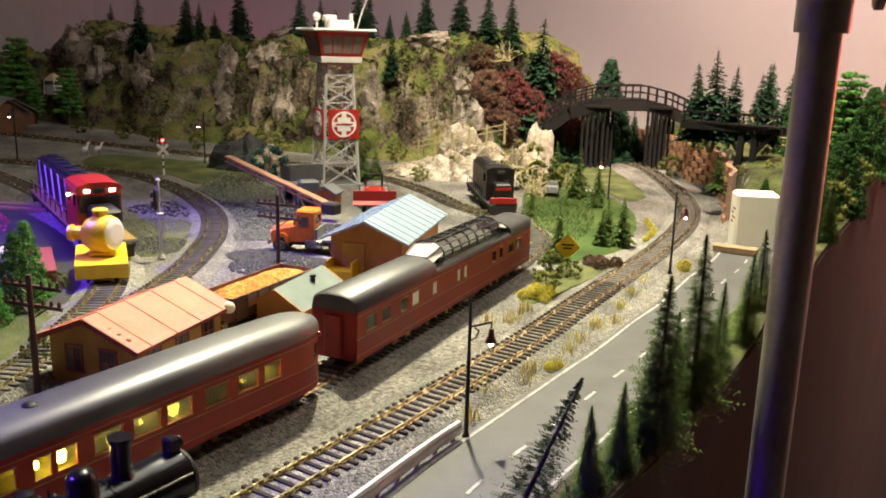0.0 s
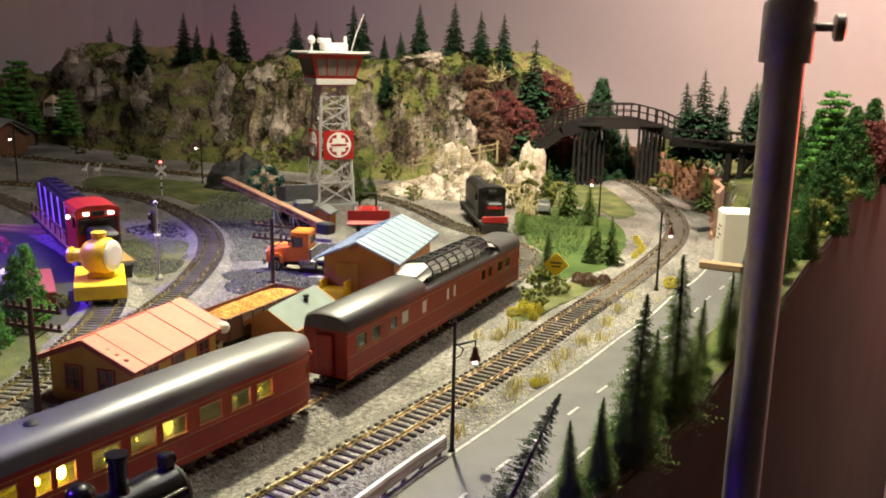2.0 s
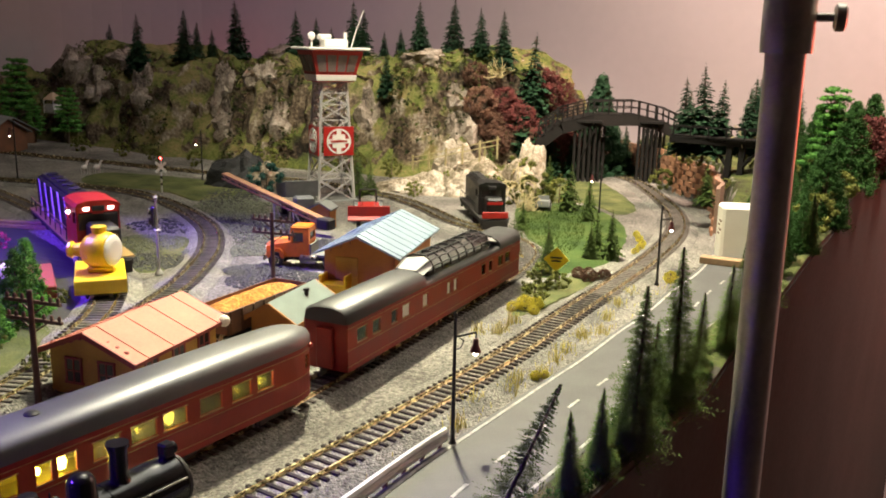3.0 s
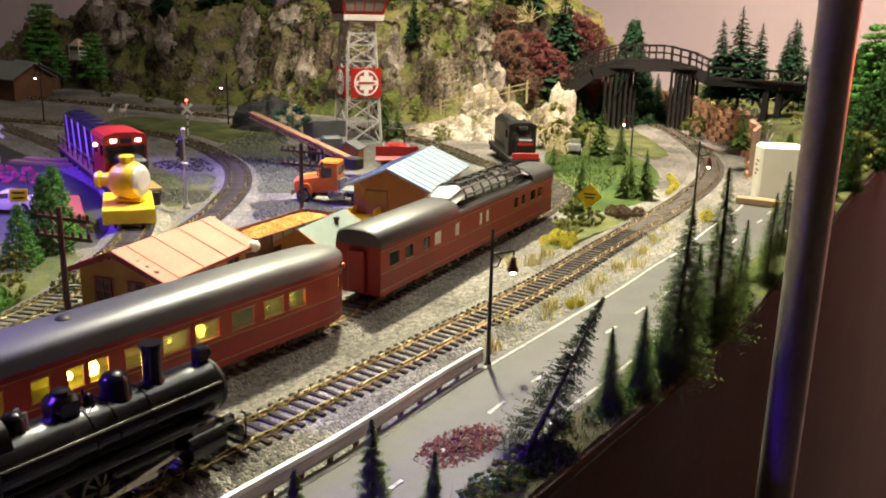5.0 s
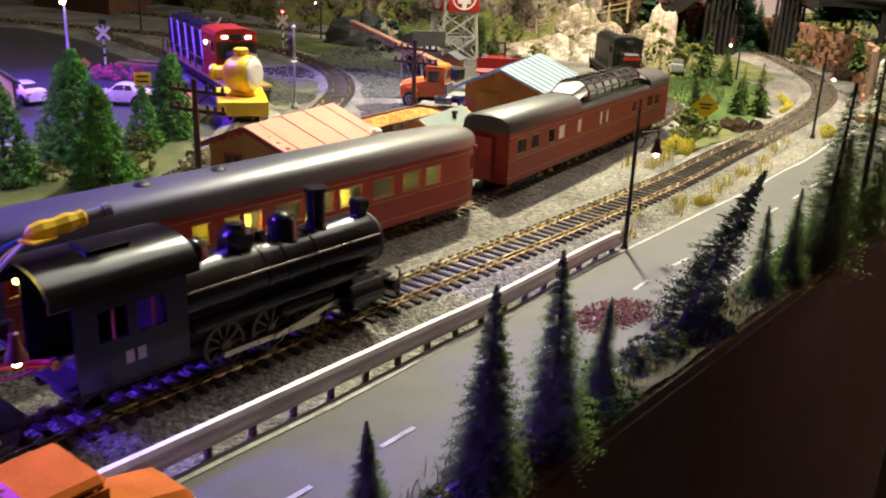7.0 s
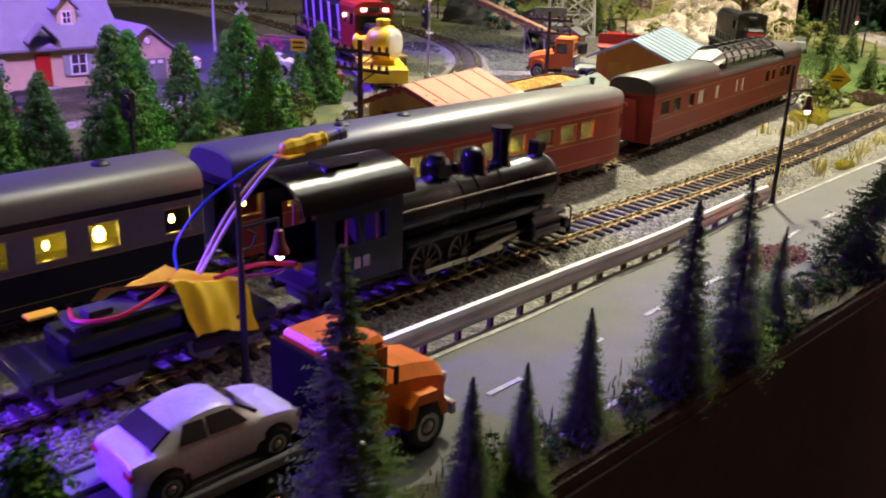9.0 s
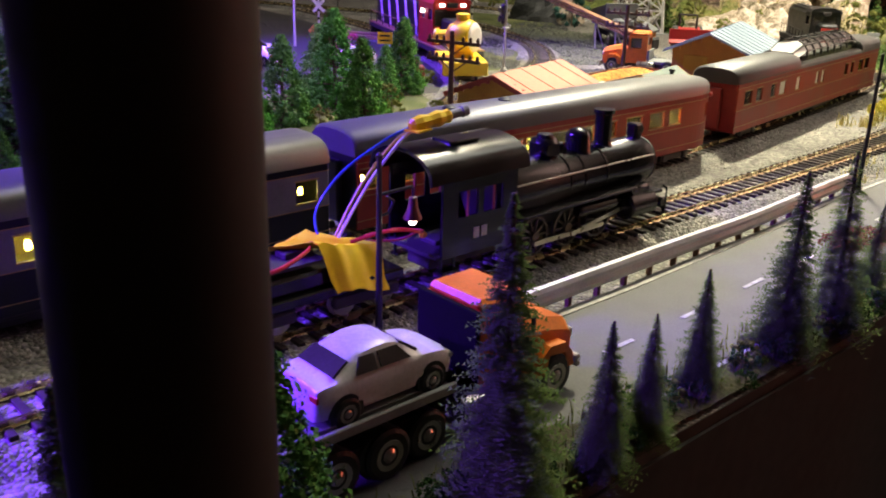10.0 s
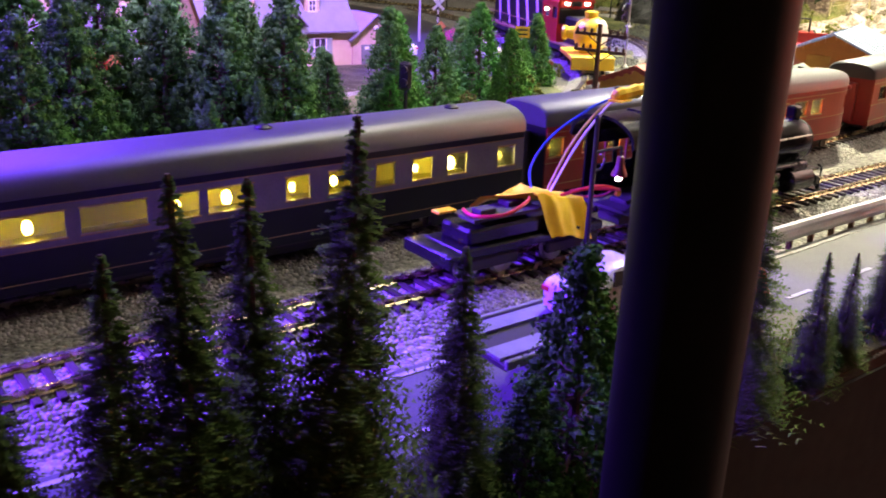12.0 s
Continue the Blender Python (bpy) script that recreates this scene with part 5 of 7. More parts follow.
def grove(name, label, shapes_list, leaf, group, spots, base_h, category="tree", leaves=None):
    """spots: x, y, z, height, lean about x and y; each a copy of one of the built kinds."""
    firsts = {}
    for i, (x, y, z, h, *lean) in enumerate(spots):
        k = i % len(shapes_list)
        m = place(x, y, z - 0.5, (i * 77) % 360, *(lean if lean else (random.uniform(-2, 2), random.uniform(-2, 2))))
        if lean:
            m = place(x, y, z - 0.5) @ pose(0, 0, 0, lean[0], lean[1], 0)
        s = h / base_h
        m = sized(m, s)
        if k not in firsts:
            firsts[k] = tree_kind(name, label, shapes_list[k], leaf, category)(m, group)
        else:
            c = copy_thing(firsts[k], Matrix.Identity(4))
            c.matrix_basis = m


spruce = [brush_tree_shapes(70, 17.5, s) for s in (1, 2, 3)]
front = [(-163, 203, 0, 71), (-166, 168, 0, 69), (-167, 239, 0, 44), (-168, 119, 0, 44), (-160, 80, 0, 41), (-156, 54, 0, 47), (-160, 20, 0, 87),
         (-164, 425, 0, 52), (-166, 393, 0, 48), (-160, 462, 0, 102), (-170, 515, 0, 66), (-162, 538, 0, 110), (-168, 600, 0, 66), (-163, 650, 8, 70), (-168, 706, 15, 70), (-160, 760, 22, 72), (-172, 830, 26, 66), (-160, 900, 42, 60),
         (-176, 322, 0, 88, -39, 8), (-163, -118, 0, 104), (-164, -147, 0, 96), (-163, -163, 0, 84), (-166, -82, 0, 72), (-176, -130, 0, 90), (-163, -180, 0, 76), (-160, -205, 0, 70), (-168, -240, 0, 80)]
grove("spruce_tree", "dark green bristly model spruce standing at the layout edge", spruce, M_CONIFER, "edge spruces", front, 70)
lawn_trees = [(-400, 815, 1, 57), (-392, 904, 1, 43), (-374, 921, 1, 58), (-405, 950, 1, 50), (-534, 1003, 1, 40), (-545, 1162, 1, 73), (-526, 1191, 1, 51), (-490, 1110, 1, 45), (-867, 1073, 0, 74), (-850, 1082, 0, 56), (-760, 1290, 0, 82), (-700, 1330, 0, 75), (-352, 1180, 30, 62), (-620, 1240, 10, 62)]
grove("small_spruce", "small dark green model spruce on the grass", [conifer_shapes(60, 14, s, 22, 13, 0.22, 0.06, 1.5) for s in (11, 12)], M_CONIFER, "small spruces", lawn_trees, 60)
TOPS = [(-1978, 275), (-1672, 279), (-1547, 328), (-1338, 303), (-1298, 288), (-1201, 321), (-1157, 304), (-1113, 261), (-1082, 266), (-1055, 250), (-1024, 319), (-956, 324), (-874, 305), (-833, 300), (-782, 258), (-1600, 262), (-1250, 268)]
hill_trees = [(x, 1440 + 14 * (i % 3), mountain(x, 1440) - 8, z - mountain(x, 1440) + 10) for i, (x, z) in enumerate(TOPS)]
# First seven pines are added to darken the gap behind the bridge, as shadow.
hill_trees += [(-700, 1590, -2, 95), (-672, 1610, -2, 110), (-640, 1600, -2, 88), (-612, 1625, -2, 104), (-590, 1600, -2, 80), (-730, 1570, -2, 110), (-660, 1640, -2, 96), (-560, 1700, 0, 165), (-430, 1640, 55, 120), (-405, 1600, 55, 140), (-375, 1630, 60, 118), (-330, 1560, 62, 120), (-1551, 1316, mountain(-1551, 1316) - 8, 118), (-1645, 1270, mountain(-1645, 1270) - 8, 135), (-1020, 1345, mountain(-1020, 1345) - 8, 88), *[(x, y, mountain(x, y) - 5, h) for x, y, h in ((-775, 1435, 105), (-738, 1468, 110), (-705, 1500, 90))], (-430, 1305, 74, 122), (-403, 1310, 76, 140), (-377, 1296, 78, 116), (-334, 1310, 80, 120), (-1760, 1240, 20, 130), (-560, 1690, 0, 70), (-590, 1670, 0, 60), (-470, 1640, 60, 70)]
grove("hill_pine", "dark green model pine of the rocky hill and the shadowed bridge gap", [conifer_shapes(100, 22, s, 30, 15, 0.15, 0.1, 1.7) for s in (21, 22, 23)], M_PINE, "hill pines", hill_trees, 100)

grove("dark_fir", "dense dark green conical fir behind the timber bridge", [clump_tree_shapes(100, 29, 61, "cone", 260, 24, 1.1, 0.03, 0.7, 1.0)], M_PINE, "dark firs", [(-688, 1572, -2, 196)], 100)
poplar = [clump_tree_shapes(84, 28, s, "cone", 280, 30, 1.0, 0.02, 0.42, 0.9) for s in (31, 32, 33)]
left_trees = [(-575, 165, 0, 82), (-604, 226, 0, 66), (-588, 120, 0, 52), (-668, 300, 0, 64), (-563, 272, 0, 66), (-690, 410, 0, 64), (-164, -45, 0, 62), (-160, -66, 0, 36), (-567, -90, 0, 84), (-600, -55, 0, 92), (-607, 6, 0, 84), (-590, 38, 0, 98), (-617, 60, 0, 100), (-605, 96, 0, 70), (-580, 78, 0, 96), (-633, 137, 0, 50), (-570, -150, 0, 90), (-640, -100, 0, 80), (-575, -220, 0, 95), (-655, 30, 0, 60), (-640, 350, 0, 48), (-660, 384, 0, 62), (-628, -28, 0, 112), (-655, -72, 0, 118), (-650, 18, 0, 122), (-645, 72, 0, 112), (-585, -118, 0, 100), (-660, -150, 0, 120), (-560, 52, 0, 40), (-548, 12, 0, 34)]
grove("foam_tree", "dense green clump-foliage tree behind the coaches", poplar, M_FOAM, "foliage trees", left_trees, 80)
hedge = [(-250, 1125, 46), (-224, 1092, 58), (-240, 1165, 52), (-286, 1160, 34), (-212, 1050, 54), (-200, 1150, 80), (-172, 1010, 84), (-186, 1075, 92), (-170, 1120, 96), (-176, 1290, 104), (-196, 1220, 96), (-168, 905, 50), (-176, 860, 44), (-200, 1120, 84), (-215, 1180, 76), (-188, 1250, 100), (-235, 1270, 80), (-250, 1330, 92), (-290, 1370, 84), (-182, 1060, 70), (-205, 1010, 58), (-222, 1320, 96), (-262, 1225, 56), (-178, 1180, 82), (-320, 1420, 80), (-180, 960, 52)]
grove("hedge_tree", "dark green clump-foliage hedge tree on the bank", poplar, M_HEDGE, "hedge trees", [(x, y, ground_z(x, y), h) for x, y, h in hedge], 80)
grove("lime_tree", "bright lime green clump-foliage tree", poplar, M_LIME, "lime trees", [(-600, 186, 0, 76), (-630, 292, 0, 80), (-555, 150, 0, 40)], 80)
grove("leafy_tree", "green broadleaf tree with layered leaf pads", [clump_tree_shapes(120, 36, s, "pads", 150, 34, 1.5, 0.25) for s in (41, 42)], M_FOAM, "leafy trees",
      [(-207, 1195, 66, 128), (-1930, 1150, 10, 180), (-1755, 1160, 10, 122), (-1830, 1130, 8, 90)], 120)
bush = [clump_tree_shapes(26, 15, s, "round", 26, 34, 0.9, 0.0) for s in (51, 52)]
grove("bush", "low olive green bush of clump foliage", bush, M_OLIVE, "bushes",
      [(-566, 300, 0, 20), (-548, 330, 0, 18), (-590, 250, 0, 16), (-610, 330, 0, 22), (-690, 440, 0, 16), (-740, 430, 0, 18), (-800, 1130, 0, 26), (-770, 1190, 6, 34), (-700, 1200, 0, 40), (-650, 1170, 0, 34), (-620, 1200, 0, 50), (-590, 1220, 0, 40), (-690, 1270, 20, 44), (-730, 1240, 10, 36),
       (-352, 700, 0, 22), (-368, 730, 0, 24), (-360, 765, 0, 20), (-378, 760, 0, 26), (-520, 1470, 0, 40), (-480, 1420, 60, 34), (-440, 1360, 62, 30), (-410, 1330, 64, 26), (-370, 1240, 50, 14), (-340, 1225, 50, 14), (-300, 1240, 60, 16), (-260, 1250, 68, 22), (-220, 1240, 78, 40), (-180, 1230, 84, 46), (-330, 1330, 70, 36), (-700, 1720, 0, 50), (-640, 1740, 0, 56), (-580, 1730, 20, 50), (-170, 1060, 66, 44), (-172, 980, 50, 40),
       (-170, 300, 0, 15), (-168, 345, 0, 13), (-172, 275, 0, 12), (-166, 440, 0, 13), (-168, 100, 0, 11), (-166, 145, 0, 11), (-164, 190, 0, 12), (-166, 222, 0, 12), (-1500, 1110, 8, 30), (-1400, 1105, 6, 26), (-1620, 1100, 8, 34), (-1300, 1120, 4, 30), (-1180, 1190, 8, 40), (-1000, 1230, 10, 36), (-920, 1230, 10, 34)], 26, "bush")
fluff = [clump_tree_shapes(26, 15, s, "round", 150, 30, 0.7, 0.0, 0.35, 0.9) for s in (53, 54)]
grove("red_bush", "dark autumn red bush on the rock", fluff, M_REDLEAF, "red bushes", [(x, y, mountain(x, y) - 6, h) for x, y, h in ((-790, 1440, 60), (-768, 1470, 64), (-745, 1500, 60), (-815, 1430, 54), (-760, 1530, 66), (-730, 1520, 60), (-780, 1500, 60))] + [ (-176, 1215, 90, 70), (-160, 1260, 96, 60)], 26, "bush")
grove("rust_bush", "rust-brown dry foam bush", fluff, M_RUSTLEAF, "rust bushes", [(-350, 812, 0, 16), (-338, 822, 0, 14), (-365, 818, 0, 13), *[(x, y, mountain(x, y) - 6, h) for x, y, h in ((-838, 1385, 56), (-812, 1410, 60), (-825, 1400, 50), (-860, 1400, 44), (-780, 1450, 50))]], 26, "bush")
grove("yellow_flower_bush", "bright yellow flowering foam bush", fluff, M_YFLOWER, "yellow bushes", [(-352, 682, 0, 15), (-346, 692, 0, 12), (-360, 672, 0, 10), (-340, 676, 0, 9), (-262, 534, 0, 7), (-258, 541, 0, 6), (-282, 862, 0, 13), (-366, 990, 0, 9), (-372, 1012, 0, 8), (-362, 965, 0, 8), (-385, 1035, 0, 9), (-400, 1062, 0, 8)], 26, "bush")
grove("teal_bush", "dark teal round foam bush", bush, M_TEAL, "teal bushes", [(-999, 1006, 0, 52)], 26, "bush")
grove("pink_bush", "pink flowering foam bush", bush, M_PINK, "pink bushes", [(-958, 516, 0, 22), (-935, 528, 0, 20), (-980, 510, 0, 18)], 26, "bush")


# scrub over the rock face
def scrub(name, label, material, count, seed, low, high):
    rnd, s = random.Random(seed), Shape()
    while count:
        x, y = rnd.uniform(-2100, -700), rnd.uniform(1180, 1460)
        z = mountain(x, y)
        if z < low or z > high or wob(x, y, seed, 0.012) < 0.02:
            continue
        count -= 1
        r = rnd.uniform(2.5, 6)
        for k in range(7):
            d = Vector((rnd.gauss(0, 1), rnd.gauss(0, 1), rnd.gauss(0.4, 0.8))).normalized()
            t = d.orthogonal().normalized()
            t.rotate(Matrix.Rotation(rnd.uniform(0, 6.28), 3, d))
            u, q = d.cross(t), Vector((x, y - 14, z)) + d * r
            s.add([q - t * r * 0.5, q + u * r * 0.5 + d, q + t * r * 0.5, q - u * r * 0.4], [(0, 1, 2, 3)])
    tagged(part(name, s, material), label, "scrub", kind="stuff")


scrub("hill_scrub", "olive scrub clinging to the rock face", M_SCRUBOLIVE, 1100, 5, 6, 230)
scrub("hill_scrub", "dry rust-brown scrub on the rock face", M_RUSTSCRUB, 450, 9, 6, 200)
scrub("hill_scrub", "dark green scrub in the rock gullies", M_SCRUBDARK, 500, 14, 6, 180)


# ---------- grass, stones, chips ----------
def scatter(name, label, category, material, count, where, size, seed, flat=0.7):
    rnd, s = random.Random(seed), Shape()
    for _ in range(count):
        x, y, z = where(rnd)
        r = size * rnd.uniform(0.5, 1.4)
        o = [Vector((rnd.uniform(0.6, 1.2) * r * dx, rnd.uniform(0.6, 1.2) * r * dy, rnd.uniform(0.6, 1.1) * r * dz * flat)) for dx, dy, dz in ((1, 0, 0), (0, 1, 0), (-1, 0, 0), (0, -1, 0), (0, 0, 1), (0, 0, -1))]
        a = rnd.uniform(0, 6.28)
        c, sn = math.cos(a), math.sin(a)
        s.add([(x + p.x * c - p.y * sn, y + p.x * sn + p.y * c, z + p.z) for p in o], [(0, 1, 4), (1, 2, 4), (2, 3, 4), (3, 0, 4), (1, 0, 5), (2, 1, 5), (3, 2, 5), (0, 3, 5)])
    return tagged(part(name, s, material), label, category, kind="stuff")


def blob(cx, cy, rx, ry, h=0.0, rot=0.0):
    def where(rnd):
        a, r = rnd.uniform(0, 6.28), math.sqrt(rnd.random())
        u, v = rx * r * math.cos(a), ry * r * math.sin(a)
        c, s = math.cos(radians(rot)), math.sin(radians(rot))
        return cx + u * c - v * s, cy + u * s + v * c, 0.6 + h * max(0, 1 - r * r) * rnd.random()
    return where


def along(line, wide, z0, ylim=(-200, 900), xlim=(-2000, 0)):
    fr = [f for f in frames(smooth_path(LINES[line], 4.0)) if ylim[0] < f[0].y < ylim[1] and xlim[0] < f[0].x < xlim[1]]

    def where(rnd):
        p, d, r = rnd.choice(fr)
        o = rnd.uniform(-wide, wide)
        q = p + r * o + d * rnd.uniform(-3, 3)
        z = 4.1 if abs(o) < 17 else 4.1 - (abs(o) - 17) * 0.38
        return q.x, q.y, max(z, 0.2) + z0
    return where


scatter("ballast_stones", "loose grey ballast stones between and beside the ties", "ballast", M_STONE, 9000, along("front", 30, 0.1), 0.8, 61)
scatter("ballast_stones", "loose grey ballast stones along the coach track", "ballast", M_STONE, 6000, along("coach", 32, 0.1), 0.8, 62)
scatter("ballast_stones", "loose grey ballast stones along the curved track", "ballast", M_STONE, 4000, along("curve", 32, 0.1, (300, 860), (-1100, 0)), 0.8, 63)
scatter("gravel", "loose pale gravel on the ground", "gravel", M_STONE, 9000, lambda r: (r.uniform(-760, -180), r.uniform(-220, 980), 0.2), 0.75, 64)
scatter("brick_chips", "heap of red-brown chips spilled on the road", "chips", M_PILE, 1500, blob(-205, 316, 17, 33, 4.0, -6), 1.25, 65)
for i, (cx, cy, rx, ry) in enumerate(((-850, 790, 60, 130), (-720, 690, 26, 70), (-640, 640, 26, 40), (-830, 640, 60, 45), (-760, 590, 40, 40), (-900, 880, 70, 60), (-690, 760, 30, 50), (-820, 800, 110, 60), (-1000, 930, 110, 45), (-780, 740, 90, 50), (-600, 620, 40, 50), (-950, 880, 90, 50))):
    scatter("coal_lumps", "scattered dark coal and green-grey rubble", "rubble", M_COAL if i % 2 == 0 else M_RUBBLE, 1000, blob(cx, cy, rx, ry, 2, -45), 2.1, 70 + i)


def grass(name, label, material, count, where, h, seed):
    rnd, s = random.Random(seed), Shape()
    for _ in range(count):
        x, y, z = where(rnd)
        a, l, hh = rnd.uniform(0, 6.28), rnd.uniform(0.1, 0.7), h * rnd.uniform(0.5, 1.2)
        dx, dy = math.cos(a), math.sin(a)
        w = 0.28
        s.add([(x - dy * w, y + dx * w, z - 0.5), (x + dy * w, y - dx * w, z - 0.5), (x + dx * hh * l * 0.5 + dy * w * 0.7, y + dy * hh * l * 0.5 - dx * w * 0.7, z + hh * 0.65), (x + dx * hh * l, y + dy * hh * l, z + hh * (1 - 0.3 * l)), (x + dx * hh * l * 0.5 - dy * w * 0.7, y + dy * hh * l * 0.5 + dx * w * 0.7, z + hh * 0.65)], [(0, 1, 2, 4), (4, 2, 3)])
    return tagged(part(name, s, material), label, "grass", kind="stuff")


tufts = [(-265, 505), (-262, 545), (-268, 575), (-276, 640), (-272, 600), (-281, 700), (-274, 470), (-262, 430), (-290, 745), (-340, 640), (-336, 610), (-268, 660), (-296, 790), (-350, 600), (-270, 520)]
grass("grass_tufts", "tall straw-yellow grass tufts between track and road", M_STRAW, 620, lambda r: (lambda t: (t[0] + r.gauss(0, 3.2), t[1] + r.gauss(0, 4.5), 0.5))(r.choice(tufts)), 10, 81)
grass("verge_grass", "short straw grass along the road verge", M_STRAW, 50, lambda r: (lambda y: (between(y, ROAD_L) - 8 - abs(r.gauss(0, 5)), y, 0.4))(r.uniform(330, 900)), 4.5, 82)
soil = sheet(spaced(-187, -157, 3), spaced(-590, 720, 5), lambda x, y: 0.6 + (1.6 + 1.6 * wob(x, y, 3, 0.07) + 0.9 * wob(x, y, 8, 0.22)) * ease((x + 187) / 12))
structure("edge_soil", soil, M_EDGESOIL, "dark brown flocked soil along the layout edge", "ground", smooth=True)
rnd = random.Random(17)
grove("edge_bush", "low dark green tuft of clump foliage at the layout edge", [clump_tree_shapes(26, 17, s, "round", 60, 22, 0.8, 0.0, 0.5, 0.8) for s in (55, 56)], M_HEDGE, "edge bushes",
      [(rnd.uniform(-176, -157.5), -235 + i * 14.5 + rnd.uniform(-5, 5), 0.8, rnd.uniform(7, 14)) for i in range(62)], 26, "bush")
grass("edge_grass", "dull green grass along the layout edge", M_OLIVE, 3000, lambda r: (r.uniform(-182, -158), r.uniform(-230, 700), 0.4), 7, 83)

# lawn and dry meadow
LAWN = [(-395, 790), (-366, 890), (-390, 1000), (-424, 1090), (-480, 1175), (-560, 1235), (-640, 1200), (-590, 1080), (-520, 985), (-455, 885)]


def patch(outline, z, name, material, label):
    cx, cy = sum(p[0] for p in outline) / len(outline), sum(p[1] for p in outline) / len(outline)
    pts = smooth_path(outline + outline[:2], 9)
    s, n = Shape(), len(pts)
    for k, f in enumerate((1.0, 0.93, 0.6, 0.3)):
        for p in pts:
            q = (cx + (p.x - cx) * f + (3 * wob(p.x, p.y, k, 0.08)), cy + (p.y - cy) * f + 3 * wob(p.y, p.x, k, 0.08))
            s.v.append((q[0], q[1], (-1.0 if k == 0 else z + 0.5 * wob(q[0], q[1], 1, 0.06))))
    s.v.append((cx, cy, z))
    for k in range(3):
        s.f += [(k * n + i, k * n + (i + 1) % n, (k + 1) * n + (i + 1) % n, (k + 1) * n + i) for i in range(n)]
    s.f += [(3 * n + i, 3 * n + (i + 1) % n, 4 * n) for i in range(n)]
    return structure(name, s, material, label, "ground", smooth=True)


patch(LAWN, 2.0, "lawn", M_LAWN, "short bright green flocked lawn")
patch([(-1300, 880), (-1130, 905), (-1010, 880), (-985, 960), (-1080, 1030), (-1250, 1020), (-1380, 970)], 1.6, "meadow", M_SCRUB, "dull green and brown flocked meadow")
patch([(-540, 240), (-560, 330), (-640, 400), (-720, 400), (-700, 250), (-640, 60), (-600, -120), (-530, -160), (-520, 60)], 1.6, "shrub_bed", M_SCRUB, "olive brown flocked bed under the trees")
patch([(-900, 600), (-840, 700), (-780, 660), (-720, 580), (-760, 540), (-850, 560)], 1.3, "weeds", M_SCRUB, "grey-green weedy flock beside the yard")
patch([(-345, 660), (-340, 760), (-335, 850), (-365, 840), (-385, 760), (-365, 680)], 1.4, "scrub", M_SCRUB, "dry yellow-green flock beside the track")
patch([(-1600, 690), (-1560, 500), (-1240, 400), (-980, 340), (-740, 290), (-690, 360), (-650, 430), (-730, 500), (-860, 560), (-980, 600), (-1180, 650), (-1400, 705)], 1.2, "yard_paving", M_YARD, "smooth dark paved yard")
patch([(-690, -260), (-690, 60), (-720, 250), (-800, 330), (-1060, 380), (-1300, 300), (-1300, -240), (-980, -320)], 0.9, "house_lawn", M_EDGESOIL, "dull dark green flock round the cottages")
patch([(-655, 1215), (-560, 1250), (-480, 1190), (-470, 1240), (-520, 1330), (-600, 1440), (-640, 1480), (-720, 1440), (-740, 1340)], 1.3, "verge", M_SCRUB, "dull green flock inside the track curve")
grass("lawn_grass", "short green static grass on the lawn", M_LAWN, 5000, lambda r: (lambda a, q: (-505 + q * 1.0 * math.cos(a) * 60 - q * math.sin(a) * 75, 1015 + q * math.sin(a) * 190, 2.0))(r.uniform(0, 6.28), math.sqrt(r.random()) * 0.9), 3, 84)


# ---------- timber bridge and trestle ----------
bridge = thing("timber_bridge", "black timber hump bridge with railings over the track", "bridge")
deck = [Vector(p) for p in ((-743, 1430, 74), (-710, 1450, 105), (-667, 1485, 120), (-604, 1535, 121), (-567, 1565, 110), (-515, 1600, 84))]
for A, B in zip(deck, deck[1:]):
    d = (B - A).normalized()
    side = Vector((d.y, -d.x, 0)).normalized()
    q = Matrix((side, d, side.cross(d))).transposed().to_4x4()
    n = int((B - A).length / 7)
    for i in range(n):
        part("plank", Shape().box(A.lerp(B, (i + 0.5) / n) + Vector((0, 0, 1)), (48, 6.4, 2.2), m=q), M_BRIDGE, bridge)
    for o in (-22, 22):
        P, Q = A + side * o, B + side * o
        up = Vector((0, 0, 1))
        part("girder", Shape().beam(P - up * 9, Q - up * 9, 4, 19), M_BRIDGE, bridge)
        part("handrail", Shape().beam(P + up * 25, Q + up * 25, 2.2), M_BRIDGE, bridge)
        part("mid_rail", Shape().beam(P + up * 13, Q + up * 13, 1.8), M_BRIDGE, bridge)
        for k in range(3):
            R = P.lerp(Q, k / 3)
            part("rail_post", Shape().beam(R - up * 3, R + up * 26, 2.4), M_BRIDGE, bridge)
for px, py, wide in ((-664, 1478, 40), (-574, 1548, 34)):
    for i in range(5):
        for o in (-18, 2, 20):
            x, y = px + (i - 2) * wide / 5, py + o + (i - 2) * 4
            part("timber_post", Shape().tube((x, y, -1), (x, y, 108), 2.9, 2.6, 8), M_BRIDGE, bridge)
    part("post_cap", Shape().box((px, py, 109), (wide + 8, 50, 5), 20, b=0.6), M_BRIDGE, bridge)
    part("post_brace", Shape().beam((px - wide / 2, py - 22, 8), (px + wide / 2, py - 20, 98), 2.4), M_BRIDGE, bridge)

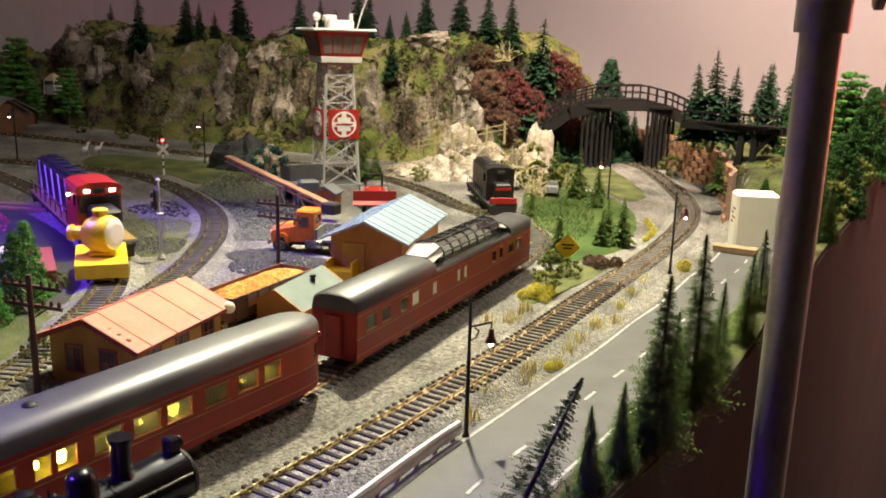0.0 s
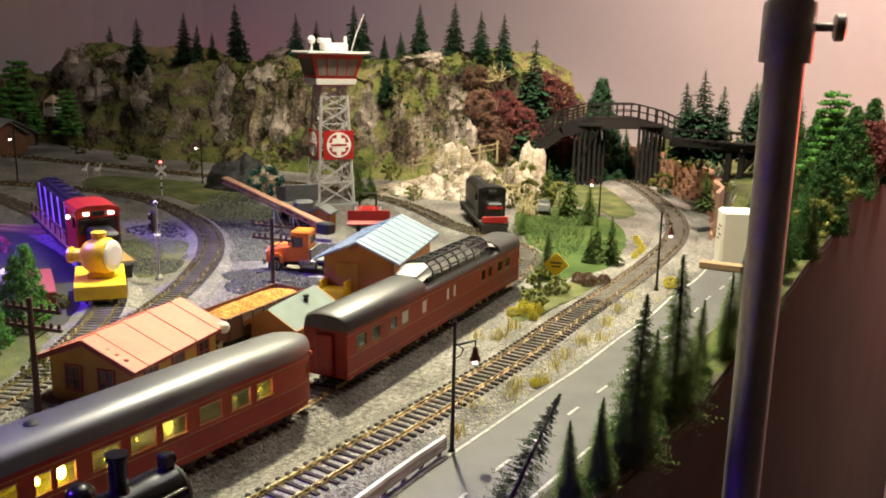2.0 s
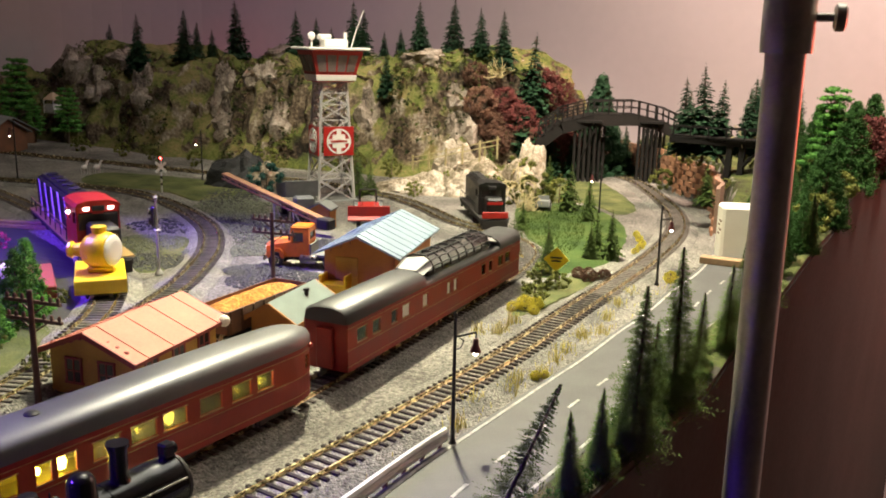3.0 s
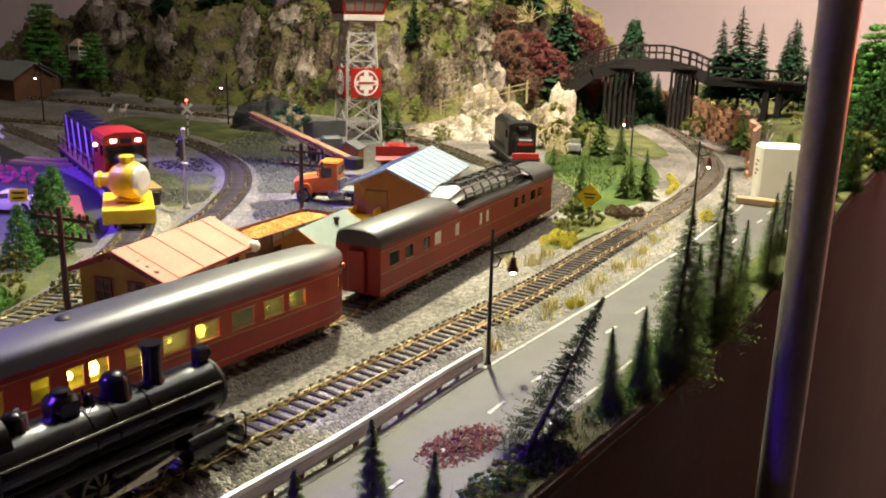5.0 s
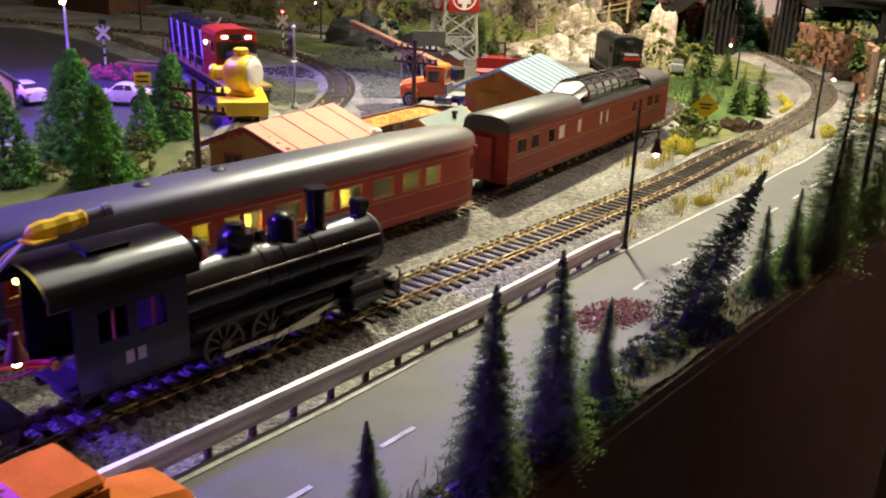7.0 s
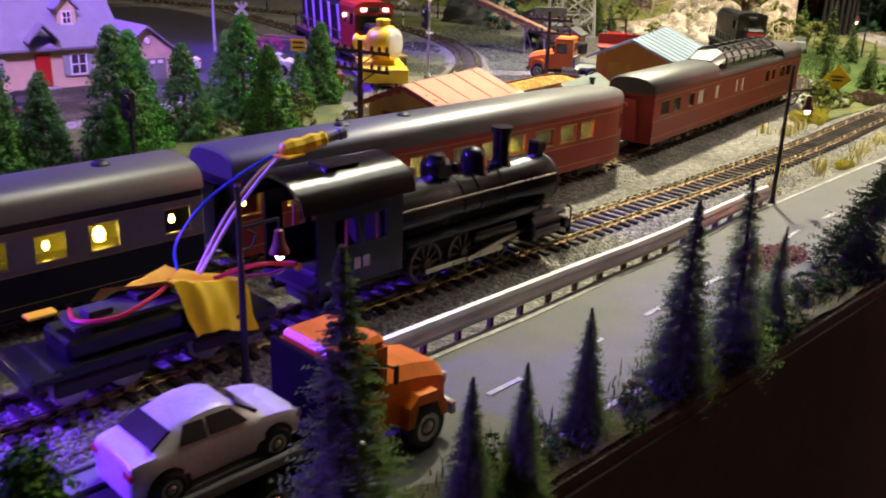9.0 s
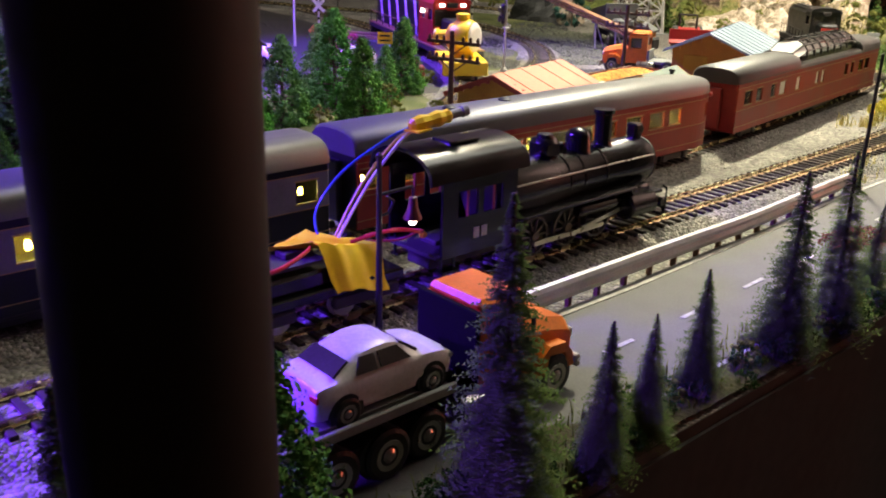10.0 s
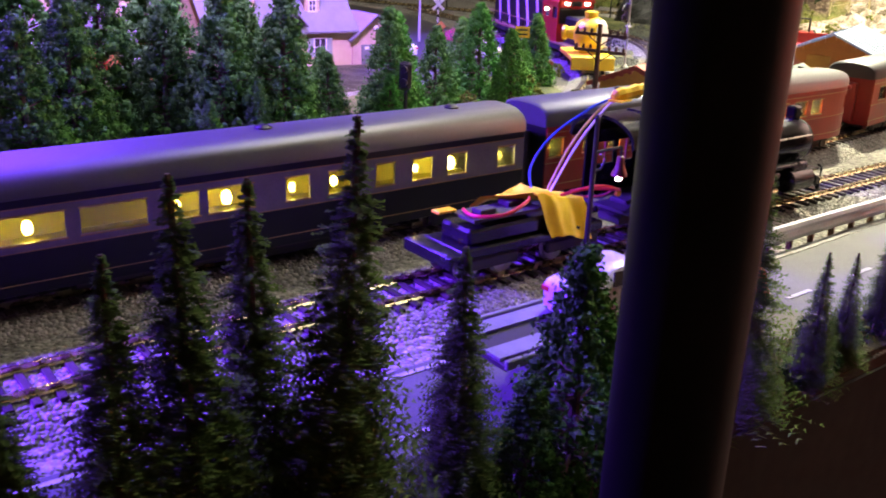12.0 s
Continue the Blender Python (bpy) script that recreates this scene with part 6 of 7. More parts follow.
tres = thing("trestle_deck", "dark timber trestle deck on a braced bent", "trestle")
for i in range(20):
    part("plank", Shape().box((-438 + i * 7, 1290 - i * 0.6, 113), (6.2, 34, 2.4)), M_BRIDGE, tres)
for y in (1278, 1302):
    part("girder", Shape().box((-370, y - 5, 107), (142, 4, 9), b=0.4), M_BRIDGE, tres)
    part("handrail", Shape().beam((-438, y - 6, 127), (-304, y - 12, 127), 1.8), M_BRIDGE, tres)
    for i in range(6):
        part("rail_post", Shape().beam((-436 + i * 26, y - 6 - i, 110), (-436 + i * 26, y - 6 - i, 128), 1.9), M_BRIDGE, tres)
for x in (-354, -336):
    part("post", Shape().beam((x, 1274, 44), (x, 1278, 104), 8), M_BRIDGE, tres)
for sx in (-1, 1):
    part("strut", Shape().pipe([(-345 + sx * 6, 1276, 66), (-345 + sx * 18, 1276, 84), (-345 + sx * 36, 1276, 104)], 2.8), M_BRIDGE, tres)

# retaining wall of blocks beside the track
rw = [(between(y, WALL_X), y) for y in spaced(1140, 1700, 20)]
wallo = structure("retaining_wall", path_wall(Shape(), rw, -2, 60, [], -5), M_MORTAR, "reddish brown stone block retaining wall", "wall")
block = None
cum, pos = 0.0, []
for (x0, y0), (x1, y1) in zip(rw, rw[1:]):
    pos.append((x0, y0, math.degrees(math.atan2(y1 - y0, x1 - x0))))
for course in range(7):
    for k in range(len(pos) - 1):
        f = 0.5 * (course % 2)
        x, y, a = pos[k][0] * (1 - f) + pos[k + 1][0] * f, pos[k][1] * (1 - f) + pos[k + 1][1] * f, pos[k][2]
        if 4 + course * 8.8 > 66 * ease((y - 1120) / 130):
            continue
        if block is None:
            first = part("block", Shape().box((0, 0, 0), (20.2, 3.2, 8.3), b=0.6), M_BRICK, wallo)
            block, ob = first.data, first
        else:
            ob = new("block", block)
            ob.parent = wallo
        ob.matrix_basis = place(x - 1.4 + random.uniform(-0.5, 0.5), y - 1.4, 4 + course * 8.8, a)

# ---------- rocks ----------
def rock(name, label, x, y, rx, ry, rz_, material, seed, z=0.0, rough=0.45, floor=-6):
    s = Shape().ball((0, 0, 0), 1.0, 26, 16)
    out = []
    for p in s.v:
        v = Vector(p)
        d = 1 + rough * (noise.noise(v * 1.3 + Vector((seed, 0, 0))) + 0.6 * abs(noise.noise(v * 3.1 + Vector((0, seed, 0)))) + 0.3 * noise.noise(v * 7 + Vector((seed, seed, 0))))
        out.append((v.x * d * rx, v.y * d * ry, max(v.z * d * rz_, floor)))
    s.v = out
    ob = part(name, s, material, at=place(x, y, z), smooth=False)
    return tagged(ob, label, "rock")


rock("boulder", "large black shiny boulder beside the back track", -1095, 1035, 58, 44, 46, M_BLACKROCK, 3)
rock("boulder", "grey pale-faced boulder beside the black one", -1040, 1040, 22, 26, 38, M_PALEROCK, 5)
for i, (x, y, a, b, c, z) in enumerate(((-846, 1160, 40, 24, 20, 0), (-806, 1176, 42, 28, 30, 0), (-762, 1192, 44, 28, 38, 0), (-722, 1214, 32, 28, 48, 0), (-690, 1262, 34, 26, 54, 0), (-762, 1246, 50, 36, 50, 0), (-830, 1300, 40, 26, 70, 0), (-700, 1330, 30, 22, 76, 0))):
    rock("outcrop", "pale creamy rock outcrop at the hill foot", x, y, a, b, c, M_PALEROCK, 10 + i, z, 0.4)


def face_y(x, z):
    """How far back the hill's face reaches the height z."""
    y = 1130
    while y < 1480 and mountain(x, y) < z:
        y += 4
    return y


for i, (x, z, a, c) in enumerate(((-1415, 120, 26, 52), (-1370, 60, 30, 46), (-1231, 66, 24, 44), (-1300, 158, 30, 30), (-1845, 165, 48, 40), (-1702, 175, 56, 34), (-1740, 120, 34, 40), (-1580, 105, 26, 50), (-1056, 90, 24, 46), (-873, 80, 24, 50),
                                  (-890, 120, 24, 36), (-976, 205, 40, 22), (-1417, 205, 44, 20), (-1105, 66, 24, 34))):
    rock("crag", "rugged grey-brown rock face breaking out of the hill", x, face_y(x, z) + 13, a, 22, c, M_HILLROCK, 40 + i, z, 0.95, -300)
fence = thing("log_fence", "yellowish split-log fence across the rock", "fence")
for i in range(6):
    part("post", Shape().beam((-850 + i * 30, 1195 + i * 4, 30 + i * 6), (-850 + i * 30, 1195 + i * 4, 56 + i * 8), 2.4), M_DRYVINE, fence)
for dz in (44, 52):
    part("rail", Shape().beam((-852, 1194, dz), (-696, 1216, dz + 40), 1.6), M_DRYVINE, fence)


def vine(x, y, z, h, seed, n=26):
    rnd = random.Random(seed)
    t = thing("dead_bush", "tangled pale dry roots standing like a dead bush", "dead bush", place(x, y, z), "dead bushes")
    s = Shape()
    for _ in range(n):
        p = Vector((rnd.gauss(0, 3), rnd.gauss(0, 3), 0))
        d = Vector((rnd.gauss(0, 0.5), rnd.gauss(0, 0.5), 1)).normalized()
        pts = [p.copy()]
        for _k in range(7):
            d = (d + Vector((rnd.gauss(0, 0.35), rnd.gauss(0, 0.35), rnd.gauss(-0.02, 0.3)))).normalized()
            p = p + d * h / 7 * rnd.uniform(0.6, 1.2)
            p.z = max(p.z, 0.5)
            pts.append(p.copy())
        s.pipe(pts, rnd.uniform(0.4, 1.0), 4)
    part("tangle", s, M_DRYVINE, t)


vine(-612, 1140, 0, 52, 1, 16)
vine(-640, 1165, 26, 46, 2, 14)
vine(-590, 1130, 0, 30, 3)
vine(-352, 1318, 84, 66, 4)
vine(-820, 1420, 180, 44, 5)

# ---------- white box and plank on the road ----------
wb = thing("white_box", "tall cream-white plastic box with printed marks", "box", place(-258, 1012, 2, 28))
part("shell", Shape().box((0, 0, 30), (46, 32, 64), b=3), M_CREAM, wb, smooth=False)
for i in range(4):
    part("printed_bar", Shape().box((-23.1, -6 + (i % 2) * 6, 44 - i * 5), (0.4, 12 - 3 * (i % 2), 2)), M_RUST, wb, "faded brown printed bar")
tagged(part("plank", Shape().box((0, 0, 4), (46, 15, 7), b=0.6), M_EDGEWOOD, at=place(-262, 968, 2, 8)), "short raw wooden plank lying on the road", "plank")
bl = thing("weathered_diamond_sign", "yellow diamond warning sign on a post with dark bars", "sign", place(-374, 785, 0, 20))
part("post", Shape().beam((0, 0, 0), (0, 0, 26), 1.6), M_TRUNK, bl)
part("plate", Shape().box((0, -1.2, 25), (18, 1, 18), m=Matrix.Rotation(radians(45), 4, "Y")), M_YELLOW, bl, "yellow diamond plate")
part("bar", Shape().box((0, -1.9, 27), (12, 0.4, 1.6)).box((0, -1.9, 23.5), (9, 0.4, 1.6)), M_BLACK, bl)


# ---------- yard locomotive with flat car, and the black one ----------
def diesel(at, body_m, cab_m, L, label, stripes=False, stripe_m=None, boards=True):
    d = thing("diesel_locomotive", label, "locomotive", at)
    part("frame", Shape().box((0, 0, 13), (33, L, 5), b=0.8), M_UNDER, d)
    part("walkway", Shape().box((0, 0, 16), (35, L - 2, 1.2)), M_UNDER if not stripes else M_GOLD, d)
    part("long_hood", Shape().box((0, -L * 0.13, 32), (22, L * 0.66, 32), b=2.4).box((0, -L * 0.13, 49), (16, L * 0.6, 3), b=1), body_m, d)
    for i in range(5):
        part("roof_fan", Shape().turned((0, -L * 0.38 + i * L * 0.1, 50), (0, 0, 1), [(0, 5), (1.6, 5), (2, 4)], 14), M_UNDER, d)
    cab = part("cab", path_wall(Shape(), [(16, L * 0.2), (16, L * 0.36), (-16, L * 0.36), (-16, L * 0.2), (16, L * 0.2)], 16, 50,
                                [(5, 19, 36, 45), (27, 38, 36, 45), (41, 52, 36, 45), (60, 73, 36, 45)], 1.2), cab_m, d)
    part("cab_roof", Shape().prism([(-17, 49.5), (-15, 52.5), (-8, 54.5), (8, 54.5), (15, 52.5), (17, 49.5)], "y", L * 0.19, L * 0.37), cab_m, d)
    part("cab_glass", Shape().box((0, L * 0.28, 40), (29.5, L * 0.14, 12)), M_DARKGLASS, cab)
    part("short_hood", Shape().box((0, L * 0.42, 27), (19, L * 0.13, 23), b=2), body_m, d)
    part("headlight", Shape().box((0, L * 0.366, 48.5), (9, 3, 4), b=0.5), M_UNDER, d)
    for sx in (-1, 1):
        if boards:
            part("number_board", Shape().box((sx * 9, L * 0.372, 48.5), (4.4, 1.4, 2.4), b=0.2), M_LITBOARD, d, "lit white number board")
        if stripes:
            for i in range(5):
                y = -L * 0.4 + i * L * 0.12
                part("slanted_stripe", Shape().prism([(y + 7, 18), (y + 14, 18), (y + 5, 47), (y - 2, 47)], "x", sx * 11.2, sx * 11.6), stripe_m, d, "slanted white stripe")
        part("handrail", Shape().tube((sx * 16, -L * 0.48, 27), (sx * 16, L * 0.19, 27), 0.5, n=5), M_GOLD if stripes else M_UNDER, d)
        for i in range(8):
            part("stanchion", Shape().tube((sx * 16, -L * 0.48 + i * L * 0.095, 16), (sx * 16, -L * 0.48 + i * L * 0.095, 27), 0.45, n=5), M_UNDER, d)
    for y in (-L * 0.32, L * 0.32):
        bogie(d, y)
    part("fuel_tank", Shape().box((0, 0, 8), (24, L * 0.26, 8), b=1.5), M_UNDER, d)
    part("pilot_plate", Shape().box((0, L * 0.5, 9), (30, 2, 10), b=0.5), M_UNDER, d)
    part("pilot_plate", Shape().box((0, -L * 0.5, 9), (30, 2, 10), b=0.5), M_UNDER, d)
    return d


M_LITBOARD = mat("lit_number_board", (1.0, 0.9, 0.8), emit=5, bump=0)
rd = diesel(sized(place(-874, 583, 1.7, -113), 1.32), M_BLACK, M_RED, 250, "red-cabbed black diesel locomotive with slanted white stripes", True, M_WHITE)
for sx in (-16.5, 16.5):
    part("side_light", Shape().ball((sx, 62, 42), 1.4), M_WARM, rd, "glowing marker light")
part("windscreen", Shape().box((0, 90.5, 38), (29, 1.2, 12), b=0.4), M_BLACK, rd, "dark cab windscreen")
fc = thing("flat_car", "short bright yellow flat car carrying a searchlight", "flat car", place(-688, 482, 1.7, -125))
part("deck", Shape().box((0, -4, 19.5), (44, 80, 5), b=0.8), M_YELLOW, fc)
part("end_lip", Shape().box((0, 35.5, 15), (44, 2.4, 13), b=0.6), M_YELLOW, fc)
part("underframe", Shape().box((0, -4, 13), (24, 74, 7), b=0.8), M_UNDER, fc)
for by in (-26, 18):
    bogie(fc, by)
sl = thing("searchlight", "yellow round searchlight housing with a white lens", "searchlight", place(-686, 482, 23.8, -40))
part("housing", Shape().turned((0, 0, 19), (0.55, 1, 0.05), [(-16, 7), (-12, 13), (-4, 17), (8, 17), (12, 15)], 22), M_YELLOW, sl, smooth=True)
part("lens", Shape().turned((6, 11.5, 19.8), (0.55, 1, 0.05), [(0, 14.5), (1.5, 13), (2.5, 9)], 22), M_WHITE, sl, "pale round lens")
part("knob", Shape().turned((0, 0, 34), (0, 0, 1), [(0, 6), (7, 7), (8, 5)], 12), M_YELLOW, sl)
part("side_spout", Shape().turned((-4, -14, 19), (-0.3, -1, 0), [(0, 7), (9, 6), (11, 8), (14, 7)], 12), M_YELLOW, sl)
part("base", Shape().box((0, 0, 2.2), (20, 22, 5), b=1), M_YELLOW, sl)
bd = diesel(sized(place(-606, 1022, 1.7, 222), 1.12), M_BLACK, M_BLACK, 150, "black diesel locomotive with a red nose stripe", boards=False)
part("nose_stripe", Shape().box((0, 75.6, 20), (30, 2.2, 7), b=0.4).box((0, 73, 33), (18, 1.6, 3)), M_RED, bd, "bright red nose stripe")

gon = thing("gondola_car", "rusty gondola car heaped with orange ore", "train car", place(-499, 490, 1.7, 8))
part("body", path_wall(Shape(), [(17, -52), (17, 52), (-17, 52), (-17, -52), (17, -52)], 12, 30, [], 1.4), M_RUST, gon)
part("floor", Shape().box((0, 0, 12.5), (32, 102, 1.5)), M_RUST, gon)
for i in range(8):
    for sx in (-1, 1):
        part("side_rib", Shape().box((sx * 17.4, -48 + i * 13.7, 21), (1.4, 2, 18)), M_RUST, gon)
part("ore_load", sheet(spaced(-15.4, 15.4, 2.2), spaced(-50.5, 50.5, 3), lambda x, y: 26 + 6 * (1 - (x / 16) ** 2) * (1 - (y / 54) ** 4) + 1.4 * wob(x, y, 1, 0.2)), M_ORANGELOAD, gon, "heaped orange ore")
for y in (-34, 34):
    bogie(gon, y)


# ---------- road vehicles ----------
def wheel(v, x, y, r, w, out):
    t = part("wheel", Shape().turned((x, y, r), (out, 0, 0), [(-w / 2, r * 0.8), (-w * 0.4, r), (w * 0.4, r), (w / 2, r * 0.85), (w / 2, r * 0.6)], 20), M_BLACK, v)
    part("rim", Shape().turned((x + out * w * 0.42, y, r), (out, 0, 0), [(0, r * 0.62), (w * 0.12, r * 0.6), (w * 0.06, r * 0.3), (w * 0.2, r * 0.15)], 16), M_WHEEL, t)


def road_tractor(at, label, k=1.0, bed=None):
    v = thing("truck", label, "truck", at, "trucks")
    part("chassis", Shape().box((0, -8, 9), (14, 96, 4), b=0.5), M_UNDER, v)
    hood = [[(s * w, y, z) for s, w, z in ((1, 11, 11), (1, 11, zt - 4), (1, 8, zt), (-1, 8, zt), (-1, 11, zt - 4), (-1, 11, 11))] for y, zt in ((17, 31), (32, 28.5), (42, 26), (44, 24))]
    part("hood", Shape().loft(hood), M_ORANGE, v)
    for sx in (-1, 1):
        part("fender", Shape().prism([(24, 10), (25, 17), (29, 20.5), (37, 20), (41, 15), (42, 10), (39, 10), (37, 16), (29, 17), (27, 10)], "x", sx * 9, sx * 15), M_ORANGE, v)
        part("headlight", Shape().box((sx * 9, 44.4, 20), (4, 1.2, 3.6), b=0.3), M_WHITE, v)
        part("fuel_tank", Shape().turned((sx * 13, -12, 10), (0, 1, 0), [(0, 3), (0.6, 4.6), (18, 4.6), (18.6, 3)], 14), M_WHEEL, v)
        part("mirror", Shape().box((sx * 17, 17, 33), (1, 1.6, 6), b=0.2).tube((sx * 13, 16, 35), (sx * 17, 17, 35), 0.4, n=5), M_UNDER, v)
        wheel(v, sx * 12.5, 33, 8, 5, sx)
        wheel(v, sx * 12, -26, 8, 7, sx)
        wheel(v, sx * 12, -44, 8, 7, sx)
    part("cab", path_wall(Shape(), [(13, -3), (13, 17), (-13, 17), (-13, -3), (13, -3)], 12, 41, [(6, 18, 27, 38), (23, 43, 28, 38), (48, 60, 27, 38), (71, 91, 30, 38)], 1.0), M_ORANGE, v)
    part("cab_roof", Shape().box((0, 7, 42.5), (25, 20.5, 4), b=1.6), M_ORANGE, v)
    part("cab_glass", Shape().box((0, 7, 33), (23.6, 17.6, 10)), M_DARKGLASS, v)
    part("grille", Shape().box((0, 44.6, 18), (13, 1.2, 10), b=0.3), M_UNDER, v, "dark slatted grille")
    part("bumper", Shape().box((0, 46, 9.5), (28, 2.4, 4.6), b=0.5), M_WHEEL, v)
    if bed:
        part("bed", Shape().box((0, -32, 14), (28, 56, 3), b=0.5).box((0, -5, 27 if bed is M_MATTE else 20), (28, 2, 30 if bed is M_MATTE else 12), b=0.3), bed, v)
    return v


road_tractor(place(-615, 685, 0.5, 116), "bright orange long-nosed highway truck parked by the shed", bed=M_GREY)
fr = road_tractor(sized(place(-205, 44, 2, 1), 0.92), "bright orange truck towing a flat trailer on the road", bed=M_MATTE)
tr = thing("flat_trailer", "low grey flat car trailer with two axles on the road", "trailer", place(-203, -10, 2, 1))
part("deck", Shape().box((0, 0, 19), (28, 78, 2.4), b=0.5).box((0, 44, 16), (5, 22, 3)), M_UNDER, tr)
for sx in (-1, 1):
    part("side_rail", Shape().box((sx * 14, 0, 20), (1.6, 78, 3), b=0.3), M_GREY, tr)
    part("ramp", Shape().box((sx * 8, -2, 20.8), (7, 74, 1)), M_GREY, tr)
    for y in (-2, 15):
        wheel(tr, sx * 11.5, y, 7.6, 6, sx)


def sedan(at, label, paint):
    c = thing("sedan_car", label, "car", at, "model cars")
    # stations along the car: y, half width, belt height, roof height, half roof width
    st = [(-26, 9.0, 11.5, 12.2, 7.8), (-24.8, 10.2, 14.0, 14.6, 8.6), (-20, 10.9, 14.8, 15.8, 8.8), (-12, 11.1, 14.9, 20.2, 7.4), (-4, 11.2, 14.8, 21.8, 7.6), (4, 11.2, 14.6, 20.9, 7.5), (12.5, 11.1, 14.2, 15.2, 8.6), (19, 10.8, 13.4, 14.0, 8.4), (24, 10, 11.8, 12.3, 7.6), (26, 8.4, 9.6, 10.0, 6.8)]
    half = lambda y, w, zb, zr, wr: [(w * 0.93, y, 4.4), (w, y, 7.5), (w, y, zb - 1.4), (w * 0.95, y, zb), (wr + 0.3 * (zr - zb > 2), y, zr - 0.9), (wr * 0.72, y, zr)]
    fine = []
    for i in range(len(st) - 1):
        p = [st[min(max(i + k, 0), len(st) - 1)] for k in (-1, 0, 1, 2)]
        for k in range(4):
            f = k / 4
            fine.append(tuple(0.5 * (2 * b + (c2 - a) * f + (2 * a - 5 * b + 4 * c2 - d) * f * f + (3 * b - a - 3 * c2 + d) * f**3) for a, b, c2, d in zip(*p)))
    fine.append(st[-1])
    rings = [half(*q) + [(-a, y, z) for a, y, z in half(*q)[::-1]] for q in fine]
    part("body", Shape().loft(rings), paint, c, smooth=True)

    def pane(nm, pts, out):
        part(nm, Shape().loft([pts, [tuple(Vector(p) + Vector(out)) for p in pts]]), M_DARKGLASS, c)

    L = lambda a, b, f: tuple(a[i] + (b[i] - a[i]) * f for i in range(3))
    R2, R3, R5, R6 = half(*st[2]), half(*st[3]), half(*st[5]), half(*st[6])
    mir = lambda p: (-p[0], p[1], p[2])
    a0, a1 = L(R2[4], R3[4], 0.14), L(R2[4], R3[4], 0.86)
    pane("rear_window", [a0, a1, mir(a1), mir(a0)], (0, -0.5, 0.85))
    b0, b1 = L(R5[4], R6[4], 0.12), L(R5[4], R6[4], 0.88)
    pane("windscreen", [b0, b1, mir(b1), mir(b0)], (0, 0.5, 0.85))
    for sx in (-1, 1):
        for y0, y1, t0, t1 in ((-12.5, -4.8, -10.2, -4.8), (-3.6, 7.6, -3.6, 3.6)):
            pane("side_window", [(sx * 10.55, y0, 15.4), (sx * 10.5, y1, 15.1), (sx * 8.35, t1, 19.6), (sx * 8.35, t0, 19.8)], (sx * 0.5, 0, 0.2))
        part("tail_light", Shape().box((sx * 8.6, -25.6, 11.6), (4, 1, 2.2), b=0.3), M_RED, c)
        part("headlight", Shape().box((sx * 8.4, 24.6, 10.4), (4, 1.4, 1.8), b=0.3), M_WHEEL, c)
        for y in (-16, 16):
            part("wheel_arch", Shape().turned((sx * 10.6, y, 5.0), (sx, 0, 0), [(-2, 6.0), (0.45, 6.0), (0.5, 5.6)], 20), M_BLACK, c)
            wheel(c, sx * 9.9, y, 4.8, 3.6, sx)
    return c


M_CARWHITE = mat("pearl_white_car_paint", (0.72, 0.68, 0.68), 0.25, scale=60, bump=0)
sedan(sized(place(-202, 8, 20.9, 1), 0.9), "white model sedan standing on the flat trailer", M_CARWHITE)
sedan(sized(place(-816, 440, 1.2, 130), 1.0), "white model sedan parked in the yard", M_CARWHITE)
sedan(sized(place(-880, 372, 1.2, 95), 1.0), "white model sedan parked near the house", M_CARWHITE)
sedan(sized(place(-726, 160, 1.2, 80), 1.0), "black model sedan parked before the house", M_BLACK)
jp = thing("jeep", "small grey-green open jeep on the lawn", "car", place(-580, 1150, 2, 205))
part("body", Shape().box((0, 0, 10), (18, 36, 8), b=1.2).box((0, 12, 14), (16, 12, 4), b=1).box((0, 3, 18), (16, 1, 7), b=0.3), M_GREY, jp)
part("seat", Shape().box((-4, -6, 15), (6, 6, 7), b=1), M_RED, jp)
part("seat", Shape().box((4, -6, 15), (6, 6, 7), b=1), M_RED, jp)
for sx in (-1, 1):
    for y in (-11, 12):
        wheel(jp, sx * 9, y, 5, 4, sx)

dt = thing("dump_truck", "grey dump body truck with its bed tipped", "truck", place(-815, 880, 0.5, -125))
part("bed", Shape().loft([[(s * (19 + k), y, z + (y + 40) * 0.16) for s, k, z in ((1, 0, 22), (1, 3, 42), (1, 1.5, 42), (1, -1.5, 24), (-1, -1.5, 24), (-1, 1.5, 42), (-1, 3, 42), (-1, 0, 22))] for y in (-42, 30)]), M_GREY, dt, "open grey dump bed")
part("bed_front", Shape().box((0, 29, 44), (44, 2.4, 22), b=0.5), M_GREY, dt)
part("chassis", Shape().box((0, 0, 12), (16, 88, 6), b=0.6), M_UNDER, dt)
part("cab", Shape().box((0, 41, 24), (26, 18, 24), b=2.5), M_GREY, dt)
for sx in (-1, 1):
    for y in (-26, 38):
        wheel(dt, sx * 14, y, 9, 8, sx)

tc = thing("tractor_loader", "bright red loader tractor with black tyres", "tractor", place(-712, 905, 0.5, -140))
part("body", Shape().box((0, 10, 20), (18, 44, 16), b=2).box((0, -12, 22), (24, 16, 10), b=2), M_RED, tc)
part("bucket", Shape().prism([(34, 14), (44, 12), (46, 14), (38, 18), (38, 30), (34, 30)], "x", -27, 27), M_RED, tc, "wide red loader bucket")
part("arm", Shape().beam((-12, 0, 28), (-12, 36, 22), 3, 4), M_RED, tc)
part("arm", Shape().beam((12, 0, 28), (12, 36, 22), 3, 4), M_RED, tc)
part("roll_bar", Shape().pipe([(-11, -14, 26), (-11, -14, 44), (11, -14, 44), (11, -14, 26)], 1.3), M_UNDER, tc)
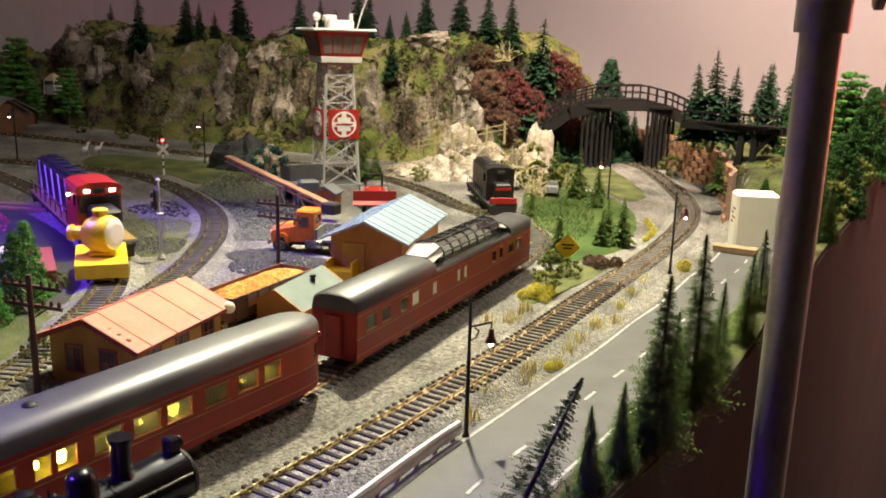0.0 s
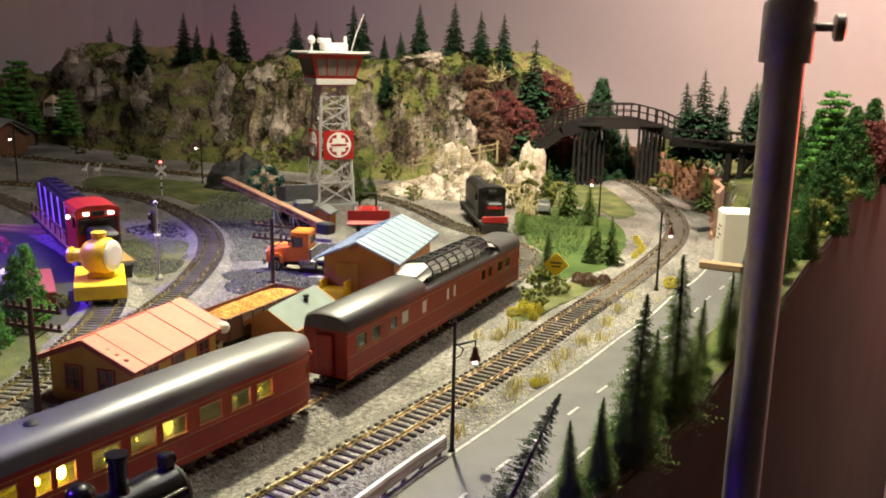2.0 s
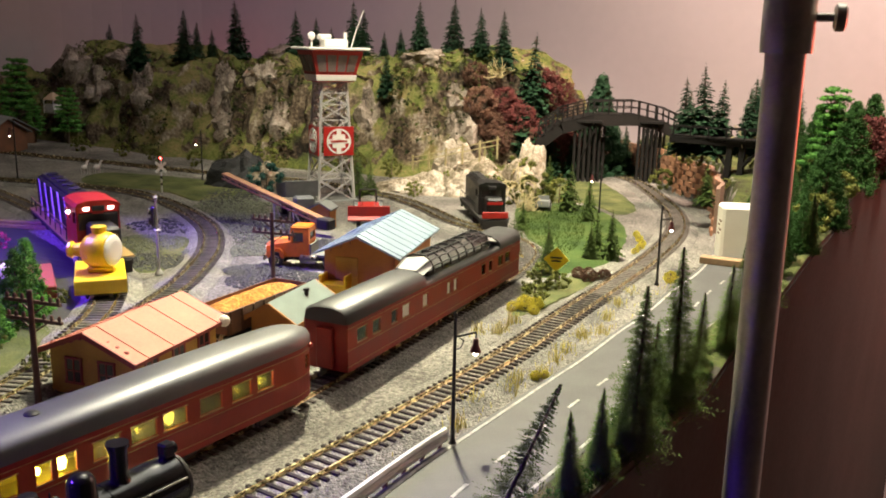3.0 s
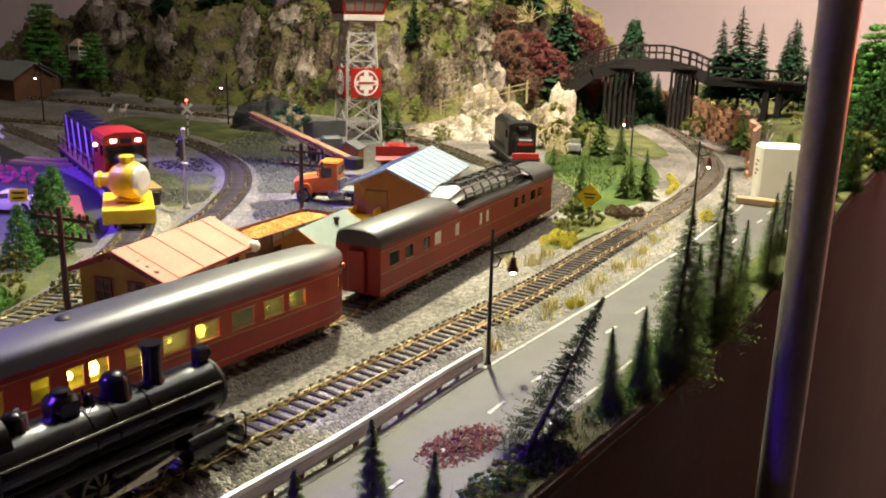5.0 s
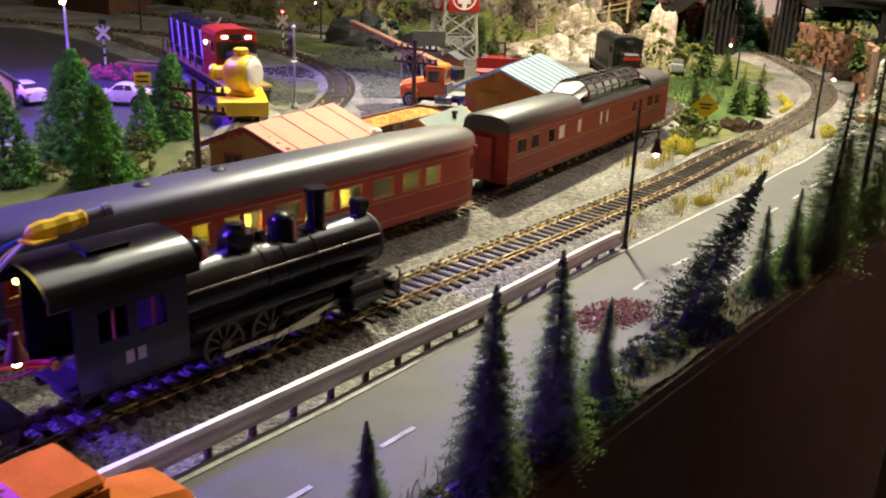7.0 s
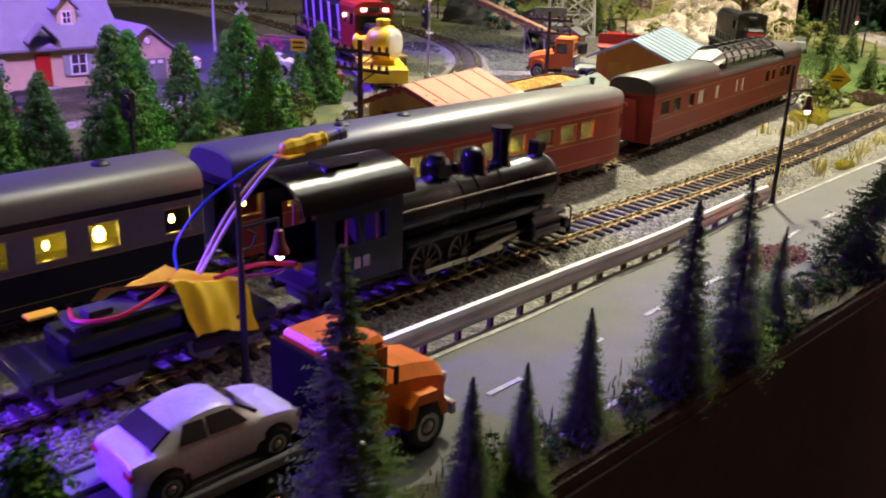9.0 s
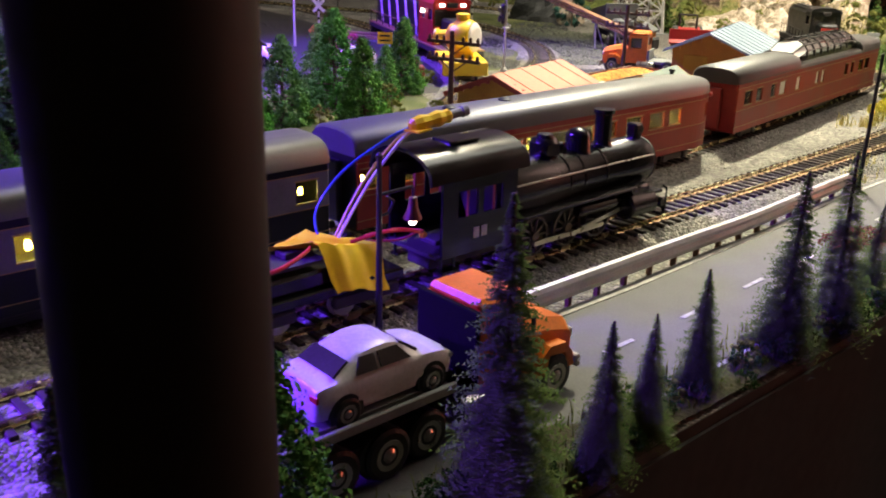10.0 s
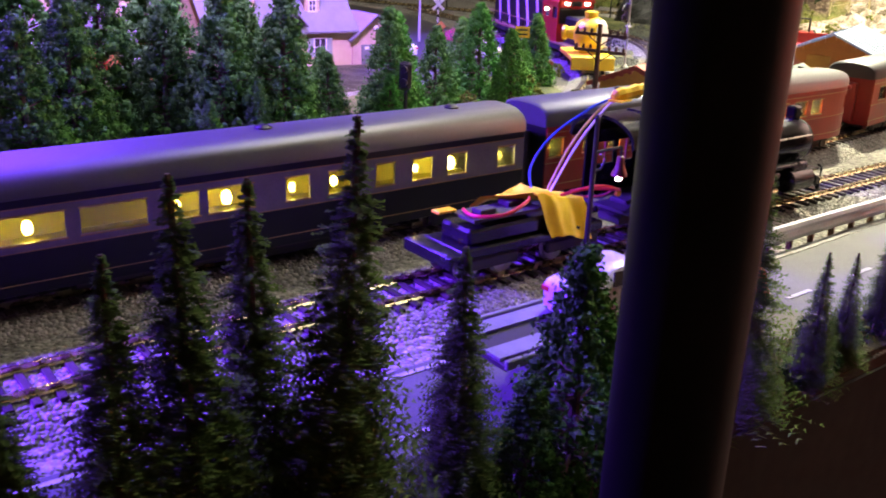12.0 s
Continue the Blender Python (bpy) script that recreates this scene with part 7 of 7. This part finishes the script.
for sx in (-1, 1):
    wheel(tc, sx * 15, -14, 15, 9, sx)
    wheel(tc, sx * 13, 22, 9, 6, sx)

shack = gable_house("brown_shack", "small brown shack with a dark flat-pitched roof", place(-742, 850, 0, 20), 24, 26, 26, 7, 3, M_OCHRE, M_GREY)

# conveyor
cv = thing("conveyor", "rusty orange lattice conveyor boom propped on legs", "conveyor")
A, B = Vector((-868, 800, 58)), Vector((-712, 812, 16))
for sy in (-5, 5):
    for dz in (0, 6):
        part("chord", Shape().beam(A + Vector((0, sy, dz)), B + Vector((0, sy, dz)), 1.6), M_ORANGERUST, cv)
    for i in range(16):
        p, q = A.lerp(B, i / 16), A.lerp(B, (i + 1) / 16)
        part("lattice", Shape().beam(p + Vector((0, sy, 0 if i % 2 else 6)), q + Vector((0, sy, 6 if i % 2 else 0)), 1.0), M_ORANGERUST, cv)
part("belt", Shape().loft([[tuple(P + Vector((0, y, z))) for y, z in ((-4, 6), (4, 6), (4, 7), (-4, 7))] for P in (A, B)]), M_ORANGERUST, cv)
for f in (0.52, 0.72):
    p = A.lerp(B, f)
    for sy in (-9, 9):
        part("leg", Shape().beam(p, (p.x + 10, p.y + sy, 0), 1.8), M_LATTICE, cv)
part("motor", Shape().box(tuple(B + Vector((8, 0, 0))), (20, 16, 14), b=2), M_UNDER, cv)

# ---------- signals and small signs ----------
sg = thing("signal", "grey mast signal with a black two-lamp head", "signal", place(-709, 564, 0, -30))
part("mast", Shape().tube((0, 0, 0), (0, 0, 78), 1.4, 1.1, 10).turned((0, 0, 0), (0, 0, 1), [(0, 4), (2, 4), (5, 2)], 10).turned((0, 0, 77), (0, 0, 1), [(0, 1.2), (2, 2.6), (4, 1)], 10), M_LATTICE, sg)
part("head", Shape().box((0, -3.5, 60), (10, 4, 22), b=2), M_BLACK, sg)
for z in (65, 55):
    part("lamp_hood", Shape().turned((0, -5, z), (0, -1, 0), [(0, 3.4), (3, 3.2), (3, 2.6)], 12), M_BLACK, sg)
part("platform", Shape().box((2, 0, 46), (10, 6, 1), b=0.2).beam((-3, 3, 46), (-3, 3, 50), 0.6).beam((7, 3, 46), (7, 3, 50), 0.6), M_LATTICE, sg)


def crossing_signal(x, y, h, turn, lit):
    c = thing("crossing_signal", "railway crossing signal with a white crossbuck", "signal", place(x, y, 0, turn), "crossing signals")
    part("mast", Shape().tube((0, 0, 0), (0, 0, h), 1.3, n=8), M_WHITE, c)
    for z in (h * 0.2, h * 0.4, h * 0.6):
        part("black_band", Shape().tube((0, 0, z), (0, 0, z + 4), 1.45, n=8), M_BLACK, c)
    part("crossbuck", Shape().box((0, -2, h - 14), (22, 0.8, 4), m=Matrix.Rotation(radians(45), 4, "Y")).box((0, -2.4, h - 14), (22, 0.8, 4), m=Matrix.Rotation(radians(-45), 4, "Y")), M_WHITE, c, "white crossed boards")
    part("lamp_box", Shape().box((0, -1, h), (8, 4, 6), b=1), M_BLACK, c)
    if lit:
        part("red_lamp", Shape().ball((0, -3.4, h), 2.0), M_REDLED, c, "glowing red lamp")


crossing_signal(-1123, 901, 54, 50, True)
crossing_signal(-1080, 575, 54, 60, False)
ylp = thing("yard_light", "tall grey yard light pole with a white lit globe", "street lamp", place(-990, 480, 0))
part("pole", Shape().tube((0, 0, 0), (0, 0, 84), 1.8, 1.3, 10), M_LATTICE, ylp)
part("globe", Shape().ball((5, -4, 86), 3.4), M_WARM, ylp, "glowing white globe")
for x, y, col, lab in ((-905, 452, M_OCHRE, "small brown diamond sign on a white post"), (-655, 362, M_YELLOW, "small yellow rectangular sign with dark bars")):
    s = thing("small_sign", lab, "sign", place(x, y, 0, 50), "small signs")
    part("post", Shape().tube((0, 0, 0), (0, 0, 30 if col is M_OCHRE else 52), 0.9, n=8), M_WHITE, s)
    part("plate", Shape().box((0, -1.2, 30 if col is M_OCHRE else 52), (9, 0.8, 9) if col is M_OCHRE else (13, 0.8, 10), m=Matrix.Rotation(radians(45 if col is M_OCHRE else 0), 4, "Y")), col, s)
    if col is M_YELLOW:
        part("bar", Shape().box((0, -1.8, 54), (9, 0.3, 1.4)).box((0, -1.8, 50), (9, 0.3, 1.4)), M_BLACK, s)
bsig = thing("dwarf_signal", "small black signal on a post among the trees", "signal", place(-545, 158, 0, 40))
part("mast", Shape().tube((0, 0, 0), (0, 0, 46), 1.4, n=8), M_BLACK, bsig)
part("head", Shape().box((0, -2, 40), (9, 5, 20), b=2).turned((0, -4, 45), (0, -1, 0), [(0, 2.6), (3, 2.4)], 10).turned((0, -4, 36), (0, -1, 0), [(0, 2.6), (3, 2.4)], 10), M_BLACK, bsig)

# toy figures as plain shapes
for x, y, r in ((-1385, 944, 30), (-1372, 960, 20)):
    f = Shape().ball((0, 0, 12), 5, 10, 6, (0.8, 1.9, 0.9)).tube((0, 8, 14), (0, 12, 21), 2.2, 1.6, 8).ball((0, 14.5, 21), 2.4, 8, 5, (0.8, 1.7, 0.9))
    for sx in (-1, 1):
        for yy in (-7, 6):
            f.tube((sx * 2, yy, 10), (sx * 2, yy, 0), 1.1, 0.8, 6)
    tagged(part("toy_figurine", f, M_BEIGE, at=place(x, y, 0, r), smooth=True), "plain white toy figurine standing on the meadow", "figurine", "toy figurines")

# ---------- houses ----------
def dormer(h, x, y, z, w, front):
    d = part("dormer", Shape().box((x - 14, y, z), (30, w, 18)).prism([(y - w / 2, z + 9), (y + w / 2, z + 9), (y, z + 19)], "x", x - 30, x + 1), M_HOUSEWALL, h)
    for s in (-1, 1):
        part("dormer_roof", Shape().prism([(y, z + 19.4), (y + s * (w / 2 + 3), z + 7.6), (y + s * (w / 2 + 3), z + 9.4), (y, z + 21.2)], "x", x - 34, x + 4), M_HOUSEROOF, d)
    framed_window(h, (x + 1, y, z + 1), 8, 11, "x")


def cottage(x, y, label, garage=True, wall=None):
    h = gable_house("cottage", label, place(x, y, 0), 158, 86, 40, 48, 5, wall or M_HOUSEWALL, M_HOUSEROOF)
    for dy in (-34, 38):
        dormer(h, 30, dy, 60, 17, True)
    for dy in (-45, 40):
        framed_window(h, (43.2, dy, 21), 26 if dy < 0 else 14, 18, "x")
        for o in ((-17, 17) if dy < 0 else (-11, 11)):
            part("shutter", Shape().box((44, dy + o, 21), (1.2, 6, 19), b=0.2), M_SAGE, h)
    part("door", Shape().box((44, 8, 16), (1.6, 13, 31), b=0.3), M_RED, h, "bright red front door")
    part("door_step", Shape().box((49, 8, 1.5), (10, 20, 3), b=0.4), M_GREY, h)
    for s in (-1, 1):
        part("porch_roof", Shape().prism([(8, 57), (8 + s * 14, 42), (8 + s * 14, 44), (8, 59)], "x", 40, 54), M_HOUSEROOF, h)
    part("chimney", Shape().box((-6, -50, 92), (12, 14, 22), b=0.5).box((-6, -50, 104), (14, 16, 3), b=0.4), M_BRICK, h)
    return h


M_SAGE = mat("sage_green_shutter", (0.32, 0.38, 0.28), 0.6, scale=80, bump=0)
cottage(-888, 214, "cream cottage with grey roof, dormers and a red door")
gar = gable_house("garage", "peach-walled garage with a grey roof and wide door", place(-884, 320, 0, 90), 84, 56, 28, 22, 4, M_PEACH, M_HOUSEROOF)
part("garage_door", Shape().box((0, -42.6, 11), (36, 1.4, 21), b=0.3), M_GREY, gar, "grey garage door with small panes")
for i in range(4):
    part("door_pane", Shape().box((-12 + i * 8, -43.5, 18), (5, 0.5, 3)), M_WHITE, gar)
part("vent", Shape().turned((0, -42.5, 38), (0, -1, 0), [(0, 3), (1.2, 2.6)], 12), M_WHITE, gar)
cottage(-872, 20, "yellow cottage with grey roof half hidden by trees", wall=M_YELLOWWALL)
gable_house("engine_shed", "long dark brown timber shed with a low roof", place(-1870, 1000, 0, 96), 260, 90, 46, 26, 8, M_RUST, M_GREY)
gable_house("brown_depot", "brown wooden depot by the track", place(-1880, 1085, 0, 80), 120, 90, 40, 26, 8, M_RUST, M_GREY)
sn = thing("roadside_stand", "small white stand with a striped canopy on the hill", "stand", place(-1840, 1185, 70))
part("counter", Shape().box((0, 0, 10), (34, 20, 20), b=1), M_WHITE, sn)
part("canopy", Shape().loft([[(20, -14, 30), (20, 14, 30), (-20, 14, 30), (-20, -14, 30)], [(3, -3, 46), (3, 3, 46), (-3, 3, 46), (-3, -3, 46)]]), M_PEACH, sn)
for sx in (-18, 18):
    part("canopy_post", Shape().tube((sx, -12, 0), (sx, -12, 30), 1, n=6), M_WHITE, sn)
tagged(part("timber_pile", Shape().box((0, 0, 2), (160, 14, 4), b=0.4).box((6, 4, 6), (140, 10, 3), b=0.4), M_EDGEWOOD, at=place(-1000, 620, 0.5, 24)), "stack of pale planks beside the track", "timber")
tagged(part("red_wagon", Shape().box((0, 0, 9), (30, 92, 12), b=1).box((0, 0, 4), (22, 70, 4)), M_REDTRIM, at=place(-742, 452, 1.2, 60)), "low dark red flat wagon in the yard", "wagon")
